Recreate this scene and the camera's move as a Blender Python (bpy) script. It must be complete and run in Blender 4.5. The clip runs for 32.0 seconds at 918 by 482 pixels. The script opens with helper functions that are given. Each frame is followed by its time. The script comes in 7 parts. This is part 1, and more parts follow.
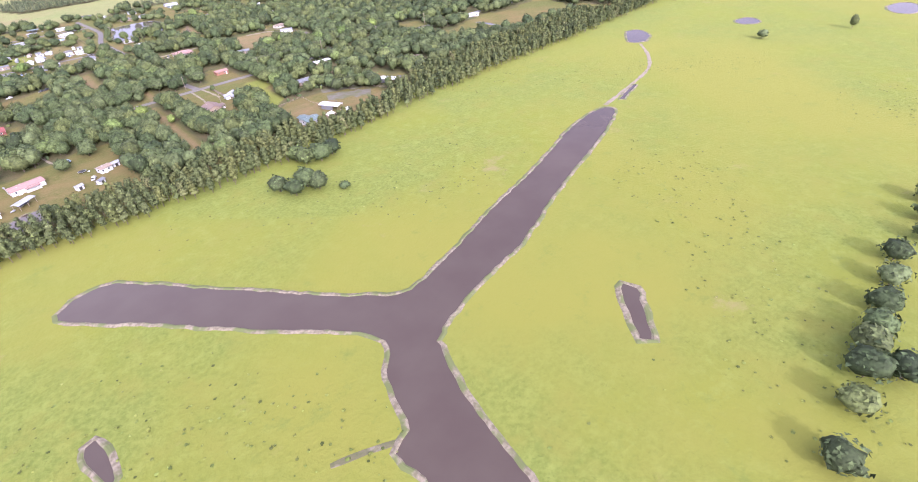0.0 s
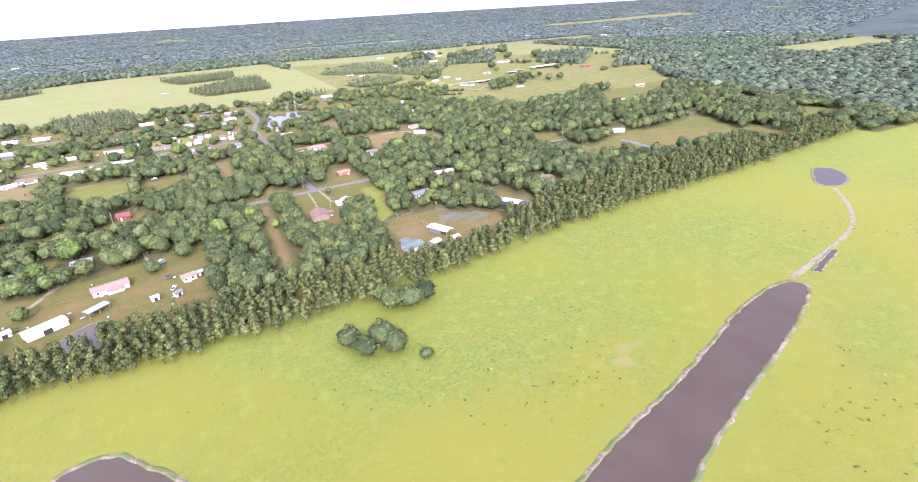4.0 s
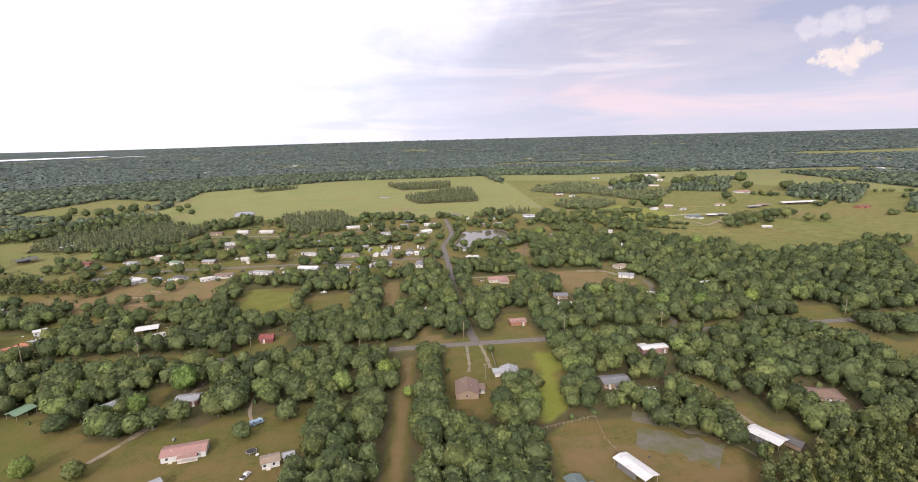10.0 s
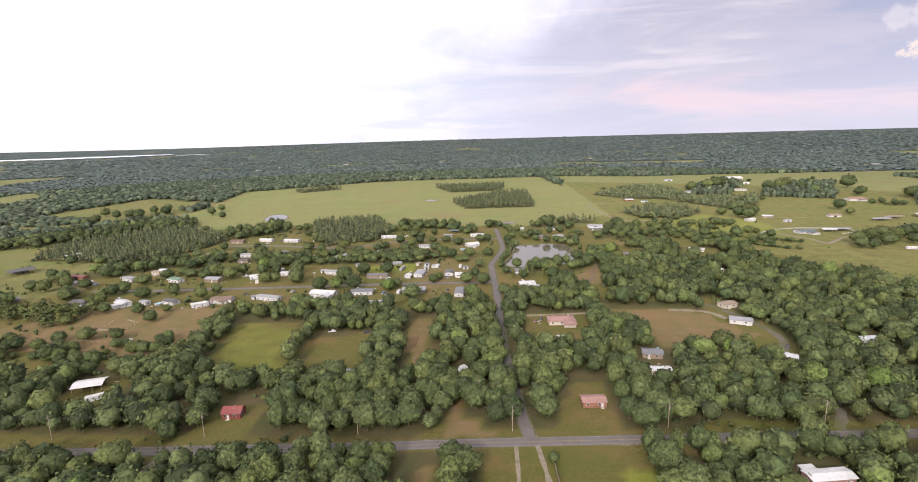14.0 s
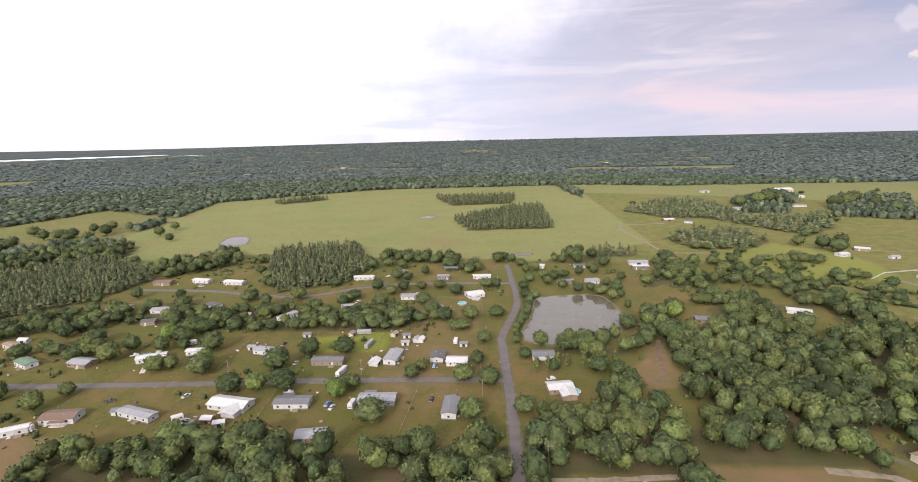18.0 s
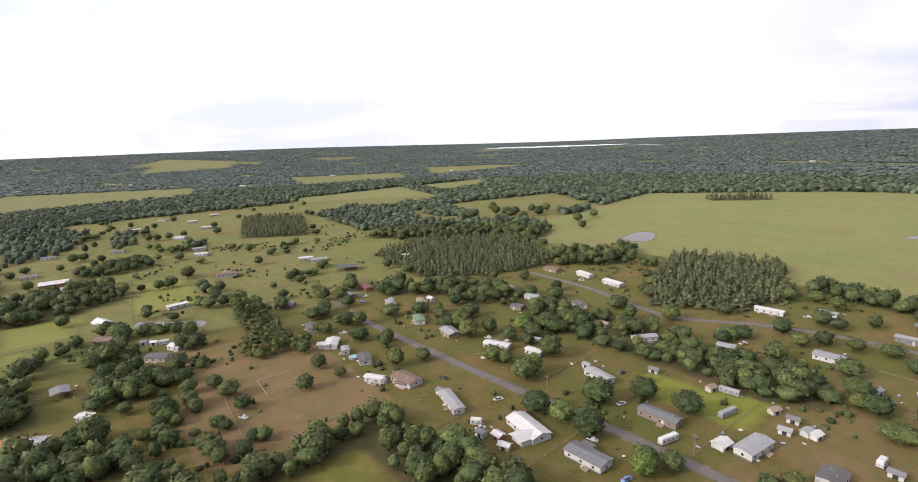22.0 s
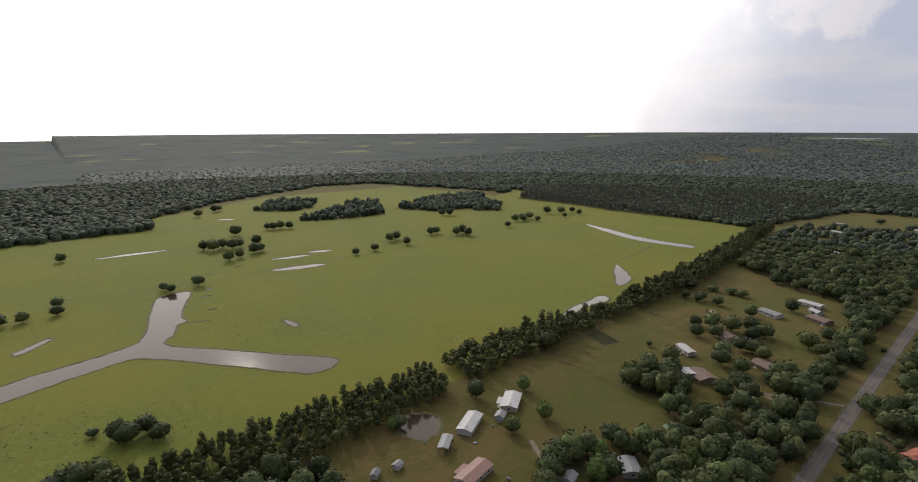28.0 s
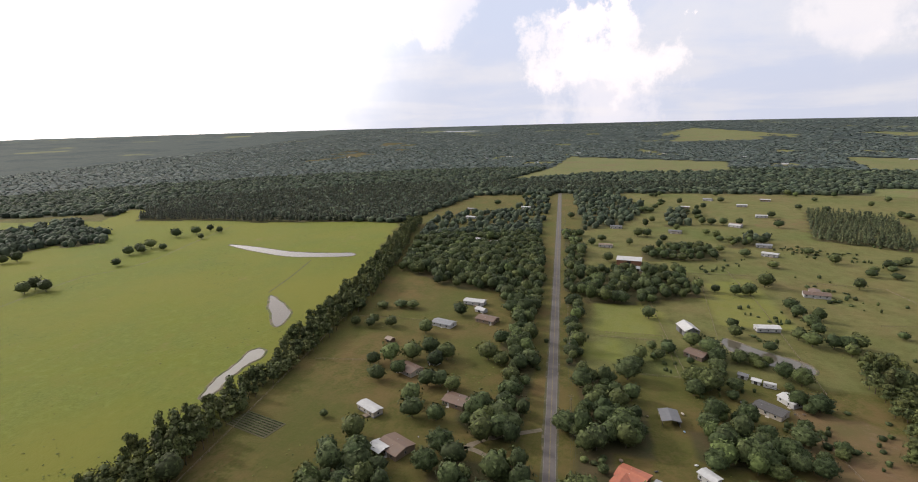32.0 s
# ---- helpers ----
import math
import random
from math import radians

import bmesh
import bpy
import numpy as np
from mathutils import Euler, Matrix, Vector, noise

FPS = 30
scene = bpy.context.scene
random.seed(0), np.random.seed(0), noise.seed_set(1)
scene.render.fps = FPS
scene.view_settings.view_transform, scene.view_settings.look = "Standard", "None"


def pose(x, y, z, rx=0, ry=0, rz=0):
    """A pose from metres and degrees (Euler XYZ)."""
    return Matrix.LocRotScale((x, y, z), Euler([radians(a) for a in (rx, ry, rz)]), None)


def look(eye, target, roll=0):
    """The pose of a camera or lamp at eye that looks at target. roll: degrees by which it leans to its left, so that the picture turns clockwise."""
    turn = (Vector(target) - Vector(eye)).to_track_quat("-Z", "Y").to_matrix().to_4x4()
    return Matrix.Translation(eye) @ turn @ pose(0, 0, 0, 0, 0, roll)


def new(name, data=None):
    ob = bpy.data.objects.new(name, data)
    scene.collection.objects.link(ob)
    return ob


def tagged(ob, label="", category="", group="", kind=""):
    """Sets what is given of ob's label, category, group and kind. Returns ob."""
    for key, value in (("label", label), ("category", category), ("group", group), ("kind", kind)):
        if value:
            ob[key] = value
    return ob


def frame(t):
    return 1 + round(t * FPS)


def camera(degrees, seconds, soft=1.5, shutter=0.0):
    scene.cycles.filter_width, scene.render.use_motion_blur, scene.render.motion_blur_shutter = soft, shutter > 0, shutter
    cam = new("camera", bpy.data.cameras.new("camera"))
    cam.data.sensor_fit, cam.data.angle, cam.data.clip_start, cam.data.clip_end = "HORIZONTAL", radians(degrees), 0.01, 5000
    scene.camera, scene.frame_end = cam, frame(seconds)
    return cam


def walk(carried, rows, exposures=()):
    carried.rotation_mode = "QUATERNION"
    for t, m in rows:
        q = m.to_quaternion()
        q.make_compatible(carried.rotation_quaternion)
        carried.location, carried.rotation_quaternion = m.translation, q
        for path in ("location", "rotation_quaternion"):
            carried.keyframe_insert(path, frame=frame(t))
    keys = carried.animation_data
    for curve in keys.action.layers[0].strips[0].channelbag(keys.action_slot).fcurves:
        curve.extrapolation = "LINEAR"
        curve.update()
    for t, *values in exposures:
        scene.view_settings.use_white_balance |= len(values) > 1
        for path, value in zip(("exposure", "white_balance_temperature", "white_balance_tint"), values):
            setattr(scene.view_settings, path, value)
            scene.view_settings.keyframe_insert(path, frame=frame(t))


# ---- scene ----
# ---- the camera and its way ----
cam = camera(83.2, 32.0, soft=0.95)


def aim(x, y, z, heading, pitch, roll):
    """A camera pose from a place, a compass heading from +y, a pitch and a roll."""
    h, p = radians(heading), radians(pitch)
    way = Vector((math.sin(h) * math.cos(p), math.cos(h) * math.cos(p), math.sin(p)))
    eye = Vector((x, y, z))
    return look(eye, eye + way * 100, roll)


PATH = [
    (0, aim(-85.1, -186.5, 118.9, 38.73, -34.66, -4.61)),
    (0.5, aim(-78.0, -180.2, 119.7, 35.88, -34.60, -4.47)),
    (1, aim(-72.0, -174.6, 120.3, 33.56, -34.56, -4.42)),
    (1.5, aim(-66.4, -168.1, 120.8, 29.56, -34.39, -4.06)),
    (2, aim(-60.8, -161.4, 121.3, 26.48, -32.81, -3.68)),
    (2.5, aim(-55.7, -153.9, 121.6, 25.20, -30.71, -3.36)),
    (3, aim(-50.0, -146.6, 121.8, 24.75, -28.72, -3.36)),
    (3.5, aim(-44.5, -138.7, 121.8, 24.50, -26.69, -3.43)),
    (5.5, aim(-26.9, -105.7, 121.8, 24.88, -18.71, -3.14)),
    (6, aim(-22.9, -97.2, 122.3, 23.95, -16.68, -2.87)),
    (6.5, aim(-19.2, -88.2, 122.7, 20.07, -14.46, -2.47)),
    (7, aim(-15.0, -80.8, 122.8, 16.21, -12.32, -2.19)),
    (7.5, aim(-11.1, -73.6, 122.7, 14.20, -11.18, -2.14)),
    (8, aim(-7.9, -66.1, 122.6, 12.30, -11.25, -2.19)),
    (8.5, aim(-5.2, -58.3, 122.5, 9.38, -11.47, -2.02)),
    (9, aim(-2.9, -51.4, 122.3, 6.94, -11.54, -1.92)),
    (9.5, aim(-1.9, -42.7, 122.3, 4.14, -11.69, -1.60)),
    (10, aim(-1.1, -34.8, 122.1, 2.27, -11.84, -1.42)),
    (10.5, aim(-0.8, -26.6, 121.6, 1.04, -11.89, -1.42)),
    (11, aim(-0.6, -17.8, 120.9, 0.31, -11.97, -1.49)),
    (11.5, aim(-0.5, -8.7, 120.4, 0.05, -12.05, -1.53)),
    (12, aim(-0.0, 0.0, 120.0, -0.00, -12.13, -1.64)),
    (12.5, aim(0.2, 13.4, 118.9, 0.01, -12.27, -1.51)),
    (13, aim(1.7, 31.8, 119.2, 0.13, -12.35, -1.66)),
    (13.5, aim(3.5, 50.6, 118.3, 0.31, -12.03, -1.64)),
    (14, aim(5.1, 70.1, 117.6, -3.82, -11.81, -1.52)),
    (14.5, aim(4.6, 89.6, 117.4, -4.70, -11.84, -1.39)),
    (16.5, aim(4.6, 167.6, 121.6, -5.08, -11.76, -1.51)),
    (17, aim(3.2, 187.1, 121.8, -4.83, -11.78, -1.55)),
    (17.5, aim(2.6, 206.6, 121.7, -4.75, -11.77, -1.45)),
    (18, aim(2.6, 226.1, 122.7, -4.61, -11.78, -1.32)),
    (18.5, aim(3.5, 245.6, 122.7, -4.65, -11.59, -1.38)),
    (19, aim(4.9, 265.1, 122.1, -4.80, -11.41, -1.41)),
    (19.5, aim(6.1, 282.5, 121.7, -5.77, -11.25, -1.30)),
    (20, aim(6.5, 295.5, 119.8, -5.10, -11.29, -1.36)),
    (20.5, aim(6.0, 297.6, 120.3, -5.67, -11.66, -1.25)),
    (21, aim(6.6, 295.4, 120.4, -19.91, -11.55, -1.02)),
    (21.5, aim(11.0, 294.9, 120.5, -38.80, -11.33, -1.46)),
    (22, aim(15.7, 299.0, 120.6, -52.40, -11.38, -2.33)),
    (22.5, aim(15.9, 295.8, 120.5, -63.73, -11.23, -1.52)),
    (23, aim(18.8, 294.3, 120.5, -74.12, -11.18, -1.43)),
    (23.5, aim(19.1, 296.1, 120.3, -77.81, -11.06, -1.39)),
    (24, aim(19.3, 296.6, 120.4, -77.78, -11.14, -1.48)),
    (24.5, aim(19.8, 294.9, 120.8, -80.42, -11.31, -1.15)),
    (25, aim(23.2, 294.3, 121.7, -99.56, -11.37, -0.57)),
    (25.5, aim(24.6, 297.0, 122.9, -115.78, -11.39, -0.41)),
    (26, aim(26.8, 299.0, 124.2, -129.22, -11.44, -0.28)),
    (26.5, aim(25.0, 300.5, 125.7, -144.31, -11.81, 0.00)),
    (28.5, aim(10.5, 287.5, 139.4, -137.60, -12.85, -0.60)),
    (28.7, aim(8.6, 284.4, 139.5, -127.50, -12.85, -0.75)),
    (29, aim(5.1, 278.4, 139.5, -112.88, -12.80, -0.99)),
    (29.2, aim(1.9, 275.8, 139.2, -112.90, -12.79, -1.00)),
    (29.5, aim(-2.8, 271.9, 138.9, -112.43, -12.77, -1.02)),
    (30, aim(-14.5, 266.0, 138.1, -106.81, -12.84, -1.11)),
    (30.5, aim(-27.8, 260.7, 137.4, -105.62, -12.96, -1.26)),
    (31, aim(-42.5, 255.2, 136.9, -105.07, -13.05, -1.34)),
    (31.5, aim(-58.4, 250.5, 136.5, -104.70, -13.00, -1.58)),
    (32, aim(-74.3, 247.3, 136.2, -104.49, -12.97, -1.77)),
]
LIGHTNESS = [(0, 1.26, 5450, 34), (3, 1.42, 5450, 31), (5.5, 1.12, 5800, 22), (7, 0.58, 6200, 16), (9, 0.3, 6330, 18), (12, 0.31, 6330, 18), (18, 0.25, 6330, 18), (21, 0.18, 6330, 18),
             (24, 0.04, 6280, 15), (25.5, -0.28, 6330, 14), (26, -0.58, 6350, 13), (28.5, -0.84, 6350, 13), (29, -0.78, 6350, 13), (30, -0.48, 6350, 13), (32, -0.32, 6350, 13)]
walk(cam, PATH, LIGHTNESS)

# ---- daylight ----
world = bpy.data.worlds.new("sky")
scene.world = world
world.use_nodes = True
wn, wl = world.node_tree.nodes, world.node_tree.links
wn.clear()
SUN_HEADING, SUN_HEIGHT = radians(194), radians(28)


def wnode(kind, **values):
    n = wn.new(kind)
    for k, v in values.items():
        n.inputs[k].default_value = v
    return n


def wmath(op, a, b):
    n = wn.new("ShaderNodeMath")
    n.operation = op
    for slot, v in zip(n.inputs, (a, b)):
        if isinstance(v, (int, float)):
            slot.default_value = v
        else:
            wl.new(v, slot)
    return n.outputs[0]


def wramp(fac, *stops):
    n = wn.new("ShaderNodeValToRGB")
    n.color_ramp.interpolation = "EASE"
    while len(n.color_ramp.elements) < len(stops):
        n.color_ramp.elements.new(0.5)
    for e, (at, c) in zip(n.color_ramp.elements, stops):
        e.position, e.color = at, (*c, 1)
    wl.new(fac, n.inputs[0])
    return n.outputs[0]


def wmix(fac, a, b):
    n = wn.new("ShaderNodeMix")
    n.data_type = "RGBA"
    wl.new(fac, n.inputs[0])
    for slot, v in ((n.inputs[6], a), (n.inputs[7], b)):
        if isinstance(v, tuple):
            slot.default_value = (*v, 1)
        else:
            wl.new(v, slot)
    return n.outputs[2]


sky = wn.new("ShaderNodeTexSky")
sky.sky_type, sky.sun_disc = "NISHITA", False
sky.sun_elevation, sky.sun_rotation = SUN_HEIGHT, SUN_HEADING
sky.air_density, sky.dust_density = 1.0, 2.0
skyout = wn.new("ShaderNodeVectorMath")
skyout.operation = "SCALE"
skyout.inputs[3].default_value = 0.11
wl.new(sky.outputs[0], skyout.inputs[0])
coord = wn.new("ShaderNodeTexCoord")
split = wn.new("ShaderNodeSeparateXYZ")
wl.new(coord.outputs["Generated"], split.inputs[0])
dx, dy, dz = split.outputs
# The cloud layer lies flat overhead, so it is laid out by direction over height.
lift = wmath("ADD", wmath("MAXIMUM", dz, 0.0), 0.12)
flat = wn.new("ShaderNodeCombineXYZ")
wl.new(wmath("DIVIDE", dx, lift), flat.inputs[0])
wl.new(wmath("DIVIDE", dy, lift), flat.inputs[1])
layer = wnode("ShaderNodeTexNoise", Scale=0.5, Detail=7.0, Roughness=0.55, Distortion=0.4)
wl.new(flat.outputs[0], layer.inputs["Vector"])
puff = wnode("ShaderNodeTexNoise", Scale=7.0, Detail=9.0, Roughness=0.6)
wl.new(coord.outputs["Generated"], puff.inputs["Vector"])
wisp = wnode("ShaderNodeTexNoise", Scale=38.0, Detail=7.0, Roughness=0.65)
wl.new(coord.outputs["Generated"], wisp.inputs["Vector"])
knob = wnode("ShaderNodeTexNoise", Scale=16.0, Detail=8.0, Roughness=0.62)
wl.new(coord.outputs["Generated"], knob.inputs["Vector"])
squash = wn.new("ShaderNodeMapping")
squash.inputs["Scale"].default_value = (2.2, 2.2, 16.0)
wl.new(coord.outputs["Generated"], squash.inputs["Vector"])
streak = wnode("ShaderNodeTexNoise", Scale=1.0, Detail=6.0, Roughness=0.55, Distortion=0.6)
wl.new(squash.outputs[0], streak.inputs["Vector"])


def toward(heading, height):
    """How nearly a direction points to a part of the sky: 1 right at it."""
    n = wn.new("ShaderNodeVectorMath")
    n.operation = "DOT_PRODUCT"
    h, e = radians(heading), radians(height)
    n.inputs[1].default_value = (math.sin(h) * math.cos(e), math.cos(h) * math.cos(e), math.sin(e))
    wl.new(coord.outputs["Generated"], n.inputs[0])
    return n.outputs["Value"]


def grey(fac, a, b):
    n = wn.new("ShaderNodeMapRange")
    n.interpolation_type = "SMOOTHSTEP"
    n.inputs[1].default_value, n.inputs[2].default_value = a, b
    wl.new(fac, n.inputs[0])
    return n.outputs[0]


blue = wmix(wmath("MULTIPLY", 0.9, 1.0), skyout.outputs[0], (0.62, 0.7, 0.85))
west_blue = wmath("MULTIPLY", grey(toward(-80, 14), 0.55, 0.97), 0.85)
blue = wmix(west_blue, blue, (0.68, 0.77, 0.99))
# Thin high cloud everywhere, thick white cloud to the north-west, a lilac bank in the north-east with a pink underside.
body = wmix(wmath("MULTIPLY", grey(wmath("ADD", layer.outputs[0], wmath("MULTIPLY", puff.outputs[0], 0.25)), 0.55, 0.78), 0.9), blue, (0.97, 0.95, 0.97))
lilac = wramp(streak.outputs[0], (0.36, (0.36, 0.39, 0.5)), (0.5, (0.45, 0.45, 0.53)), (0.64, (0.62, 0.58, 0.61)))
body = wmix(grey(toward(46, 8), 0.45, 0.93), body, lilac)
pink = wmath("MULTIPLY", wmath("MULTIPLY", grey(toward(38, 2), 0.8, 0.95), wramp(dz, (0.0, (0, 0, 0)), (0.03, (1, 1, 1)), (0.06, (1, 1, 1)), (0.1, (0, 0, 0)))), grey(streak.outputs[0], 0.4, 0.6))
body = wmix(pink, body, (0.68, 0.51, 0.53))
low = wramp(dz, (0.0, (1, 1, 1)), (0.2, (0, 0, 0)))
body = wmix(wmath("MULTIPLY", low, 0.45), body, (0.74, 0.73, 0.78))
drift = wmath("ADD", wmath("MULTIPLY", puff.outputs[0], 0.14), wmath("MULTIPLY", layer.outputs[0], 0.2))
white = wmath("MAXIMUM", grey(wmath("ADD", toward(-40, 18), drift), 0.95, 1.17), grey(wmath("ADD", toward(-10, 42), drift), 0.95, 1.1))
body = wmix(white, body, (0.95, 0.94, 0.96))
body = wmix(wmath("MULTIPLY", grey(toward(-105, 10), 0.6, 1.0), 0.3), body, (1.08, 1.1, 1.18))
# Heaped clouds in the west and a small bright one in the north-east: heading, height, half width in degrees, raggedness.
WESTERN, CREAM, PALE_STREAK = (1.42, 1.29, 1.23), (0.78, 0.69, 0.62), (0.74, 0.7, 0.7)
for heading, height, half, rag, tint, thick, ragged in (
        (-90, 9.5, 3.0, 0.02, WESTERN, 0.75, knob), (-88.5, 12.5, 2.6, 0.02, WESTERN, 0.8, knob), (-93, 6.5, 3.6, 0.02, WESTERN, 0.6, knob), (-86, 6.0, 3.4, 0.02, WESTERN, 0.5, knob), (-83, 10.5, 1.8, 0.014, WESTERN, 0.8, knob),
        (-89, 3.5, 6.0, 0.03, WESTERN, 0.4, knob), (-66, 13, 6, 0.06, WESTERN, 0.35, puff), (-108, 13, 4, 0.04, WESTERN, 0.4, puff), (-58, 7, 5, 0.05, WESTERN, 0.3, puff),
        (37.2, 5.5, 0.8, 0.0009, CREAM, 0.85, wisp), (38.6, 5.7, 0.9, 0.0009, CREAM, 0.85, wisp), (36.0, 5.4, 0.6, 0.0007, CREAM, 0.8, wisp), (38.2, 4.8, 0.7, 0.0007, CREAM, 0.6, wisp), (39.8, 5.9, 0.6, 0.0007, CREAM, 0.7, wisp),
        (35.2, 8.2, 0.8, 0.0006, PALE_STREAK, 0.45, wisp), (36.8, 8.3, 0.9, 0.0006, PALE_STREAK, 0.5, wisp), (38.4, 8.5, 0.9, 0.0006, PALE_STREAK, 0.5, wisp), (40.0, 8.7, 0.8, 0.0006, PALE_STREAK, 0.45, wisp)):
    edge = math.cos(radians(half))
    soft_ = (1 - edge) * 0.8
    heap = grey(wmath("ADD", toward(heading, height), wmath("MULTIPLY", wmath("SUBTRACT", ragged.outputs[0], 0.5), rag)), edge - soft_, edge + soft_)
    body = wmix(wmath("MULTIPLY", heap, thick), body, tint)
# The veil of cloud thins upwards to a bright white overhead.
overhead = wramp(dz, (0.42, (0, 0, 0)), (0.8, (1, 1, 1)))
body = wmix(wmath("MULTIPLY", overhead, 0.9), body, (0.8, 0.86, 0.98))
sunward = toward(194, 28)
glare = wramp(wmath("ADD", sunward, wmath("MULTIPLY", puff.outputs[0], 0.1)), (0.5, (0, 0, 0)), (0.98, (1, 1, 1)))
body = wmix(glare, body, (3.2, 3.0, 2.7))
sky_light = wnode("ShaderNodeBackground", Strength=1.06)
wl.new(body, sky_light.inputs[0])
sky_end = wn.new("ShaderNodeOutputWorld")
wl.new(sky_light.outputs[0], sky_end.inputs[0])

sun = new("sun", bpy.data.lights.new("sun", "SUN"))
sun.data.energy, sun.data.angle, sun.data.color = 3.0, radians(2.6), (1.0, 0.93, 0.82)
sun_way = Vector((math.sin(SUN_HEADING) * math.cos(SUN_HEIGHT), math.cos(SUN_HEADING) * math.cos(SUN_HEIGHT), math.sin(SUN_HEIGHT)))
sun.matrix_world = look(sun_way * 200, (0, 0, 0))


# ---- materials ----
def material(name, colour, rough=0.8, metal=0.0, second=None, size=1.0, bump=0.0, bump_size=None, third=None, third_size=20.0, third_at=(0.5, 0.65), vary=0.0, spec=0.3, stretch=None):
    """A surface of two blended colours with grain, a third colour in stains, relief and variation from object to object."""
    m = bpy.data.materials.new(name)
    m.use_nodes = True
    n, l = m.node_tree.nodes, m.node_tree.links
    b = n["Principled BSDF"]
    b.inputs["Roughness"].default_value, b.inputs["Metallic"].default_value = rough, metal
    b.inputs["Specular IOR Level"].default_value = spec
    place = n.new("ShaderNodeTexCoord").outputs["Object"]
    if stretch:
        scaled = n.new("ShaderNodeMapping")
        scaled.inputs["Scale"].default_value = stretch
        l.new(place, scaled.inputs["Vector"])
        place = scaled.outputs[0]

    def grain(scale, detail=5.0):
        g = n.new("ShaderNodeTexNoise")
        g.inputs["Scale"].default_value, g.inputs["Detail"].default_value = 1.0 / scale, detail
        l.new(place, g.inputs["Vector"])
        return g.outputs[0]

    def blend(fac, a, c, lo=0.35, hi=0.65):
        r = n.new("ShaderNodeMapRange")
        r.inputs[1].default_value, r.inputs[2].default_value = lo, hi
        l.new(fac, r.inputs[0])
        x = n.new("ShaderNodeMix")
        x.data_type = "RGBA"
        l.new(r.outputs[0], x.inputs[0])
        for slot, v in ((x.inputs[6], a), (x.inputs[7], c)):
            if isinstance(v, tuple):
                slot.default_value = (*v, 1)
            else:
                l.new(v, slot)
        return x.outputs[2]

    col = blend(grain(size), colour, second or tuple(c * 0.8 for c in colour))
    if third:
        col = blend(grain(third_size, 4.0), col, third, *third_at)
    if vary:
        info = n.new("ShaderNodeObjectInfo")
        h = n.new("ShaderNodeHueSaturation")
        r = n.new("ShaderNodeMapRange")
        r.inputs[3].default_value, r.inputs[4].default_value = 1 - vary, 1 + vary
        l.new(info.outputs["Random"], r.inputs[0])
        l.new(r.outputs[0], h.inputs["Value"])
        l.new(col, h.inputs["Color"])
        col = h.outputs[0]
    l.new(col, b.inputs["Base Color"])
    if bump:
        d = n.new("ShaderNodeBump")
        d.inputs["Strength"].default_value, d.inputs["Distance"].default_value = bump, 0.3 * (bump_size or size)
        l.new(grain(bump_size or size), d.inputs["Height"])
        l.new(d.outputs[0], b.inputs["Normal"])
    return m


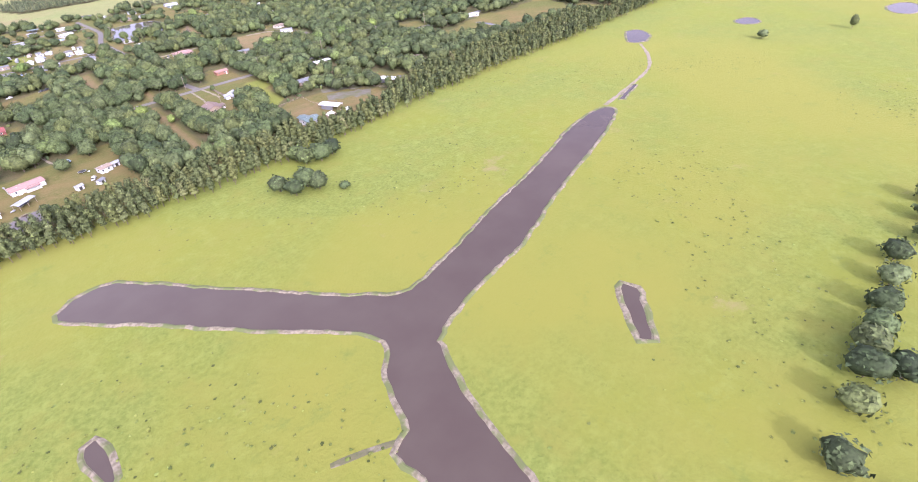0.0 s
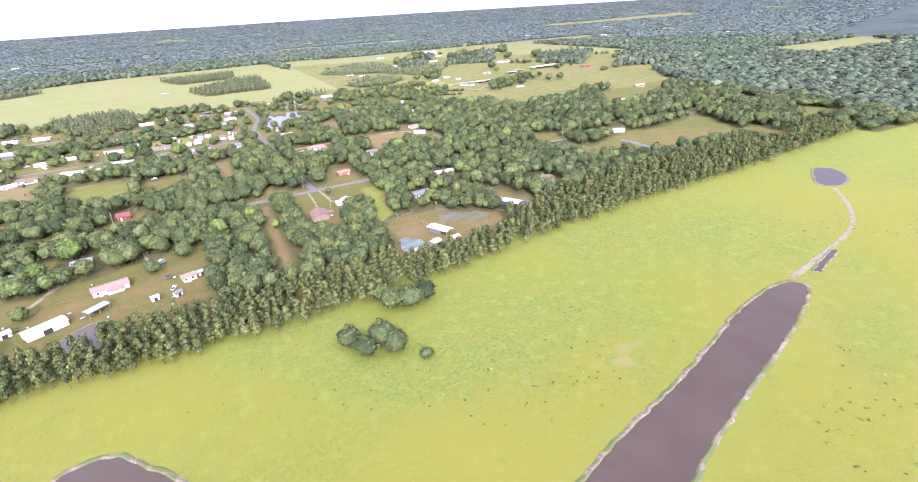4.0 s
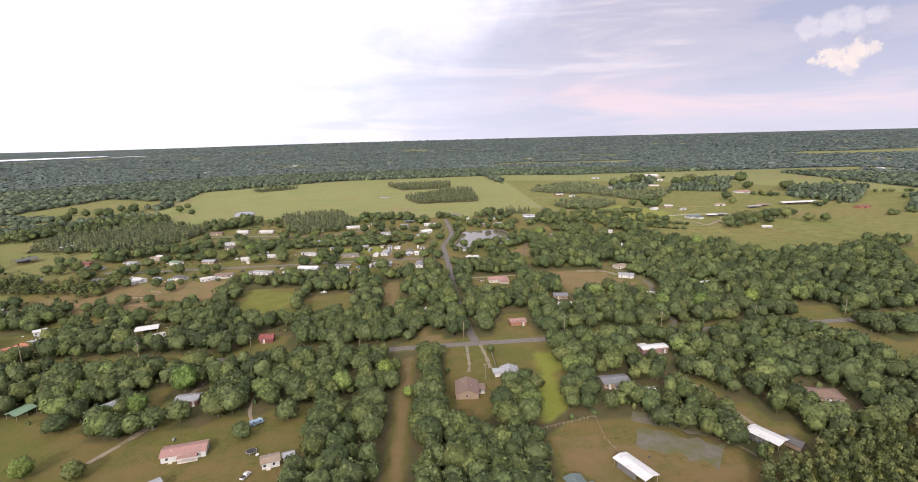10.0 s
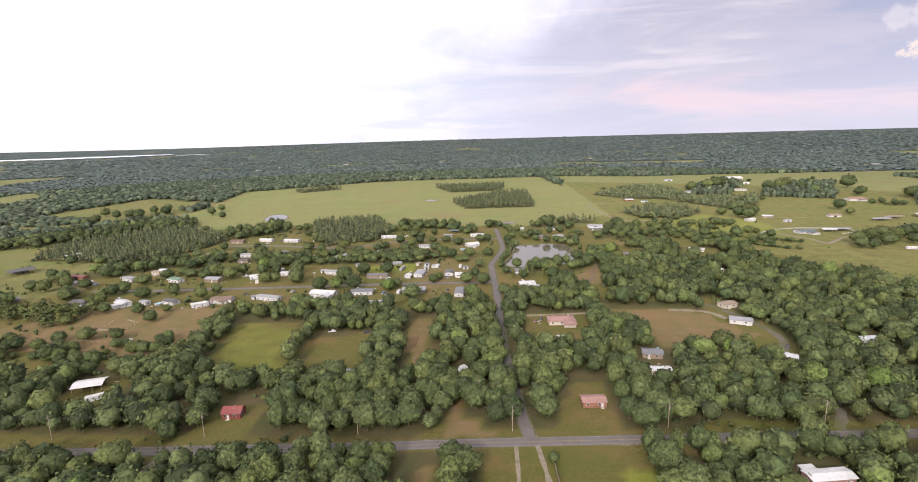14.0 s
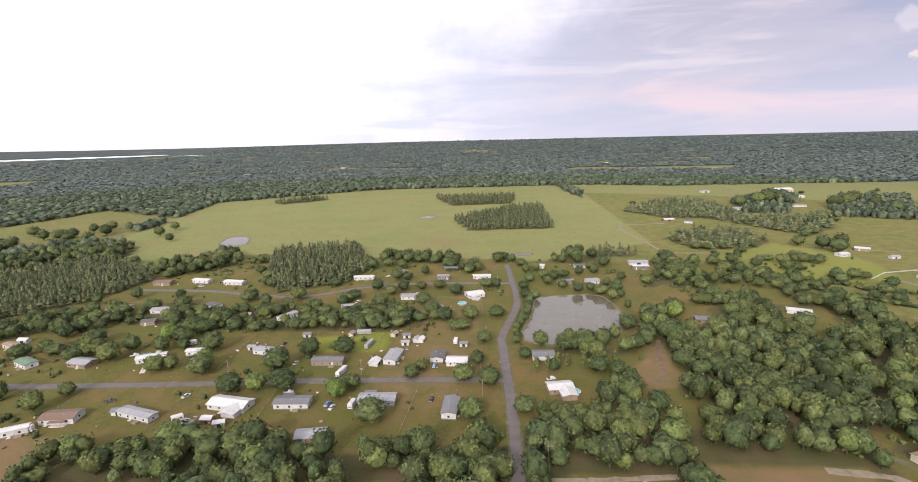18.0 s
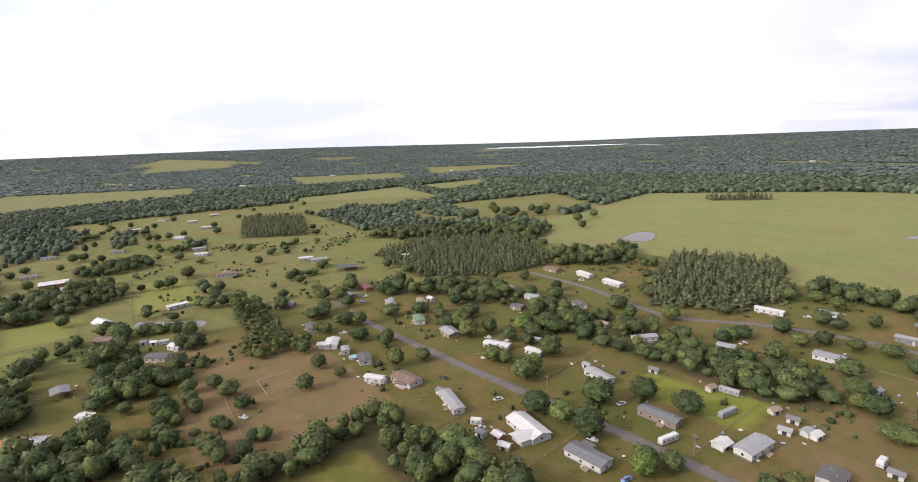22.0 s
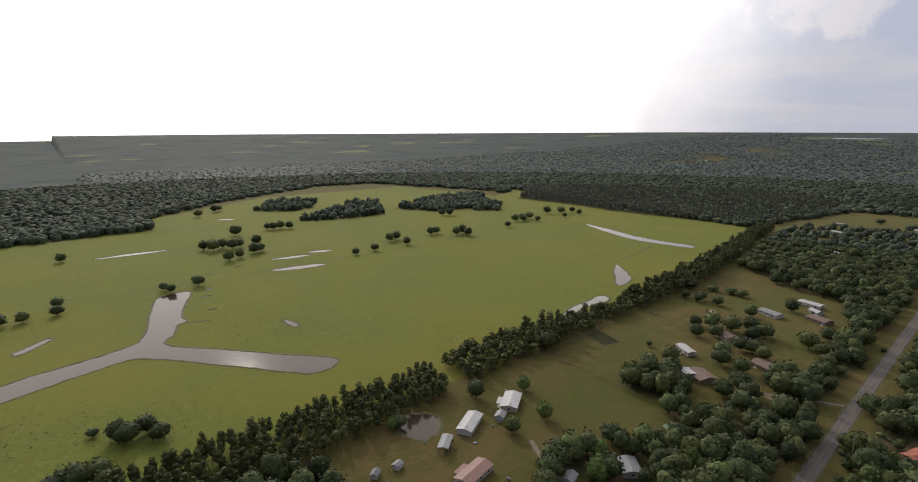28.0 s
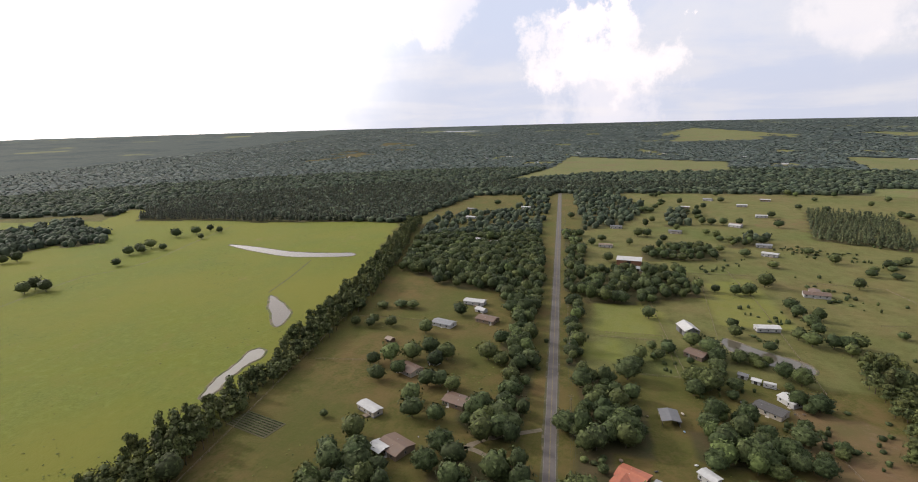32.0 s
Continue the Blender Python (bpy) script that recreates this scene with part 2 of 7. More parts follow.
def foliage(name, dark, light, tip, per_object, mottle=0.8):
    """Leaves whose tone changes from tree to tree, and from clump to clump within one."""
    m = bpy.data.materials.new(name)
    m.use_nodes = True
    n, l = m.node_tree.nodes, m.node_tree.links
    b = n["Principled BSDF"]
    b.inputs["Roughness"].default_value, b.inputs["Specular IOR Level"].default_value = 0.75, 0.15
    if per_object:
        tone = n.new("ShaderNodeObjectInfo").outputs["Random"]
    else:
        a = n.new("ShaderNodeAttribute")
        a.attribute_name = "tone"
        tone = a.outputs["Fac"]
    r = n.new("ShaderNodeValToRGB")
    while len(r.color_ramp.elements) < 6:
        r.color_ramp.elements.new(0.5)
    ashen = (light[0] * 1.0, light[1] * 0.96, light[2] * 1.1)
    olive = (light[0] * 1.14, light[1] * 1.02, light[2] * 0.95)
    for e, (at, c) in zip(r.color_ramp.elements, ((0.0, dark), (0.32, tuple((a + c) / 2 for a, c in zip(dark, light))), (0.55, ashen), (0.75, olive), (0.95, light), (1.0, tip))):
        e.position, e.color = at, (*c, 1)
    l.new(tone, r.inputs[0])
    g = n.new("ShaderNodeTexNoise")
    g.inputs["Scale"].default_value, g.inputs["Detail"].default_value = mottle, 6.0
    l.new(n.new("ShaderNodeTexCoord").outputs["Object"], g.inputs["Vector"])
    s = n.new("ShaderNodeMapRange")
    s.inputs[1].default_value, s.inputs[2].default_value, s.inputs[3].default_value, s.inputs[4].default_value = 0.3, 0.7, 0.6, 1.45
    l.new(g.outputs[0], s.inputs[0])
    spray = n.new("ShaderNodeMapRange")
    spray.inputs[3].default_value, spray.inputs[4].default_value = 0.55, 1.5
    l.new(n.new("ShaderNodeNewGeometry").outputs["Random Per Island"], spray.inputs[0])
    both = n.new("ShaderNodeMath")
    both.operation = "MULTIPLY"
    l.new(s.outputs[0], both.inputs[0])
    l.new(spray.outputs[0], both.inputs[1])
    h = n.new("ShaderNodeHueSaturation")
    l.new(both.outputs[0], h.inputs["Value"])
    l.new(r.outputs[0], h.inputs["Color"])
    l.new(h.outputs[0], b.inputs["Base Color"])
    leafy = n.new("ShaderNodeTexNoise")
    leafy.inputs["Scale"].default_value, leafy.inputs["Detail"].default_value = 1.5, 4.0
    l.new(n.new("ShaderNodeTexCoord").outputs["Object"], leafy.inputs["Vector"])
    d = n.new("ShaderNodeBump")
    d.inputs["Strength"].default_value, d.inputs["Distance"].default_value = 0.5, 0.4
    l.new(leafy.outputs[0], d.inputs["Height"])
    l.new(d.outputs[0], b.inputs["Normal"])
    return m


TUFT_D, TUFT_L, TUFT_T = (0.055, 0.07, 0.014), (0.085, 0.1, 0.02), (0.12, 0.11, 0.04)
OAK_D, OAK_L, OAK_T = (0.029, 0.041, 0.016), (0.053, 0.069, 0.0235), (0.072, 0.095, 0.028)
BRIGHT_D, BRIGHT_L, BRIGHT_T = (0.056, 0.084, 0.021), (0.074, 0.105, 0.026), (0.095, 0.125, 0.03)
WILLOW_D, WILLOW_L, WILLOW_T = (0.05, 0.066, 0.028), (0.085, 0.1, 0.048), (0.11, 0.125, 0.06)
PLANTED_D, PLANTED_L, PLANTED_T = (0.026, 0.033, 0.02), (0.038, 0.046, 0.026), (0.05, 0.056, 0.034)
PINE_D, PINE_L, PINE_T = (0.04, 0.05, 0.018), (0.066, 0.079, 0.026), (0.09, 0.088, 0.036)
CYP_D, CYP_L, CYP_T = (0.038, 0.048, 0.022), (0.066, 0.078, 0.036), (0.09, 0.1, 0.05)
# Far leaf tones have distance haze mixed in as blue, strongest farthest off.
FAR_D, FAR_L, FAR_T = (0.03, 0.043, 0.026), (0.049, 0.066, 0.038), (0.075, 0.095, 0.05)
HAZED_D, HAZED_L, HAZED_T = (0.038, 0.052, 0.044), (0.055, 0.072, 0.06), (0.075, 0.095, 0.074)
LEAF = {k: (foliage(k + "_leaves", *c, True), foliage(k + "_canopy", *c, False, 0.2 if k in ("far", "distant") else 0.8)) for k, c in {"oak": (OAK_D, OAK_L, OAK_T), "pine": (PINE_D, PINE_L, PINE_T), "cypress": (CYP_D, CYP_L, CYP_T), "far": (FAR_D, FAR_L, FAR_T), "distant": (HAZED_D, HAZED_L, HAZED_T), "bright": (BRIGHT_D, BRIGHT_L, BRIGHT_T), "willow": (WILLOW_D, WILLOW_L, WILLOW_T), "planted": (PLANTED_D, PLANTED_L, PLANTED_T), "weed": (TUFT_D, TUFT_L, TUFT_T)}.items()}
BARK = material("bark", (0.12, 0.09, 0.065), 0.9, second=(0.07, 0.055, 0.045), size=0.4, bump=0.4)
WATER = material("pond_water", (0.046, 0.032, 0.024), 0.07, second=(0.052, 0.038, 0.028), size=14.0, bump=0.05, bump_size=0.8, spec=0.2)
GREEN_WATER = material("murky_water", (0.075, 0.066, 0.05), 0.05, second=(0.09, 0.08, 0.06), size=9.0, bump=0.012, bump_size=0.8, spec=0.5)
# The sky's reflection on far lakes is put into this pale base colour.
LAKE = material("sky_shine_lake_water", (0.5, 0.52, 0.55), 0.15, second=(0.42, 0.44, 0.47), size=200.0, spec=0.5)
POOL_WATER = material("pool_water", (0.14, 0.34, 0.36), 0.06, size=1.0, bump=0.05, spec=0.5)
SAND = material("bank_sand", (0.17, 0.14, 0.1), 0.95, second=(0.085, 0.07, 0.042), size=1.2, third=(0.075, 0.085, 0.028), third_size=6.0, third_at=(0.46, 0.56))
DIRT = material("sandy_track", (0.18, 0.15, 0.11), 0.95, second=(0.14, 0.115, 0.08), size=2.0, third=(0.1, 0.09, 0.045), third_size=5.0, third_at=(0.54, 0.7))
RED_SOIL = material("reddish_soil", (0.13, 0.085, 0.055), 0.95, second=(0.1, 0.066, 0.042), size=2.0, third=(0.075, 0.065, 0.03), third_size=4.0, third_at=(0.5, 0.68))
RUT = material("worn_grass", (0.12, 0.115, 0.045), 0.95, second=(0.095, 0.105, 0.03), size=2.0, third=(0.15, 0.125, 0.075), third_size=9.0, third_at=(0.52, 0.66))
ASPHALT = material("asphalt", (0.108, 0.092, 0.084), 0.75, second=(0.082, 0.071, 0.066), size=5.0, bump=0.2, bump_size=0.3, third=(0.098, 0.088, 0.083), third_size=18.0)
PAINT_LINE = material("road_paint", (0.17, 0.165, 0.155), 0.7, second=(0.1, 0.1, 0.095), size=0.8)
YELLOW_LINE = material("yellow_road_paint", (0.2, 0.15, 0.06), 0.7, second=(0.12, 0.1, 0.06), size=0.8)
VERGE = material("worn_verge", (0.085, 0.075, 0.04), 0.95, second=(0.06, 0.06, 0.024), size=1.5, third=(0.13, 0.11, 0.075), third_size=4.0, third_at=(0.56, 0.66))
GRAVEL = material("grey_gravel", (0.1, 0.09, 0.074), 0.95, second=(0.085, 0.074, 0.05), size=3.0, third=(0.07, 0.07, 0.028), third_size=8.0, third_at=(0.42, 0.6))
CONCRETE = material("concrete", (0.44, 0.41, 0.37), 0.9, second=(0.36, 0.33, 0.3), size=1.5)
WOOD = material("weathered_wood", (0.23, 0.18, 0.13), 0.9, second=(0.15, 0.12, 0.09), size=0.5, vary=0.2)
GLASS = material("window_glass", (0.03, 0.035, 0.04), 0.08, spec=0.5)
RUBBER = material("tyre_rubber", (0.02, 0.02, 0.02), 0.9)
STEEL = material("galvanised_steel", (0.5, 0.5, 0.5), 0.5, metal=0.6, size=0.6)
DARK = material("dark_opening", (0.03, 0.028, 0.025), 0.9)
PAINT = {}


def paint(kind):
    """Roof, wall and body finishes by plain words."""
    colours = {"white": (0.4, 0.395, 0.39), "cream": (0.36, 0.32, 0.27), "grey": (0.12, 0.12, 0.126), "pale": (0.21, 0.213, 0.222), "brown": (0.13, 0.085, 0.062), "tan": (0.2, 0.15, 0.11),
               "red": (0.16, 0.043, 0.038), "pink": (0.22, 0.125, 0.105), "orange": (0.32, 0.11, 0.065), "teal": (0.08, 0.105, 0.098), "blue": (0.12, 0.2, 0.38), "black": (0.03, 0.03, 0.033),
               "dark": (0.07, 0.065, 0.062), "rust": (0.2, 0.095, 0.06), "yellow": (0.65, 0.42, 0.05), "silver": (0.35, 0.35, 0.36), "green": (0.1, 0.16, 0.1), "sky": (0.2, 0.29, 0.38)}
    if kind not in PAINT:
        c = colours[kind]
        PAINT[kind] = material(kind + "_finish", c, 0.55, second=tuple(v * 0.86 for v in c), size=1.3, third=tuple(v * 0.6 + 0.03 for v in c), third_size=3.5, third_at=(0.58, 0.75), stretch=(1, 1, 0.5), vary=0.08)
    return PAINT[kind]


# ---- plan: where the ground is open, wooded, dry or wet ----
def inside(px, py, poly):
    """Which of the points lie in a polygon."""
    hit = np.zeros(px.shape, bool)
    for (x0, y0), (x1, y1) in zip(poly, poly[1:] + poly[:1]):
        if y0 != y1:
            hit ^= ((y0 > py) != (y1 > py)) & (px < (x1 - x0) * (py - y0) / (y1 - y0) + x0)
    return hit


def from_line(px, py, line):
    """Distance of points from a polyline."""
    best = np.full(px.shape, 1e9)
    for (x0, y0), (x1, y1) in zip(line, line[1:]):
        k = (((px - x0) * (x1 - x0) + (py - y0) * (y1 - y0)) / ((x1 - x0) ** 2 + (y1 - y0) ** 2)).clip(0, 1)
        best = np.minimum(best, np.hypot(px - x0 - k * (x1 - x0), py - y0 - k * (y1 - y0)))
    return best


ROAD = [(620, 285), (52, 253), (-54, 246), (-281, 233), (-470, 223), (-1060, 192)]
LANE = [(19, 252), (16, 274), (10, 350), (8, 430), (4, 509), (4, 527), (14, 580), (15, 605), (13, 640), (9, 702)]
STREET_S = [(5, 469), (-90, 465), (-172, 458), (-290, 451), (-318, 452)]
STREET_N = [(13, 640), (-60, 640), (-108, 628), (-150, 604), (-190, 606), (-233, 617), (-300, 620)]
SETTLED = [(480, 120), (560, 330), (610, 470), (660, 560), (800, 640), (900, 900), (880, 1330), (640, 1400), (360, 1390), (200, 1440), (120, 1434), (-269, 1390), (-547, 1190), (-490, 900), (-640, 760), (-830, 806),
           (-1040, 700), (-1060, 380), (-1040, 200), (-1020, 40), (-750, -10), (-760, -200), (-830, -560), (-540, -400), (-110, -540), (20, -523), (120, -520), (700, -500), (900, -100), (700, 110)]
PASTURE = [(-150, 86), (-57, 80), (41, 98), (100, 114), (221, 140), (470, 150), (900, 100), (1100, -600), (120, -525), (20, -523), (-110, -538), (-260, -500), (-540, -400), (-820, -560),
           (-760, -200), (-745, -12), (-554, 28), (-466, 50), (-339, 66), (-224, 76)]
MEADOW = [(-441, 703), (-284, 751), (-118, 729), (54, 718), (169, 799), (168, 1269), (120, 1434), (-269, 1390), (-547, 1188), (-490, 879)]
LUSH = [[(38, 160), (52, 160), (64, 232), (50, 240), (42, 190)], [(-400, 256), (-500, 252), (-500, 285), (-400, 292)], [(-420, 330), (-520, 340), (-540, 380), (-420, 380)], [(-110, 500), (-60, 502), (-60, 530), (-120, 525)], [(205, 720), (225, 748), (293, 788), (325, 755), (341, 700), (314, 640), (269, 645), (213, 666)], [(-162, 378), (-117, 374), (-105, 306), (-145, 309)], [(-387, 243), (-389, 270), (-362, 270), (-358, 246)], [(-400, 256), (-440, 252), (-470, 280), (-440, 300), (-404, 290)]]
PONDS = []
WOODS, OPEN, DRY, FAR_FIELDS = [], [], [], []


def wood(kind, gap, *poly):
    WOODS.append((kind, gap, list(poly)))


# South of the road: one belt of oaks behind a pine edge.
wood("pine", 4.5, (-150, 72), (-60, 68), (-25, 68), (38, 75), (106, 88), (186, 99), (315, 110), (474, 128), (470, 176), (350, 164), (221, 152), (100, 126), (41, 112), (-25, 104), (-60, 104), (-150, 98))
wood("oak", 8.2, (-60, 104), (-25, 104), (41, 112), (100, 126), (221, 152), (350, 164), (480, 178), (540, 276), (52, 246), (-54, 239), (-175, 232), (-200, 200), (-160, 175), (-150, 160), (-60, 190))
wood("pine", 4.4, (-130, 66), (-213, 60), (-260, 64), (-307, 70), (-354, 62), (-409, 58), (-466, 52), (-468, 76), (-409, 82), (-341, 84), (-272, 84), (-224, 88), (-150, 96), (-135, 80))
wood("pine", 4.6, (-466, 52), (-554, 38), (-640, 22), (-745, 2), (-745, 22), (-640, 42), (-554, 60), (-466, 76))
# North of the road.
wood("oak", 8.2, (-150, 252), (-54, 254), (52, 262), (300, 276), (540, 292), (570, 420), (430, 445), (330, 436), (200, 425), (142, 419), (96, 420), (71, 432), (3, 415), (-57, 404), (-124, 412), (-182, 398), (-170, 330))
wood("oak", 8.4, (88, 471), (100, 535), (133, 548), (155, 600), (200, 588), (262, 596), (330, 500), (300, 425), (180, 433), (142, 419), (96, 432))
wood("oak", 8.0, (15, 409), (70, 428), (64, 470), (40, 440), (18, 436))
# The rows of the subdivision.
wood("oak", 8.0, (-290, 560), (-164, 575), (-60, 566), (-44, 548), (-60, 536), (-151, 530), (-290, 545))
wood("oak", 9.0, (-280, 670), (-250, 700), (-284, 760), (-330, 705), (-300, 660))
wood("oak", 8.5, (-118, 712), (-40, 705), (-35, 722), (-110, 730))
wood("oak", 9.0, (62, 600), (100, 600), (110, 500), (84, 505), (88, 570))
wood("oak", 8.5, (20, 505), (75, 512), (78, 500), (30, 498))
wood("oak", 9.0, (120, 625), (190, 640), (160, 690), (125, 660))
wood("oak", 9.0, (45, 712), (95, 705), (100, 740), (60, 740))
wood("cypress", 4.6, (-358, 541), (-470, 560), (-485, 641), (-409, 723), (-330, 680), (-305, 645), (-318, 585))
wood("cypress", 4.8, (-176, 612), (-205, 660), (-242, 761), (-156, 783), (-116, 690), (-128, 640))
wood("cypress", 5.5, (-121, 1220), (32, 1243), (25, 1131), (-78, 1108))
wood("cypress", 5.5, (-63, 953), (20, 1080), (73, 1094), (73, 889), (-35, 877))
wood("cypress", 6.0, (-425, 1176), (-361, 1248), (-330, 1215), (-400, 1150))
wood("cypress", 5.5, (-695, 482), (-877, 537), (-818, 614), (-644, 555))
wood("oak", 10.0, (-563, 595), (-650, 680), (-560, 760), (-490, 800), (-415, 760), (-430, 725), (-500, 650))
wood("willow", 8.0, (188, 1031), (292, 1150), (337, 1145), (352, 1089), (345, 965), (411, 951), (476, 994), (404, 873), (351, 827), (323, 877), (287, 950), (232, 962))
wood("willow", 8.0, (187, 818), (242, 870), (299, 868), (294, 796), (261, 764), (204, 760))
wood("cypress", 6.0, (92, 730), (138, 735), (140, 752), (96, 758))
wood("oak", 10.0, (371, 1075), (400, 1139), (450, 1148), (505, 1240), (526, 1178), (477, 1090), (412, 1071))
wood("oak", 10.0, (513, 1067), (574, 1150), (690, 1150), (600, 1023), (530, 1041))
wood("oak", 10.0, (453, 960), (505, 940), (545, 920), (600, 1000), (560, 1050), (503, 1040))
wood("oak", 10.0, (604, 830), (646, 727), (816, 915), (780, 960), (682, 940))
wood("oak", 10.0, (349, 1000), (410, 980), (450, 1060), (382, 1070))
wood("oak", 9.5, (387, 424), (437, 475), (495, 470), (445, 408), (395, 381))
wood("oak", 10.0, (720, 620), (790, 650), (840, 780), (800, 800), (690, 690), (660, 650))
wood("oak", 10.5, (130, 1490), (156, 1440), (164, 1178), (154, 1200), (138, 1315))
# Along the western road.
wood("oak", 8.4, (-150, 184), (-252, 192), (-258, 226), (-150, 236))
wood("oak", 8.6, (-517, 76), (-645, 46), (-697, 40), (-686, 102), (-760, 183), (-507, 210), (-424, 213), (-415, 198), (-469, 176), (-478, 134), (-515, 84))
wood("oak", 8.4, (-424, 200), (-428, 213), (-366, 216), (-300, 219), (-289, 216), (-298, 206), (-334, 206), (-362, 200))
wood("oak", 8.4, (-293, 190), (-300, 220), (-270, 221), (-268, 200), (-278, 191))
wood("oak", 8.6, (-218, 140), (-236, 138), (-252, 160), (-214, 188), (-205, 178))
wood("oak", 8.4, (-150, 254), (-262, 247), (-262, 284), (-200, 318), (-155, 322))
wood("oak", 8.6, (-345, 241), (-340, 252), (-314, 272), (-292, 283), (-268, 280), (-262, 248))
wood("oak", 8.6, (-292, 292), (-298, 305), (-287, 318), (-270, 318), (-268, 294))
wood("oak", 8.0, (-345, 239), (-500, 231), (-500, 237), (-345, 246))
wood("oak", 9.0, (-452, 244), (-511, 240), (-551, 266), (-550, 321), (-495, 337), (-480, 328), (-456, 275))
wood("oak", 9.0, (-478, 232), (-699, 220), (-700, 236), (-590, 242), (-479, 242))
wood("oak", 9.0, (-587, 300), (-622, 303), (-656, 365), (-607, 369), (-591, 360))
wood("oak", 9.5, (-645, 388), (-690, 396), (-705, 441), (-664, 431))
wood("oak", 10.0, (-746, 341), (-851, 355), (-878, 378), (-767, 368))
wood("oak", 13.0, (-697, 40), (-686, 102), (-765, 188), (-1029, 180), (-1029, 160), (-1000, 150), (-850, 130), (-820, 45), (-758, 30))
wood("oak", 11.5, (-720, 240), (-1030, 215), (-1040, 300), (-880, 330), (-760, 290))
wood("pine", 5.0, (-372, 386), (-367, 402), (-270, 399), (-284, 366), (-300, 380))
wood("oak", 9.0, (-380, 470), (-350, 485), (-300, 520), (-232, 530), (-300, 540), (-370, 510))
wood("oak", 10.0, (-818, 636), (-867, 732), (-788, 804), (-640, 725), (-586, 687), (-523, 700), (-495, 640), (-542, 640), (-613, 622), (-726, 630))
wood("oak", 10.5, (-434, 697), (-385, 713), (-420, 785), (-471, 815), (-503, 790), (-480, 735))
# A planted pine block west of the pasture and a strip of it across the road.
wood("planted", 8.0, (-723, -442), (-740, -298), (-730, -229), (-760, -5), (-944, 20), (-1110, 10), (-1180, -156), (-1026, -422), (-890, -560))
wood("planted", 9.0, (-1107, 30), (-1060, 175), (-1090, 346), (-1107, 488), (-1180, 500), (-1190, 187), (-1220, 30))
# Woods out on the pasture.
wood("oak", 10.0, (-275, -470), (-344, -515), (-435, -600), (-475, -570), (-415, -440), (-336, -448))
wood("oak", 10.0, (-458, -480), (-607, -570), (-730, -560), (-600, -395), (-498, -412))
wood("oak", 10.0, (-256, -615), (-341, -720), (-394, -670), (-353, -590), (-313, -571))
wood("oak", 10.0, (-561, -410), (-551, -373), (-585, -349), (-650, -416), (-643, -457), (-603, -470))

for poly in (
    [(-170, 92), (-58, 108), (-60, 186), (-84, 182), (-112, 172), (-120, 150), (-175, 165), (-215, 170), (-215, 92)],
    [(-25, 118), (-13, 118), (-14, 236), (-24, 236)],
    [(-3, 178), (8, 166), (16, 163), (27, 195), (38, 203), (42, 188), (38, 164), (50, 164), (61, 205), (60, 248), (-4, 245)],
    [(-143, 195), (-146, 214), (-136, 206), (-122, 182), (-117, 168), (-126, 163)],
    [(34, 104), (40, 158), (84, 168), (110, 136), (112, 126), (92, 106)],
    [(112, 196), (116, 170), (132, 138), (146, 140), (124, 196)],
    [(242, 252), (233, 221), (225, 194), (252, 203), (268, 197), (273, 177), (400, 175), (430, 262), (345, 241), (326, 252), (301, 245), (259, 228)],
    [(-153, 60), (-141, 60), (-140, 102), (-154, 102)],
    [(401, 192), (428, 194), (424, 156), (394, 140), (379, 165)],
    [(244, 300), (264, 288), (244, 234), (223, 239), (222, 263)],
    [(395, 365), (440, 440), (493, 455), (574, 448), (483, 370), (406, 343)],
    [(-164, 380), (-117, 376), (-103, 303), (-146, 306)],
    [(-104, 356), (-67, 363), (-64, 312), (-97, 308)],
    [(-50, 384), (-34, 390), (-28, 320), (-40, 298)],
    [(22, 396), (64, 394), (58, 342), (24, 344)],
    [(72, 400), (93, 408), (134, 404), (160, 360), (139, 343), (98, 336), (86, 372)],
    [(-12, 284), (8, 254), (6, 252), (-16, 254)],
    [(40, 300), (60, 298), (56, 260), (28, 260)],
    [(-120, 278), (-95, 280), (-92, 252), (-116, 252)],
    [(138, 425), (152, 428), (172, 352), (158, 318), (146, 320), (150, 375)],
    [(-206, 300), (-178, 300), (-170, 268), (-190, 262)],
    [(-345, 292), (-266, 294), (-266, 274), (-340, 272)],
    [(-440, 140), (-385, 140), (-390, 190), (-450, 178)],
    [(-276, 260), (-242, 256), (-240, 284), (-270, 290)],
    [(-345, 268), (-345, 296), (-300, 296), (-296, 276)],
    [(95, 523), (83, 494), (64, 474), (72, 464), (98, 466), (95, 482), (97, 503), (100, 523)],
    [(86, 611), (119, 627), (140, 645), (115, 576), (92, 560), (82, 567)],
    [(123, 565), (152, 562), (146, 542), (112, 536)],
    [(188, 584), (180, 549), (184, 520), (216, 540), (222, 580)],
    [(247, 595), (328, 570), (430, 570), (430, 480), (302, 437), (288, 470), (262, 484), (240, 534)],
):
    OPEN.append(poly)
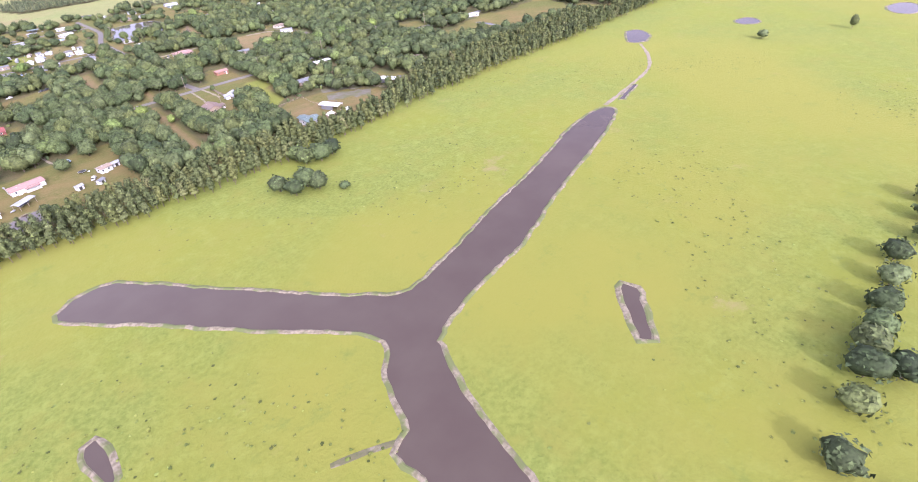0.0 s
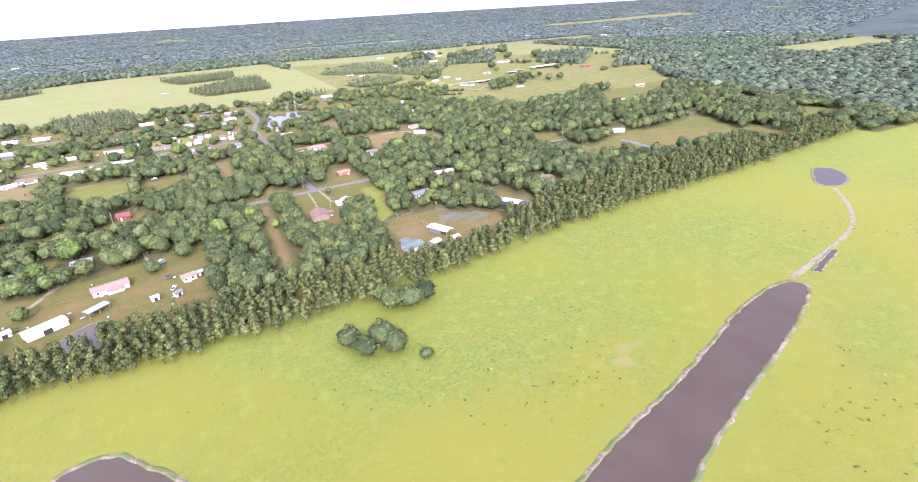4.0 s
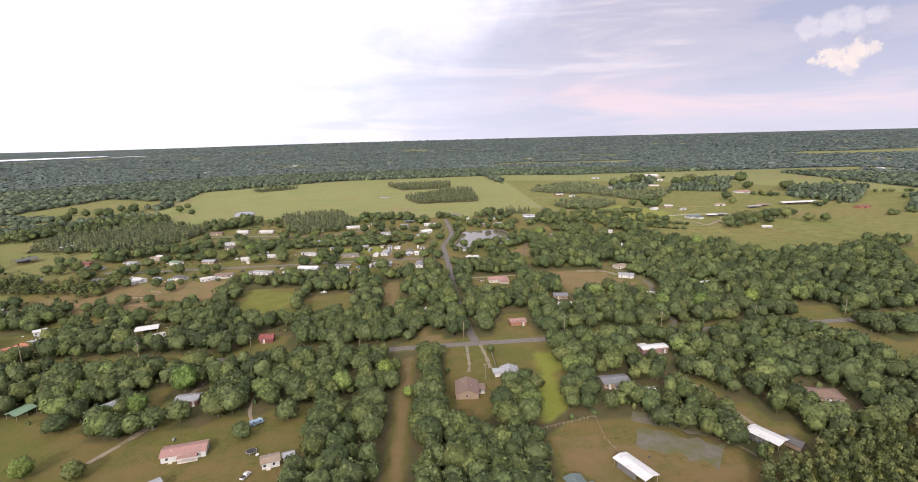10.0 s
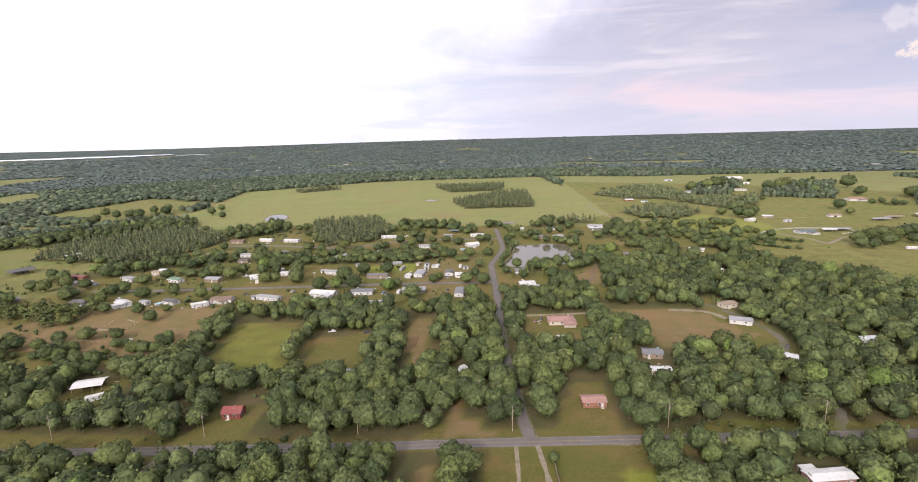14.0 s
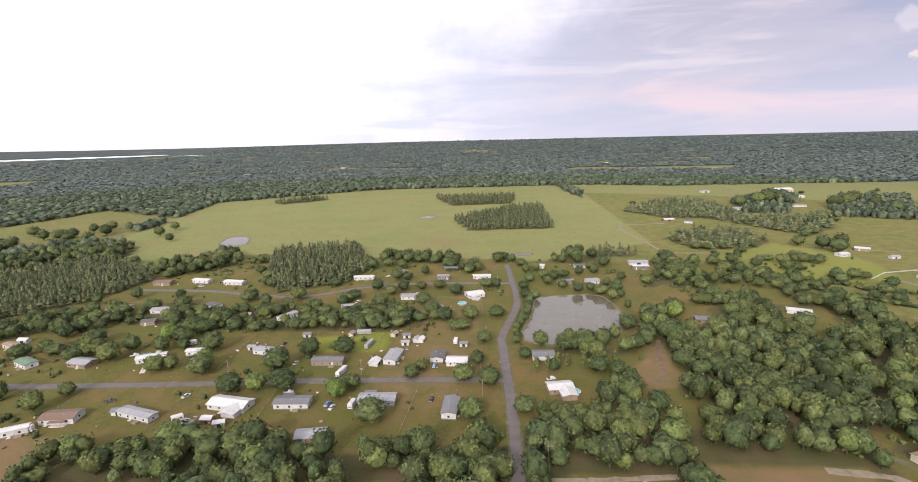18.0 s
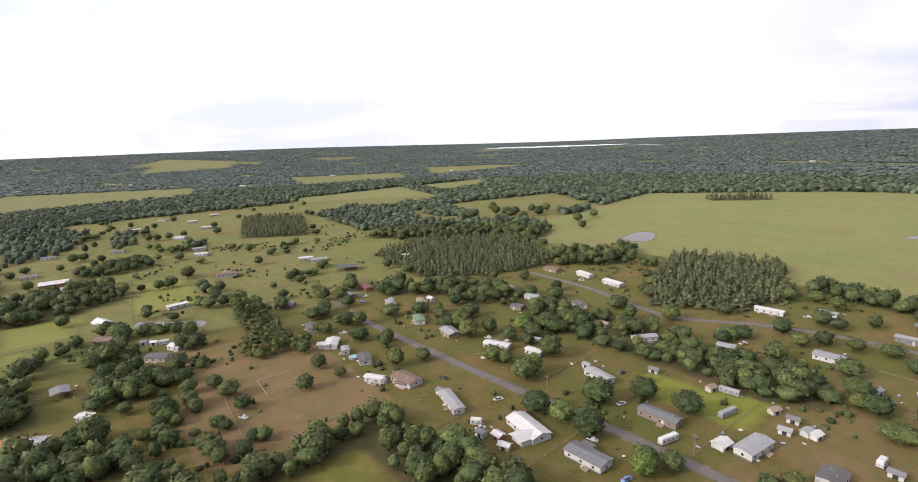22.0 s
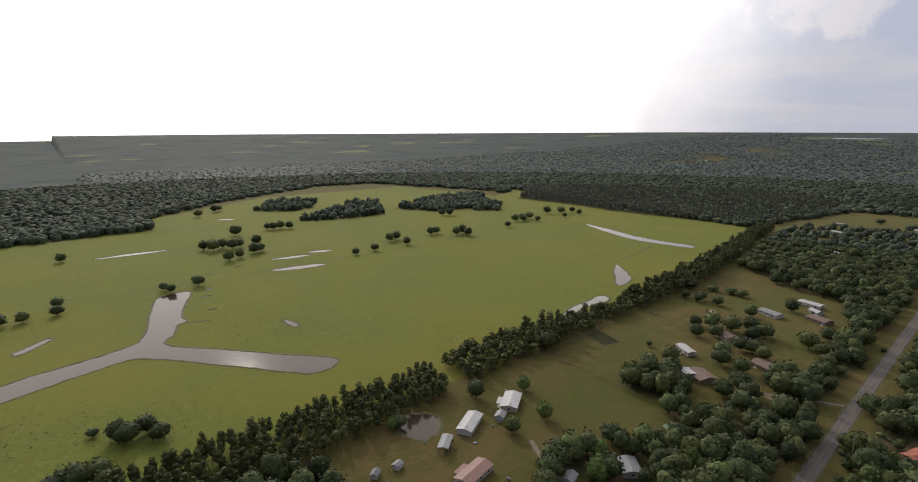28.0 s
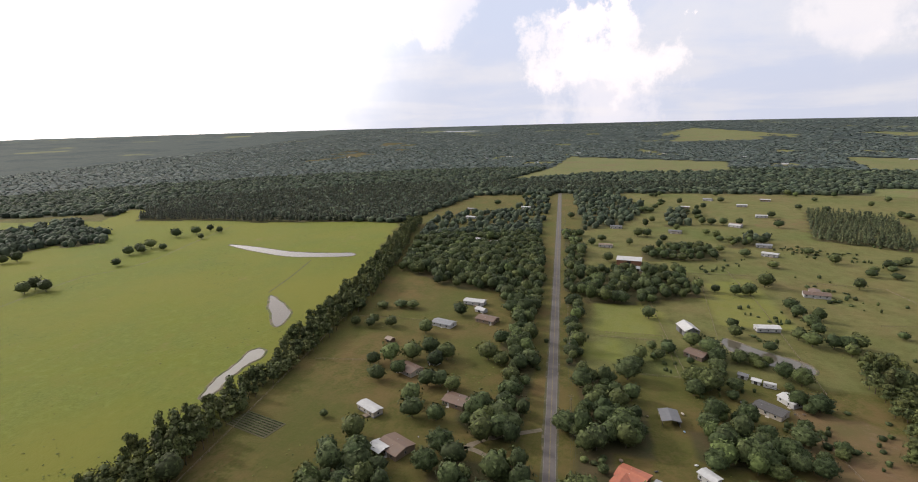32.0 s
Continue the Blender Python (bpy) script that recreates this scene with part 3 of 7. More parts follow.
for poly in (
    [(-25, 118), (-13, 118), (-14, 236), (-24, 236)],
    [(34, 104), (40, 158), (70, 150), (112, 126), (92, 106)],
    [(112, 196), (116, 170), (132, 138), (146, 140), (124, 196)],
    [(-50, 384), (-34, 390), (-28, 320), (-40, 298)],
    [(72, 400), (93, 408), (134, 404), (160, 360), (139, 343), (98, 336), (86, 372)],
    [(-12, 284), (8, 254), (6, 252), (-16, 254)],
    [(63, 186), (78, 186), (80, 236), (65, 238)],
    [(-330, 340), (-300, 410), (-180, 410), (-175, 330), (-210, 322)],
    [(70, 470), (86, 470), (90, 540), (76, 560), (80, 500)],
    [(95, 525), (80, 494), (62, 474), (70, 462), (100, 464), (98, 482), (100, 503), (104, 525)],
    [(-60, 440), (-10, 440), (-10, 620), (-60, 600)],
    [(470, 620), (620, 640), (640, 700), (500, 690)],
    [(-840, 470), (-760, 440), (-700, 560), (-790, 590)],
):
    DRY.append(poly)
for poly in (
    [(-1239, 48), (-1614, 143), (-2025, 170), (-1727, 632), (-1438, 576), (-1394, 251)],
    [(-3386, 643), (-3900, 900), (-3577, 1074), (-3113, 1235), (-2945, 868)],
    [(-1814, 1543), (-1620, 1774), (-1441, 1820), (-1406, 1604), (-1396, 1281)],
    [(-1121, 715), (-1136, 1003), (-828, 926), (-820, 835), (-862, 637)],
    [(-1123, 1027), (-1120, 1274), (-977, 1138), (-932, 1002)],
    [(-1867, 977), (-1628, 1302), (-1371, 1185), (-1439, 860)],
    [(-520, 716), (-611, 843), (-683, 948), (-553, 945), (-469, 853)],
    [(-750, 850), (-560, 800), (-500, 1000), (-700, 1100)],
    [(534, 234), (557, 197), (526, 170), (495, 194)],
    [(560, 1300), (1100, 1250), (1200, 1400), (600, 1400)],
    [(1000, 500), (1300, 480), (1400, 640), (1050, 640)],
    [(200, 1900), (700, 1850), (800, 2000), (250, 2020)],
    [(-700, 2100), (-300, 2050), (-250, 2150), (-700, 2200)],
    [(1500, 2000), (2300, 1900), (2400, 2100), (1500, 2200)],
    [(-2786, 605), (-2804, 1029), (-3400, 1150), (-3500, 800)],
    [(-87, -459), (-300, -440), (-560, -360), (-700, -420), (-771, -563), (-640, -900), (-505, -921), (-234, -760), (-102, -640)],
    [(-2300, -700), (-1900, -800), (-1900, -900), (-2300, -800)],
):
    FAR_FIELDS.append(poly)
# Small clearings of the scattered homes far off, longer across than deep.
patch_rng = random.Random(17)
HOMESTEADS = []
for k_ in range(70):
    a_, r_ = radians(patch_rng.uniform(-120, 62)), patch_rng.uniform(1480, 3600)
    x_, y_ = -60 + r_ * math.sin(a_), 200 + r_ * math.cos(a_)
    w_, d_ = patch_rng.uniform(28, 90) * r_ / 2000, patch_rng.uniform(22, 70) * r_ / 2000
    FAR_FIELDS.append([(x_ + w_ * math.cos(t_ + 0.5 * math.sin(3 * t_ + k_)) * math.cos(a_) + d_ * math.sin(t_) * math.sin(a_), y_ - w_ * math.cos(t_) * math.sin(a_) + d_ * math.sin(t_) * math.cos(a_)) for t_ in (0, 0.9, 1.8, 2.7, 3.6, 4.5, 5.4)])
    HOMESTEADS.append((x_, y_))


# ---- mesh helpers ----
def mesh_of(name, verts, faces, materials, index=None, smooth=False):
    me = bpy.data.meshes.new(name)
    me.from_pydata([tuple(v) for v in verts], [], [tuple(f) for f in faces])
    for m in materials:
        me.materials.append(m)
    if index is not None:
        me.polygons.foreach_set("material_index", np.asarray(index, np.int32))
    if smooth:
        me.polygons.foreach_set("use_smooth", np.ones(len(me.polygons), bool))
    me.update()
    return me


def part(name, me, parent, m=None, label=""):
    """One mesh object under a thing, at the pose m in the thing's own axes."""
    ob = new(name, me)
    ob.parent = parent
    if m is not None:
        ob.matrix_basis = m
    if label:
        tagged(ob, label)
    return ob


def thing(name, m, label, category, group="", kind=""):
    ob = new(name)
    ob.empty_display_size = 0.5
    ob.matrix_basis = m
    return tagged(ob, label, category, group, kind)


BOXES = {}


def box(sx, sy, sz, mat, taper=0.0, rise=0.0):
    """A bevel-edged box on its base; taper pulls in the top."""
    key = (round(sx, 2), round(sy, 2), round(sz, 2), mat.name, taper, rise)
    if key not in BOXES:
        c = min(sx, sy, sz) * 0.12
        v, f = [], []
        for z, inset in ((0, 0), (sz - c, taper), (sz, taper + c)):
            hx, hy = sx / 2 - inset, sy / 2 - inset
            v += [(-hx, -hy, z + rise), (hx, -hy, z + rise), (hx, hy, z + rise), (-hx, hy, z + rise)]
        for k in (0, 4):
            f += [(k + a, k + (a + 1) % 4, k + 4 + (a + 1) % 4, k + 4 + a) for a in range(4)]
        f += [(8, 9, 10, 11), (3, 2, 1, 0)]
        BOXES[key] = mesh_of("box", v, f, [mat])
    return BOXES[key]


def tube(r0, r1, h, mat, sides=8, name="tube"):
    key = (r0, r1, round(h, 2), mat.name, sides)
    if key not in BOXES:
        a = np.arange(sides) * 2 * np.pi / sides
        v = [(r * math.cos(t), r * math.sin(t), z) for r, z in ((r0, 0), (r1, h)) for t in a]
        f = [(k, (k + 1) % sides, sides + (k + 1) % sides, sides + k) for k in range(sides)] + [tuple(range(sides, 2 * sides))]
        BOXES[key] = mesh_of(name, v, f, [mat])
    return BOXES[key]


# ---- ground ----
def rise(x, y):
    """The land is level, and lifts far off to the skyline."""
    r = np.hypot(x + 60, y - 200)
    far = np.clip((r - 2300) / 2500, 0, 1)
    heading = np.degrees(np.arctan2(x + 60, y - 200))
    return (58 + 38 / (1 + np.exp((heading + 65) / 12)) - 22 * np.exp(-((heading + 38) / 20) ** 2)) * far ** 1.25


def axis(lo, hi, step, end):
    mid = np.arange(lo, hi + 1, step)
    out, s = [mid[-1]], step
    while out[-1] < end:
        s = min(s * 1.06, 110)
        out.append(min(out[-1] + s, end))
    back, s = [mid[0]], step
    while back[-1] > -end:
        s = min(s * 1.06, 110)
        back.append(max(back[-1] - s, -end))
    return np.array(back[:0:-1] + list(mid) + out[1:])


gx, gy = axis(-1060, 600, 8.0, 4850.0), axis(-560, 1300, 8.0, 4950.0)
GX, GY = np.meshgrid(gx, gy)
px, py = GX.ravel(), GY.ravel()


def wooded(x, y):
    out = ~inside(x, y, SETTLED)
    for p in FAR_FIELDS:
        out &= ~inside(x, y, p)
    return out


is_wood = wooded(px, py)
for k_, gap_, p in WOODS:
    if k_ != "pine" and gap_ < 12:
        is_wood |= inside(px, py, p)
for p in OPEN:
    is_wood &= ~inside(px, py, p)
BARE = [DRY[7], DRY[0], DRY[3], DRY[4], DRY[5], DRY[9]]
is_dry = np.zeros(px.shape)
for p in DRY:
    is_dry = np.maximum(is_dry, inside(px, py, p) * (1.35 if p in BARE else 1.0))
kind_mask = np.zeros((len(px), 5), np.float32)
kind_mask[:, 0] = inside(px, py, PASTURE)
for p in LUSH:
    kind_mask[:, 0] = np.maximum(kind_mask[:, 0], (0.45 if p is LUSH[5] else 0.8) * inside(px, py, p))
kind_mask[:, 0] = np.maximum(kind_mask[:, 0], 0.2 * ((px < -165) & (py < 330) & (py > 40)))
kind_mask[:, 0] = np.maximum(kind_mask[:, 0], inside(px, py, [(-90, -520), (-300, -470), (-560, -380), (-720, -480), (-660, -800), (-312, -780), (-102, -640)]))
kind_mask[:, 1] = is_dry
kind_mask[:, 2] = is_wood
NORTH_FARMS = [(54, 718), (169, 799), (168, 1440), (880, 1330), (900, 900), (800, 640), (610, 470), (430, 440), (330, 440), (262, 560), (200, 700)]
kind_mask[:, 0] = np.maximum(kind_mask[:, 0], 0.3 * inside(px, py, NORTH_FARMS))
kind_mask[:, 3] = np.maximum(inside(px, py, MEADOW), 0.42 * inside(px, py, NORTH_FARMS)) + (~is_wood & (py > -300) & (np.hypot(px + 60, py - 200) > 1100))
kind_mask[:, 3] = np.minimum(kind_mask[:, 3], 1.0)
kind_mask[:, 3] = np.maximum(kind_mask[:, 3], 0.5 * (~is_wood & (px < -345) & (py > 235)))
# Grows with distance and blends in the hazy blue-grey ground colour.
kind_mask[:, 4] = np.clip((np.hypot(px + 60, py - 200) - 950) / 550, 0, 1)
nx, ny = len(gx), len(gy)
cell = (np.arange(ny - 1)[:, None] * nx + np.arange(nx - 1)).ravel()
ground_faces = np.stack([cell, cell + 1, cell + nx + 1, cell + nx], 1)
g_me = bpy.data.meshes.new("ground")
g_me.vertices.add(len(px))
g_me.vertices.foreach_set("co", np.stack([px, py, rise(px, py)], 1).astype(np.float32).ravel())
g_me.loops.add(ground_faces.size)
g_me.loops.foreach_set("vertex_index", ground_faces.ravel().astype(np.int32))
g_me.polygons.add(len(ground_faces))
g_me.polygons.foreach_set("loop_start", np.arange(0, ground_faces.size, 4, dtype=np.int32))
g_me.polygons.foreach_set("use_smooth", np.ones(len(ground_faces), bool))
g_me.update(calc_edges=True)
for n_, k_ in (("lush", 0), ("dry", 1), ("wood", 2), ("meadow", 3), ("distant", 4)):
    g_me.attributes.new(n_, "FLOAT", "POINT").data.foreach_set("value", kind_mask[:, k_].copy())


def ground_material():
    m = bpy.data.materials.new("grassland")
    m.use_nodes = True
    n, l = m.node_tree.nodes, m.node_tree.links
    b = n["Principled BSDF"]
    b.inputs["Roughness"].default_value, b.inputs["Specular IOR Level"].default_value = 0.95, 0.1
    b.inputs["Sheen Roughness"].default_value = 0.45
    b.inputs["Sheen Tint"].default_value = (0.85, 0.95, 0.3, 1)
    place = n.new("ShaderNodeTexCoord").outputs["Object"]

    def grain(scale, detail=6.0, rough=0.6):
        g = n.new("ShaderNodeTexNoise")
        g.inputs["Scale"].default_value, g.inputs["Detail"].default_value, g.inputs["Roughness"].default_value = 1.0 / scale, detail, rough
        l.new(place, g.inputs["Vector"])
        return g.outputs[0]

    def ramp(fac, lo, hi):
        r = n.new("ShaderNodeMapRange")
        r.inputs[1].default_value, r.inputs[2].default_value = lo, hi
        l.new(fac, r.inputs[0])
        return r.outputs[0]

    def mix(fac, a, c):
        x = n.new("ShaderNodeMix")
        x.data_type = "RGBA"
        l.new(fac, x.inputs[0])
        for slot, v in ((x.inputs[6], a), (x.inputs[7], c)):
            if isinstance(v, tuple):
                slot.default_value = (*v, 1)
            else:
                l.new(v, slot)
        return x.outputs[2]

    def add(a, c, k):
        x = n.new("ShaderNodeMath")
        x.operation = "MULTIPLY_ADD"
        l.new(c, x.inputs[0])
        x.inputs[1].default_value = k
        l.new(a, x.inputs[2])
        return x.outputs[0]

    def mask(name):
        a = n.new("ShaderNodeAttribute")
        a.attribute_name = name
        return a.outputs["Fac"]

    fine, mid, wide = grain(1.6), grain(16.0), grain(85.0)
    lawn = mix(ramp(fine, 0.35, 0.65), (0.0510, 0.0485, 0.0117), (0.0857, 0.0728, 0.0234))
    lawn = mix(ramp(grain(4.5, 7.0, 0.7), 0.48, 0.64), lawn, (0.1021, 0.0744, 0.0300))
    lawn = mix(ramp(grain(22.0, 7.0, 0.65), 0.45, 0.59), lawn, (0.1021, 0.0695, 0.0284))
    lawn = mix(ramp(wide, 0.4, 0.68), lawn, (0.0583, 0.0631, 0.0150))
    lawn = mix(ramp(grain(1.1, 5.0, 0.7), 0.6, 0.72), lawn, (0.0328, 0.0356, 0.0108))
    lawn = mix(ramp(grain(9.0, 7.0, 0.7), 0.66, 0.72), lawn, (0.1185, 0.0744, 0.0459))
    lush = mix(ramp(fine, 0.35, 0.65), (0.0809, 0.0990, 0.0181), (0.1175, 0.1320, 0.0277))
    lush = mix(ramp(wide, 0.42, 0.6), lush, (0.1108, 0.1210, 0.0178))
    lush = mix(ramp(grain(6.0, 8.0, 0.7), 0.5, 0.66), lush, (0.1263, 0.1420, 0.0305))
    lush = mix(ramp(mid, 0.5, 0.72), lush, (0.1173, 0.1177, 0.0231))
    lush = mix(ramp(grain(28.0, 8.0, 0.7), 0.62, 0.78), lush, (0.1520, 0.1298, 0.0525))
    lush = mix(ramp(grain(2.4, 6.0, 0.7), 0.58, 0.74), lush, (0.0553, 0.0760, 0.0143))
    lush = mix(ramp(grain(190.0, 5.0, 0.6), 0.46, 0.62), lush, (0.1286, 0.1265, 0.0228))
    lush = mix(ramp(grain(13.0, 9.0, 0.75), 0.57, 0.72), lush, (0.0903, 0.1080, 0.0217))
    lush = mix(ramp(grain(55.0, 7.0, 0.7), 0.63, 0.72), lush, (0.1522, 0.1250, 0.0530))
    meadow = mix(ramp(fine, 0.3, 0.7), (0.1208, 0.126, 0.04725), (0.1386, 0.1386, 0.0573))
    meadow = mix(ramp(grain(40.0, 8.0, 0.7), 0.45, 0.7), meadow, (0.1294, 0.1109, 0.0508))
    meadow = mix(ramp(wide, 0.5, 0.7), meadow, (0.1016, 0.1201, 0.0416))
    meadow = mix(ramp(grain(7.0, 8.0, 0.7), 0.52, 0.68), meadow, (0.0836, 0.0950, 0.0317))
    meadow = mix(ramp(grain(120.0, 6.0, 0.6), 0.58, 0.66), meadow, (0.1320, 0.1074, 0.0528))
    dry = mix(ramp(mid, 0.35, 0.65), (0.13, 0.081, 0.044), (0.092, 0.073, 0.031))
    dry = mix(ramp(grain(7.0), 0.56, 0.7), dry, (0.135, 0.092, 0.06))
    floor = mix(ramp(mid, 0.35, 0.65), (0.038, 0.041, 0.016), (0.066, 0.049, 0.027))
    # Far woods seen from above, with distance haze put into the blue-grey tones.
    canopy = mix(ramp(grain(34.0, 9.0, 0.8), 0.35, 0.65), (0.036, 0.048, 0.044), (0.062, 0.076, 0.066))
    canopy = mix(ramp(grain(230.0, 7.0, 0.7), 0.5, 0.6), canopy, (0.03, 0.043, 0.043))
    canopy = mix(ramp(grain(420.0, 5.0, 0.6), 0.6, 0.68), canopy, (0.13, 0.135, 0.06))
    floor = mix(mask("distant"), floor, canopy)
    wob = grain(11.0)
    col = mix(ramp(add(mask("lush"), wob, 0.7), 0.6, 1.1), lawn, lush)
    col = mix(ramp(add(mask("meadow"), wob, 0.7), 0.6, 1.15), col, meadow)
    col = mix(ramp(add(mask("dry"), grain(19.0, 7.0, 0.65), 1.3), 1.45, 1.85), col, dry)
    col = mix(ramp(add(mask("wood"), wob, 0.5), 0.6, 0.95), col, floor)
    l.new(col, b.inputs["Base Color"])
    blades = n.new("ShaderNodeMapRange")
    blades.inputs[3].default_value, blades.inputs[4].default_value = 0.06, 0.0
    l.new(mask("distant"), blades.inputs[0])
    l.new(blades.outputs[0], b.inputs["Sheen Weight"])
    d = n.new("ShaderNodeBump")
    d.inputs["Strength"].default_value, d.inputs["Distance"].default_value = 0.6, 0.5
    l.new(fine, d.inputs["Height"])
    l.new(d.outputs[0], b.inputs["Normal"])
    return m


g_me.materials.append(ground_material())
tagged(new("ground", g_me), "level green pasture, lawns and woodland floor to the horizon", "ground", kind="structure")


# ---- roads ----
def smooth_line(line, step=6.0):
    pts = [Vector(p) for p in line]
    pts = [pts[0] * 2 - pts[1]] + pts + [pts[-1] * 2 - pts[-2]]
    out = []
    for a, b, c, d in zip(pts, pts[1:], pts[2:], pts[3:]):
        for k in range(max(1, int((c - b).length / step))):
            t = k / max(1, int((c - b).length / step))
            out.append(0.5 * (2 * b + (c - a) * t + (2 * a - 5 * b + 4 * c - d) * t * t + (3 * b - a - 3 * c + d) * t ** 3))
    return out + [pts[-2]]


def ribbon(line, width, z, mat, offset=0.0, dash=None, rough_edge=0.0, step=6.0, seed=1):
    rng = random.Random(seed)
    pts = smooth_line(line, step)
    v, f = [], []
    for k, p in enumerate(pts):
        way = (pts[min(k + 1, len(pts) - 1)] - pts[max(k - 1, 0)]).normalized()
        side = Vector((way.y, -way.x))
        w = width / 2 + rng.uniform(-1, 1) * rough_edge
        for s, zz in ((-w - 0.15, z - 0.12), (-w, z), (w, z), (w + 0.15, z - 0.12)):
            q = p + side * (offset + s)
            v.append((q.x, q.y, zz))
        if k and not (dash and k % dash):
            f += [(4 * k - 4 + a, 4 * k - 3 + a, 4 * k + 1 + a, 4 * k + a) for a in range(3)]
    return mesh_of("ribbon", v, f, [mat])


def roadway(name, line, width, label, marks=False, z=0.1, mat=None, category="road"):
    r = thing(name, Matrix(), label, category, kind="structure")
    part("carriageway", ribbon(line, width, z, mat or ASPHALT, rough_edge=0.12), r)
    if marks:
        for s in (-0.14, 0.14):
            part("centre_line", ribbon(line, 0.1, z + 0.015, YELLOW_LINE, s), r)
        for s in (-1, 1):
            part("edge_line", ribbon(line, 0.1, z + 0.015, PAINT_LINE, s * (width / 2 - 0.25)), r)
    for s in (-1, 1):
        part("verge", ribbon(line, 0.9, z - 0.05, VERGE, s * (width / 2 + 0.4), rough_edge=0.35, seed=s + 5), r, label="sandy grass verge")
    return r


roadway("road", ROAD, 5.3, "straight grey asphalt country road with painted lines", True)
roadway("lane", LANE, 4.4, "winding grey asphalt lane beside the pond", z=0.14)
roadway("street", STREET_S, 4.8, "grey asphalt street between mobile homes", z=0.1)
roadway("street", STREET_N, 4.6, "grey asphalt back street of the subdivision", z=0.1)


def track(line, width, label="pale sandy driveway through grass", mat=None, z=0.07):
    tagged(new("driveway", ribbon(line, width, z, mat or DIRT, rough_edge=width * 0.14, step=3.0, seed=len(line))), label, "driveway", kind="structure")


track([(21, 250), (23, 232), (24, 218)], 1.8)
track([(13, 248), (13, 222), (12, 214)], 1.5, "worn sandy driveway to the brown-roofed house")
track([(-93, 206), (-90, 185), (-84, 172)], 1.5)
track([(-140, 150), (-132, 168), (-126, 190), (-122, 238)], 2.6)
track([(118, 200), (122, 178), (127, 158), (129, 146)], 3.0, "pale sandy drive to the stable yard")
track([(141, 419), (156, 398), (166, 356), (152, 320), (150, 280), (140, 262)], 4.0, "sandy lane between woods", GRAVEL)
track([(66, 396), (30, 392), (10, 392)], 3.0, "sandy drive to the hip-roofed house")
track([(-16, 485), (-16, 472)], 4.6, "concrete driveway of a mobile home", CONCRETE)
track([(-258, 212), (-264, 200), (-262, 182)], 2.4)
track([(-284, 229), (-272, 206), (-262, 196)], 2.6, "curving sandy driveway below young trees")
track([(219, 917), (170, 909), (156, 892), (156, 854), (164, 799), (170, 754), (197, 746), (216, 744), (203, 716), (201, 688), (210, 657), (238, 645)], 3.0, "curving white sandy farm track beside a hedge")
track([(319, 645), (335, 619), (340, 598), (378, 628), (420, 636), (470, 640)], 3.6, "pale sandy drive to a farmhouse")
track([(96, 522), (89, 498), (86, 480), (80, 468)], 3.4, "bare reddish sandy path between trees", RED_SOIL, 0.05)
track([(-190, 470), (-196, 484), (-200, 500)], 2.6, "concrete path to a mobile home", CONCRETE)
track([(-330, 450), (-345, 462), (-350, 480)], 9.0, "grey gravel turning circle", GRAVEL)
track([(80, 166), (92, 160), (106, 152)], 9.0, "bare grey gravel yard by the stable", GRAVEL, 0.05)
track([(76, 150), (90, 144), (103, 135)], 15.0, "wide patch of thin grey gravel in a yard", GRAVEL, 0.04)
track([(120, 402), (142, 398), (150, 385)], 4.0, "bare sandy clearing at the end of a drive", DIRT, 0.05)
for s_ in (-1.1, 1.1):
    track([(20, -232 + s_), (-45, -219 + s_), (-89, -214 + s_), (-122, -211 + s_), (-157, -217 + s_), (-214, -222 + s_), (-300, -208 + s_), (-440, -230 + s_), (-478, -216 + s_), (-518, -211 + s_), (-599, -229 + s_), (-700, -250 + s_)], 0.9, "worn wheel rut of a farm track over the pasture", RUT, 0.05)
track([(-275, -350), (-331, -395), (-406, -415), (-482, -415), (-562, -380)], 1.6, "faint farm track along the pasture oaks", RUT, 0.05)
track([(-49, -110), (-57, -106.5), (-66, -103.5)], 1.8, "muddy reed-grown ditch running to the canal", VERGE, 0.06)
track([(-143, -111), (-146, -52), (-150, 0), (-158, 42)], 0.6, "narrow cattle path trodden in the pasture", RUT, 0.05)
track([(-439, -15), (-490, -23), (-542, -34)], 1.2, "rough damp trace in the pasture", VERGE, 0.05)


# ---- water ----
def shoreline(poly, seed, step=3.0, wobble=0.5):
    rng = random.Random(seed)
    pts = [Vector(p) for p in poly]
    out = []
    for k in range(len(pts)):
        a, b, c, d = (pts[(k + j) % len(pts)] for j in (-1, 0, 1, 2))
        count = max(1, int((c - b).length / step))
        for j in range(count):
            t = j / count
            q = 0.5 * (2 * b + (c - a) * t + (2 * a - 5 * b + 4 * c - d) * t * t + (3 * b - a - 3 * c + d) * t ** 3)
            out.append(q + Vector((rng.uniform(-1, 1), rng.uniform(-1, 1))) * wobble)
    return out


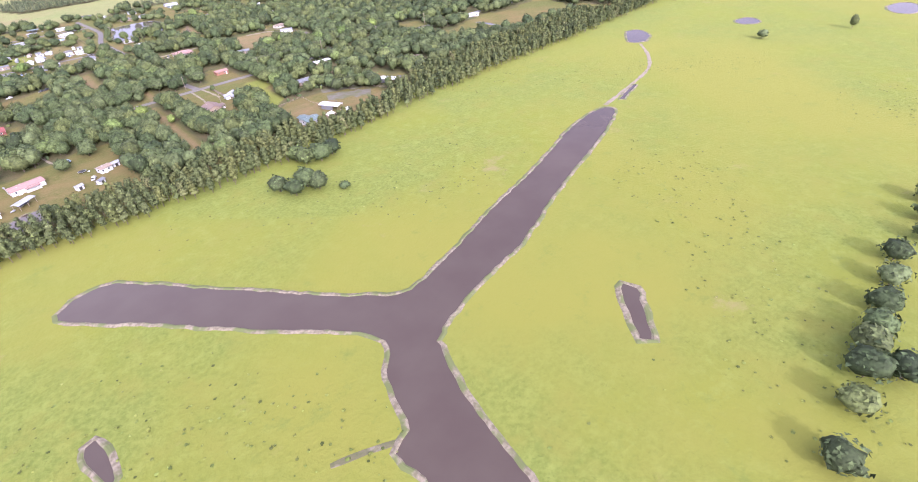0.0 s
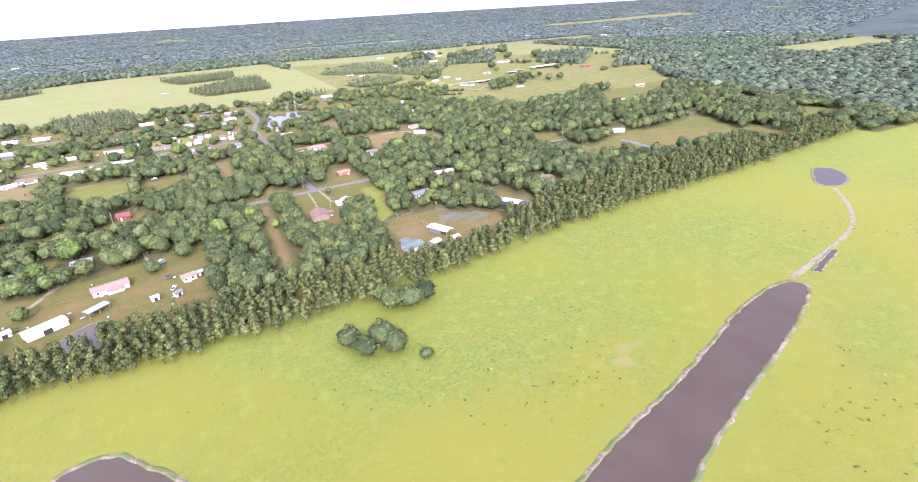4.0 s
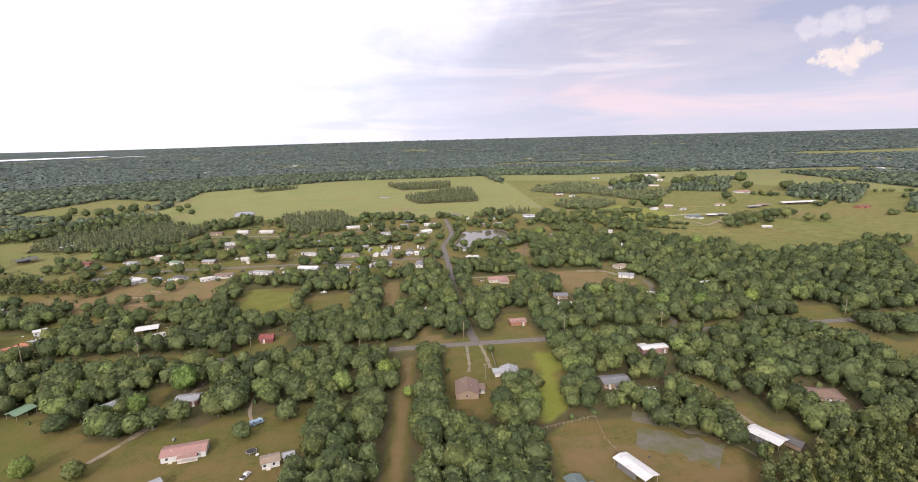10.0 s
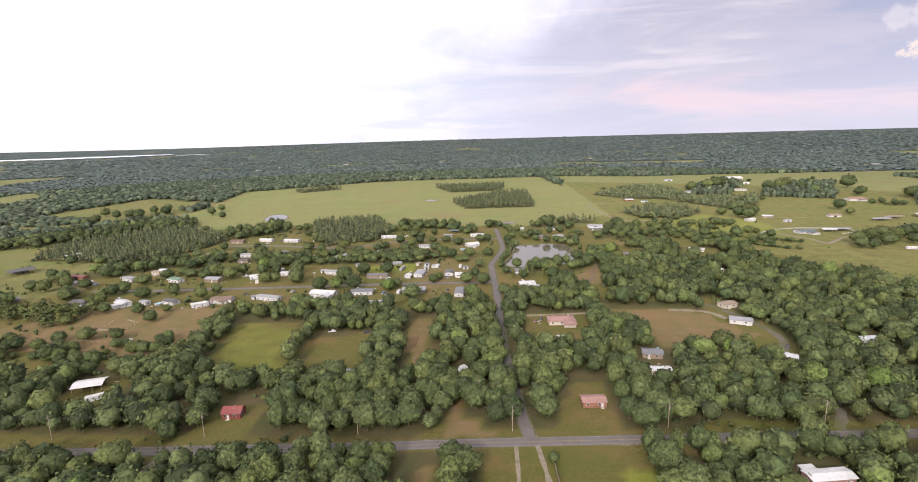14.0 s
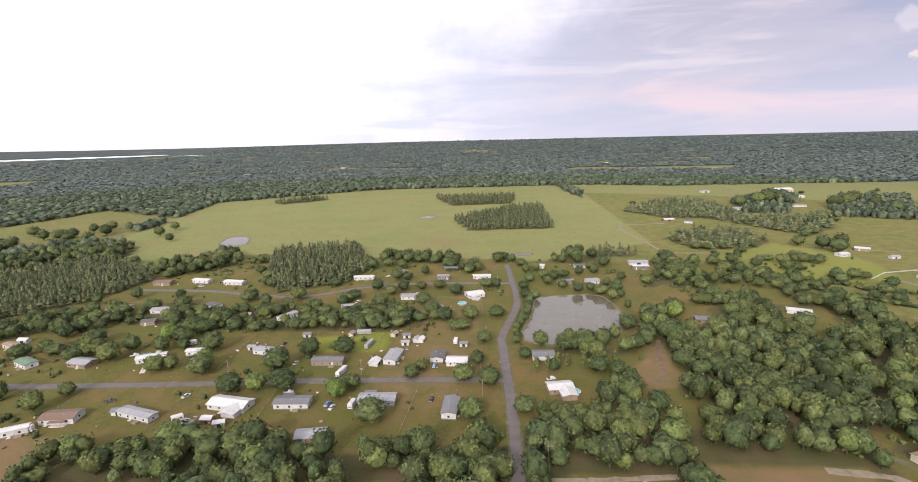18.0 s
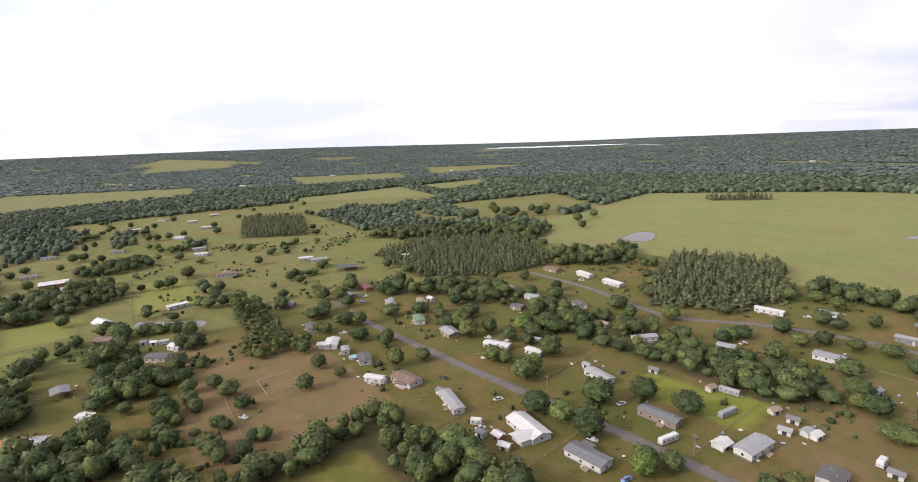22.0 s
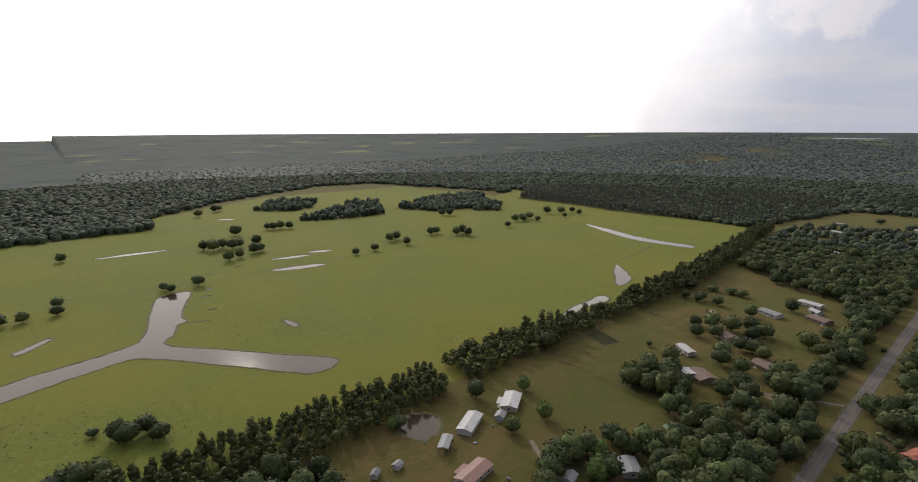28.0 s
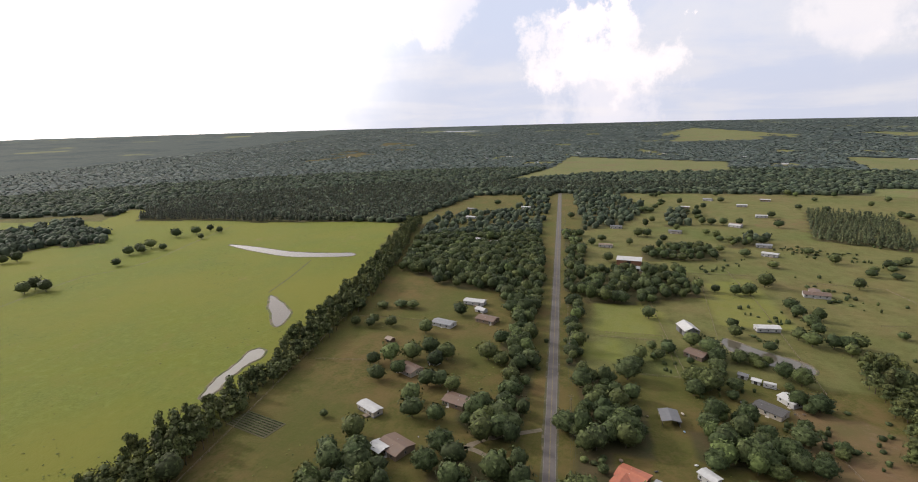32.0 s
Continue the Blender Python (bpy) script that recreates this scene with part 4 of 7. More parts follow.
def pond(name, poly, label, bank=1.4, mat=None, seed=3, step=3.0):
    """Still water inside a worn sandy bank."""
    ob = thing(name, Matrix(), label, "pond", kind="structure")
    shore = shoreline(poly, seed, step)
    PONDS.append(list(poly))
    bm = bmesh.new()
    face = bm.faces.new([bm.verts.new((q.x, q.y, 0.08)) for q in shore])
    bmesh.ops.triangulate(bm, faces=[face])
    bmesh.ops.recalc_face_normals(bm, faces=bm.faces[:])
    if sum(f.normal.z for f in bm.faces) < 0:
        bmesh.ops.reverse_faces(bm, faces=bm.faces[:])
    me = bpy.data.meshes.new("water")
    bm.to_mesh(me)
    bm.free()
    me.materials.append(mat or WATER)
    part("water", me, ob)
    rng = random.Random(seed + 1)
    area = sum(a.x * b.y - b.x * a.y for a, b in zip(shore, shore[1:] + shore[:1]))
    v, f, n = [], [], len(shore)
    for k, q in enumerate(shore):
        way = (shore[(k + 2) % n] - shore[k - 2]).normalized()
        out = Vector((way.y, -way.x)) * (1 if area > 0 else -1)
        w = bank * (0.55 + 0.9 * abs(noise.noise((q.x * 0.06, q.y * 0.06, seed)))) + rng.uniform(0, 0.25) * bank
        for o, z in ((-0.3, 0.02), (w * 0.35, 0.32 + rng.uniform(-0.1, 0.1)), (w, 0.26), (w + 0.9, -0.05)):
            v.append((q.x + out.x * o, q.y + out.y * o, z))
    for k in range(n):
        j = (k + 1) % n
        f += [(4 * k + a, 4 * j + a, 4 * j + a + 1, 4 * k + a + 1) for a in range(3)]
    part("bank", mesh_of("bank", v, f, [SAND]), ob, label="eroded pale sandy bank")
    return ob


CANAL = [(-109, 15), (-103, 24), (-91, 25), (-80, 14), (-55, -17), (-40, -35), (-26, -51), (-12, -62), (6, -59), (50, -44), (94, -31), (145, -13), (173, -9), (181, -13), (175, -20), (139, -35),
         (103, -47), (62, -62), (40, -71), (5, -79), (-16, -87), (-21, -95), (-27, -112), (-31, -134), (-36, -155), (-44, -184), (-57, -191), (-70, -188), (-60, -158), (-51, -127), (-52, -112),
         (-45, -109), (-42, -100), (-39, -90), (-31, -77), (-40, -62), (-56, -45), (-75, -23), (-91, -5)]
pond("canal", CANAL, "dark still Y-shaped canal cut in green pasture", 1.1)
pond("pond", [(333, 78), (345, 84), (352, 76), (340, 60), (322, 54), (314, 62)], "small oval pond with a sandy rim")
pond("pond", [(45, -114), (46, -119), (34, -130), (28, -136), (26, -133), (38, -119)], "narrow dark pond with a wide sandy rim", 1.8)
pond("pond", [(-109, -70), (-112, -62), (-113, -52), (-110, -51), (-108, -60)], "narrow dark pond in the pasture", 1.0)
pond("pond", [(-147, -212), (-172, -200), (-200, -200), (-196, -208), (-170, -214)], "oval pond beside a cattle track", 1.0)
pond("pond", [(-163, -258), (-182, -248), (-206, -250), (-190, -258)], "oval pond beside a cattle track", 1.0)
pond("pond", [(-207, -266), (-220, -255), (-234, -256), (-222, -266)], "small oval pond in the pasture", 1.0)
pond("pond", [(-12, -382), (-50, -376), (-88, -380), (-50, -388)], "long narrow pond in the far pasture", 1.0)
pond("pond", [(-184, -562), (-206, -550), (-206, -558), (-190, -568)], "small far pond in the pasture", 1.0)
pond("pond", [(-596, -172), (-588, -128), (-574, -78), (-573, -30), (-577, -4), (-564, 2), (-556, -30), (-553, -66), (-566, -112), (-586, -160)], "long thin pale pond in the pasture", 1.2)
pond("pond", [(-433, -9), (-416, 14), (-398, 31), (-384, 36), (-372, 37), (-377, 30), (-393, 18), (-409, 5), (-423, -3)], "wedge-shaped pond beside the tree line", 1.0)
pond("pond", [(-276, 54), (-281, 57), (-298, 54), (-315, 53), (-327, 55), (-337, 50), (-334, 43), (-313, 46), (-295, 47)], "narrow green pond beside the pines", 1.0, GREEN_WATER)
pond("pond", [(-102, 97), (-112, 100), (-119, 107), (-112, 118), (-102, 119), (-98, 108)], "small dark garden pond behind a house", 0.8)
pond("pond", [(17, 526), (19, 544), (25, 565), (29, 598), (38, 604), (54, 608), (69, 609), (79, 603), (84, 578), (82, 549), (70, 526), (57, 520), (32, 514), (21, 518)], "large grey pond with wooded banks", 1.0, GREEN_WATER)
pond("pond", [(-324, 792), (-336, 842), (-316, 844), (-298, 802)], "pale pond in the wide meadow", 2.0)
pond("pond", [(-116, 984), (-108, 1000), (-94, 994), (-100, 980)], "small pale pond in the meadow", 2.0)
pond("pond", [(14, 742), (22, 750), (36, 748), (32, 740)], "small pale pond at the lane's end", 1.0)
pond("pond", [(-404, 330), (-396, 340), (-386, 352), (-374, 366), (-362, 365), (-365, 352), (-376, 338), (-390, 328)], "curved green garden pond", 0.8, GREEN_WATER)
pond("pond", [(294, 229), (298, 230), (299.5, 212), (298, 198), (296, 186), (293, 186), (294, 198), (295, 212)], "narrow shallow canal in a field", 1.0, GREEN_WATER)
pond("creek", [(196, -9), (210, -4), (224, 0), (226, -1.5), (211, -6.5), (198, -11)], "narrow dark ditch running from the canal", 0.5)
pond("pond", [(442, 23), (430, 27), (420, 24), (417, 14), (429, 7), (439, 13)], "shallow pale pond in the far pasture", 1.2)
pond("pond", [(532, -60), (550, -58), (566, -66), (556, -77), (526, -83), (517, -72)], "shallow pale pond in the far pasture", 1.4)
for k_, (x_, y_, r_) in enumerate(((-84, -186, 2.4), (-77, -166, 2.2), (-74, -128, 1.8), (-97, -236, 2.2), (-127, -250, 1.8))):
    pond("puddle", [(x_ + r_ * 1.8 * math.cos(a_), y_ + r_ * (0.6 + 0.3 * math.sin(a_ * 2 + k_)) * math.sin(a_)) for a_ in (0, 1.05, 2.1, 3.14, 4.2, 5.25)], "small shallow puddle in worn pasture", 0.5, seed=k_, step=1.0)
track([(182, -8), (228, 2), (262, 12), (290, 30), (314, 52)], 2.4, "sandy dry creek between canal and pond", DIRT, 0.06)


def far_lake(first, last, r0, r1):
    """A wide pale lake lying on the far land, sky shine in its colour."""
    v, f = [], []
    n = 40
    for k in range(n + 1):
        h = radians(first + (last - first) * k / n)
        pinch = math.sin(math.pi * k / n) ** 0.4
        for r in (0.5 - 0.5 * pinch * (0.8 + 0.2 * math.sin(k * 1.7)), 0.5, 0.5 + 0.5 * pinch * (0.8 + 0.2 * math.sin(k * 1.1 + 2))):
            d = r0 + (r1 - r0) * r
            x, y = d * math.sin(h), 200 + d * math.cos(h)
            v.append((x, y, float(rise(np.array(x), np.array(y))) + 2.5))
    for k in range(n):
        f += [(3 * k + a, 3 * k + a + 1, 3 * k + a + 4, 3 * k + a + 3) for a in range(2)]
    ob = thing("lake", Matrix(), "lake on the skyline, its sky shine put into a pale colour", "lake", kind="structure")
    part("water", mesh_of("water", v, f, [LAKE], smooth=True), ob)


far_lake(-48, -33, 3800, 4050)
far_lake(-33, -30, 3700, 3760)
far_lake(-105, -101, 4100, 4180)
far_lake(-141, -128, 1290, 1320)


# ---- trees ----
def ico(level=0):
    bm = bmesh.new()
    bmesh.ops.create_icosphere(bm, subdivisions=level + 1, radius=1.0)
    v = np.array([q.co[:] for q in bm.verts])
    f = np.array([[q.index for q in p.verts] for p in bm.faces])
    bm.free()
    return v, f


ICO0, ICO1, ICO2 = ico(0), ico(1), ico(2)
DOME = (np.array([(math.cos(t), math.sin(t), -0.35) for t in np.arange(5) * 2 * np.pi / 5] + [(0, 0, 1.0)]), np.array([(k, (k + 1) % 5, 5) for k in range(5)]))
SKIRTED = (np.array([(0.9 * math.cos(t), 0.9 * math.sin(t), -1.15) for t in np.arange(5) * 2 * np.pi / 5] + [(math.cos(t), math.sin(t), 0.25) for t in np.arange(5) * 2 * np.pi / 5] + [(0, 0, 1.0)]),
           np.array([(k, (k + 1) % 5, 5 + k) for k in range(5)] + [((k + 1) % 5, 5 + (k + 1) % 5, 5 + k) for k in range(5)] + [(5 + k, 5 + (k + 1) % 5, 10) for k in range(5)]))


def oak_crown(rng, core, clumps, size):
    """A broad domed crown that bulges over its limbs and is set all over with leafy sprays."""
    count = 24
    k = np.arange(count)
    up = 0.97 - 1.35 * (k + rng.uniform(-0.3, 0.3, count)) / count
    turn = k * 2.4 + rng.uniform(-0.5, 0.5, count)
    side = np.sqrt(np.maximum(0.0, 1 - up * up))
    knobs = np.stack([side * np.cos(turn), side * np.sin(turn), up], 1)
    swell = rng.uniform(0.55, 1.15, count)
    wide = np.array([0.53 * rng.uniform(0.9, 1.08), 0.53 * rng.uniform(0.9, 1.08), 0.5])
    mid = np.array([0, 0, 0.48])

    def skin(d):
        near = np.exp(-((1 - (d @ knobs.T).clip(-1, 1)) / 0.034)) * swell
        best = near.argmax(1)
        reach = 0.7 + 0.36 * near.max(1)
        spread = wide * (1 + 0.1 * np.clip(-d[:, 2:], 0, 0.6) * np.array([1, 1, 0]))
        place = mid + d * spread * reach[:, None]
        place[:, 2] = np.maximum(place[:, 2], 0.07)
        return place, best

    v, f = core
    unit = v / np.linalg.norm(v, axis=1)[:, None]
    shell, _ = skin(unit)
    shell = mid + (shell - mid) * rng.uniform(0.8, 0.98, (len(v), 1))
    d = rng.normal(size=(clumps, 3))
    d[:, 2] += 0.45
    d /= np.linalg.norm(d, axis=1)[:, None]
    spot, best = skin(d)
    out = spot - (mid + knobs[best] * wide * 0.5)
    out = out / np.linalg.norm(out, axis=1)[:, None] * 0.7 + d * 0.5
    out += rng.normal(size=out.shape) * 0.42
    out /= np.linalg.norm(out, axis=1)[:, None]
    spot = mid + (spot - mid) * rng.uniform(0.88, 1.08, (clumps, 1))
    u = np.cross(out, rng.normal(size=(clumps, 3)))
    u /= np.linalg.norm(u, axis=1)[:, None]
    t = np.cross(out, u)
    s = size * rng.uniform(0.55, 1.35, (clumps, 1))
    spray = np.stack([spot + u * s, spot - 0.5 * u * s + 0.87 * t * s, spot - 0.5 * u * s - 0.87 * t * s], 1).reshape(-1, 3)
    return np.concatenate([shell, spray]), np.concatenate([f, np.arange(3 * clumps).reshape(-1, 3) + len(v)])


def crown(rng, lumps, core, clumps, size, shape):
    """A leafy crown of overlapping lumps, about 1 high and 1 wide: verts and triangles."""
    vs, fs, n = [], [], 0
    if shape == "round":
        return oak_crown(rng, core, clumps, size)
    for k in range(lumps):
        if shape == "tall":
            h = 0.36 + 0.56 * (k + rng.uniform(0.1, 0.6)) / lumps
            a, d = k * 2.2 + rng.uniform(0, 1), 0.2 * rng.uniform(0.3, 1) * (1.25 - h)
            c = np.array([d * math.cos(a), d * math.sin(a), h])
            r = np.array([0.34, 0.34, 0.13]) * (1.2 - 0.62 * h) * rng.uniform(0.75, 1.15)
        elif shape == "single":
            c, r = np.array([0, 0, 0.5]), np.array([0.5, 0.5, 0.45])
        else:
            h = 0.2 + 0.72 * (k + 0.5) / lumps
            c = np.array([rng.uniform(-0.1, 0.1), rng.uniform(-0.1, 0.1), h])
            r = np.array([0.5 * (1.02 - 0.72 * h), 0.5 * (1.02 - 0.72 * h), 0.2])
        v, f = core
        vs.append(c + v * r * rng.uniform(0.78, 1.0, (len(v), 1)))
        fs.append(f + n)
        n += len(v)
        w = rng.normal(size=(clumps, 3))
        w[:, 2] += 0.35
        w /= np.linalg.norm(w, axis=1)[:, None]
        mid = c + w * r * rng.uniform(0.9, 1.18, (clumps, 1))
        u = np.cross(w, rng.normal(size=(clumps, 3)))
        u /= np.linalg.norm(u, axis=1)[:, None]
        t = np.cross(w, u) + w * rng.uniform(-0.45, 0.45, (clumps, 1))
        s = size * rng.uniform(0.6, 1.3, (clumps, 1))
        tri = np.stack([mid + u * s, mid - 0.5 * u * s + 0.87 * t * s, mid - 0.5 * u * s - 0.87 * t * s], 1).reshape(-1, 3)
        vs.append(tri)
        fs.append(np.arange(3 * clumps).reshape(-1, 3) + n)
        n += 3 * clumps
    return np.concatenate(vs), np.concatenate(fs)


def stem(r0, r1, h, sides=5, limbs=0, rng=None):
    vs, fs, n = [], [], 0

    def bar(a, b, ra, rb):
        nonlocal n
        t = np.arange(sides) * 2 * np.pi / sides
        ring = np.stack([np.cos(t), np.sin(t), 0 * t], 1)
        vs.append(np.concatenate([a + ring * ra, b + ring * rb]))
        for k in range(sides):
            j = (k + 1) % sides
            fs.extend([(n + k, n + j, n + sides + j), (n + k, n + sides + j, n + sides + k)])
        n += 2 * sides

    bar(np.zeros(3), np.array([0, 0, h]), r0, r1)
    for k in range(limbs):
        t = 2 * np.pi * (k + rng.uniform(0, 0.6)) / limbs
        bar(np.array([0, 0, h * 0.75]), np.array([0.25 * math.cos(t), 0.25 * math.sin(t), h + 0.22]), r1 * 0.8, r1 * 0.3)
    return np.concatenate(vs), np.array(fs)


SHAPES = {"oak": ("round", 0.24), "pine": ("tall", 0.5), "cypress": ("cone", 0.35), "willow": ("cone", 0.2), "planted": ("cone", 0.4)}
RNG = np.random.default_rng(5)
FULL, PLAIN = {}, {}
for kind, (shape, bare) in SHAPES.items():
    lumps = {"oak": 1, "pine": 7}.get(kind, 5)
    FULL[kind] = [(crown(RNG, lumps, ICO2 if kind == "oak" else ICO0, 560 if kind == "oak" else 34, 0.044 if kind == "oak" else 0.05, shape), stem(0.028, 0.016, bare + 0.12, 6, 5 if kind == "oak" else 0, RNG)) for _ in range(7)]
    few = {"oak": 1, "pine": 5}.get(kind, 3)
    PLAIN[kind] = [(crown(RNG, few, ICO1 if kind == "oak" else DOME, 135 if kind == "oak" else 26 if kind == "pine" else 12, 0.066, shape), stem(0.028, 0.012, bare + 0.1, 3)) for _ in range(8)]
COARSE = [crown(RNG, 1, SKIRTED, 8, 0.18, "single") for _ in range(8)]
DISTANT = [crown(RNG, 1, DOME, 2, 0.26, "single") for _ in range(8)]


def stuff(name, label, category, kind, spots, models, with_stem):
    """Many trees joined into one object. spots: rows of x, y, height, width."""
    rng = np.random.default_rng(len(spots))
    co, tri, mi, tone, n = [], [], [], [], 0
    pick = rng.integers(0, len(models), len(spots))
    turn, tones = rng.uniform(0, 2 * np.pi, len(spots)), rng.uniform(0, 1, len(spots))
    for k, model in enumerate(models):
        some = np.flatnonzero(pick == k)
        if not len(some):
            continue
        pieces = ((*model[0], 0), (*model[1], 1)) if with_stem else ((*model, 0),)
        for v, f, m in pieces:
            x, y, h, w = (spots[some, j][:, None] for j in range(4))
            c, s = np.cos(turn[some])[:, None], np.sin(turn[some])[:, None]
            p = np.stack([x + w * (c * v[:, 0] - s * v[:, 1]), y + w * (s * v[:, 0] + c * v[:, 1]), rise(x, y) + h * v[:, 2]], -1)
            co.append(p.reshape(-1, 3))
            tri.append((f[None] + (np.arange(len(some)) * len(v))[:, None, None] + n).reshape(-1, 3))
            mi.append(np.full(len(some) * len(f), m))
            tone.append(np.repeat(tones[some], len(v)))
            n += len(some) * len(v)
    co, tri, mi, tone = (np.concatenate(q) for q in (co, tri, mi, tone))
    me = bpy.data.meshes.new(name)
    me.vertices.add(len(co))
    me.vertices.foreach_set("co", co.astype(np.float32).ravel())
    me.loops.add(tri.size)
    me.loops.foreach_set("vertex_index", tri.ravel().astype(np.int32))
    me.polygons.add(len(tri))
    me.polygons.foreach_set("loop_start", np.arange(0, tri.size, 3, dtype=np.int32))
    me.polygons.foreach_set("material_index", mi.astype(np.int32))
    me.polygons.foreach_set("use_smooth", np.ones(len(tri), bool))
    me.update(calc_edges=True)
    me.attributes.new("tone", "FLOAT", "POINT").data.foreach_set("value", tone.astype(np.float32))
    me.materials.append(LEAF[kind][1])
    me.materials.append(BARK)
    return tagged(new(name, me), label, category, kind="stuff")


KEEP_OFF = []


def clear_of(x, y, margin=5.0):
    """Off the roads, the water, the clearings and the buildings."""
    ok = np.ones(x.shape, bool)
    for line, w in ((ROAD[:3], 6.8), (ROAD[2:], 4.6), (LANE[:4], 3.2), (LANE[3:], 7.0), (STREET_S, 7.0), (STREET_N, 7.0)):
        ok &= from_line(x, y, line) > w
    for p in OPEN:
        for sx, sy in ((-1.5, 0), (1.5, 0), (0, -3.5), (0, 2)):
            ok &= ~inside(x + sx, y + sy, p)
    for p in PONDS:
        ok &= ~inside(x, y, p)
    for bx, by, br in KEEP_OFF:
        ok &= np.hypot(x - bx, y - by) > br
    return ok


HEIGHT = {"oak": (9.0, 14.5), "pine": (8.0, 11.5), "cypress": (5.5, 11.5), "willow": (5.0, 10.0), "planted": (9.0, 12.0)}
WIDTH = {"oak": (9.5, 13.5), "pine": (4.8, 7.6), "cypress": (4.5, 7.5), "willow": (7.0, 11.0), "planted": (7.0, 10.0)}


def fill(kind, gap, poly, rng):
    """Trees set close together inside an outline."""
    gap *= 0.85 if kind == "oak" and gap < 9 else 1.0
    xs, ys = [p[0] for p in poly], [p[1] for p in poly]
    x, y = np.meshgrid(np.arange(min(xs), max(xs), gap), np.arange(min(ys), max(ys), gap))
    x, y = x.ravel() + rng.uniform(-0.42, 0.42, x.size) * gap, y.ravel() + rng.uniform(-0.42, 0.42, y.size) * gap
    keep = inside(x, y, poly) & clear_of(x, y) & (rng.uniform(0, 1, x.size) < 0.93)
    x, y = x[keep], y[keep]
    h, w = rng.uniform(*HEIGHT[kind], x.size), rng.uniform(*WIDTH[kind], x.size)
    if kind == "oak":
        small = rng.uniform(0, 1, x.size)
        size = np.where(small < 0.3, 0.6, np.where(small < 0.6, 0.8, 1.0))
        h, w = h * (0.25 + 0.75 * size), w * size
    return np.stack([x, y, h, w], 1)


def make_tree(kind, k):
    """One tree of its own: trunk and crown."""
    (cv, cf), (sv, sf) = FULL[kind][k]
    lo, hi = HEIGHT[kind]
    h, w = (lo + hi) / 2, sum(WIDTH[kind]) / 2
    sc = np.array([w, w, h])
    return mesh_of("crown", cv * sc, cf, [LEAF[kind][0]], smooth=True), mesh_of("trunk", sv * sc, sf, [BARK]), h, w


TREES = {kind: [make_tree(kind, k) for k in range(7)] for kind in ("oak", "pine")}
TREE_WORDS = {"oak": ("oak_tree", "broad dark green oak with a rounded leafy crown"), "pine": ("pine_tree", "tall slim pine with an olive green crown")}


BRIGHT_CROWNS = []
for k_ in range(3):
    fresh = TREES["oak"][k_][0].copy()
    fresh.materials.clear()
    fresh.materials.append(LEAF["bright"][0])
    BRIGHT_CROWNS.append(fresh)


def plant_bright(x, y, w, k):
    """A fresh yellow-green tree that stands out from the darker oaks."""
    _, trunk_me, h0, w0 = TREES["oak"][k % 3]
    t = thing("sweetgum_tree", pose(x, y, 0, 0, 0, 57 * k) @ Matrix.Diagonal((w / w0, w / w0, w * 1.1 / h0, 1)), "fresh yellow-green broadleaf tree among darker oaks", "tree", "bright green trees")
    part("trunk", trunk_me, t)
    part("crown", BRIGHT_CROWNS[k % 3], t)


def plant(kind, x, y, h, w, rng, label="", group="", called=""):
    crown_me, trunk_me, h0, w0 = TREES[kind][int(rng.integers(0, 7))]
    name, words = TREE_WORDS[kind]
    t = thing(called or name, pose(x, y, 0, 0, 0, float(rng.uniform(0, 360))) @ Matrix.Diagonal((w / w0, w / w0, h / h0, 1)), label or words, "tree", group)
    part("trunk", trunk_me, t)
    part("crown", crown_me, t)
    return t


# ---- buildings ----
def prism(L, W, hw, hr, mat):
    """Walls with gable ends."""
    x, y = L / 2, W / 2
    v = [(-x, -y, 0), (x, -y, 0), (x, y, 0), (-x, y, 0), (-x, -y, hw), (x, -y, hw), (x, y, hw), (-x, y, hw), (-x, 0, hw + hr), (x, 0, hw + hr)]
    return mesh_of("wall", v, [(0, 1, 5, 4), (2, 3, 7, 6), (1, 2, 6, 9, 5), (3, 0, 4, 8, 7), (3, 2, 1, 0)], [mat])


def gable(L, W, hw, hr, mat, over=0.45, thick=0.14):
    """Two sloping slabs with eaves."""
    x, y = L / 2 + over, W / 2 + over
    drop = hr * over / (W / 2)
    v = []
    for t in (0.02, thick + 0.02):
        v += [(-x, -y, hw - drop + t), (x, -y, hw - drop + t), (x, 0, hw + hr + t), (-x, 0, hw + hr + t), (x, y, hw - drop + t), (-x, y, hw - drop + t)]
    f = [(6, 7, 8, 9), (9, 8, 10, 11), (0, 3, 2, 1), (3, 5, 4, 2), (0, 1, 7, 6), (4, 5, 11, 10), (1, 2, 8, 7), (2, 4, 10, 8), (5, 3, 9, 11), (3, 0, 6, 9)]
    return mesh_of("roof", v, f, [mat])


def hip(L, W, hw, hr, mat, over=0.5, thick=0.14):
    x, y = L / 2 + over, W / 2 + over
    r = max(L / 2 - W / 2, 0.3)
    v = [(-x, -y, hw), (x, -y, hw), (x, y, hw), (-x, y, hw), (-x, -y, hw + thick), (x, -y, hw + thick), (x, y, hw + thick), (-x, y, hw + thick), (-r, 0, hw + hr), (r, 0, hw + hr)]
    f = [(4, 5, 9, 8), (5, 6, 9), (6, 7, 8, 9), (7, 4, 8), (0, 1, 5, 4), (1, 2, 6, 5), (2, 3, 7, 6), (3, 0, 4, 7), (3, 2, 1, 0)]
    return mesh_of("roof", v, f, [mat])


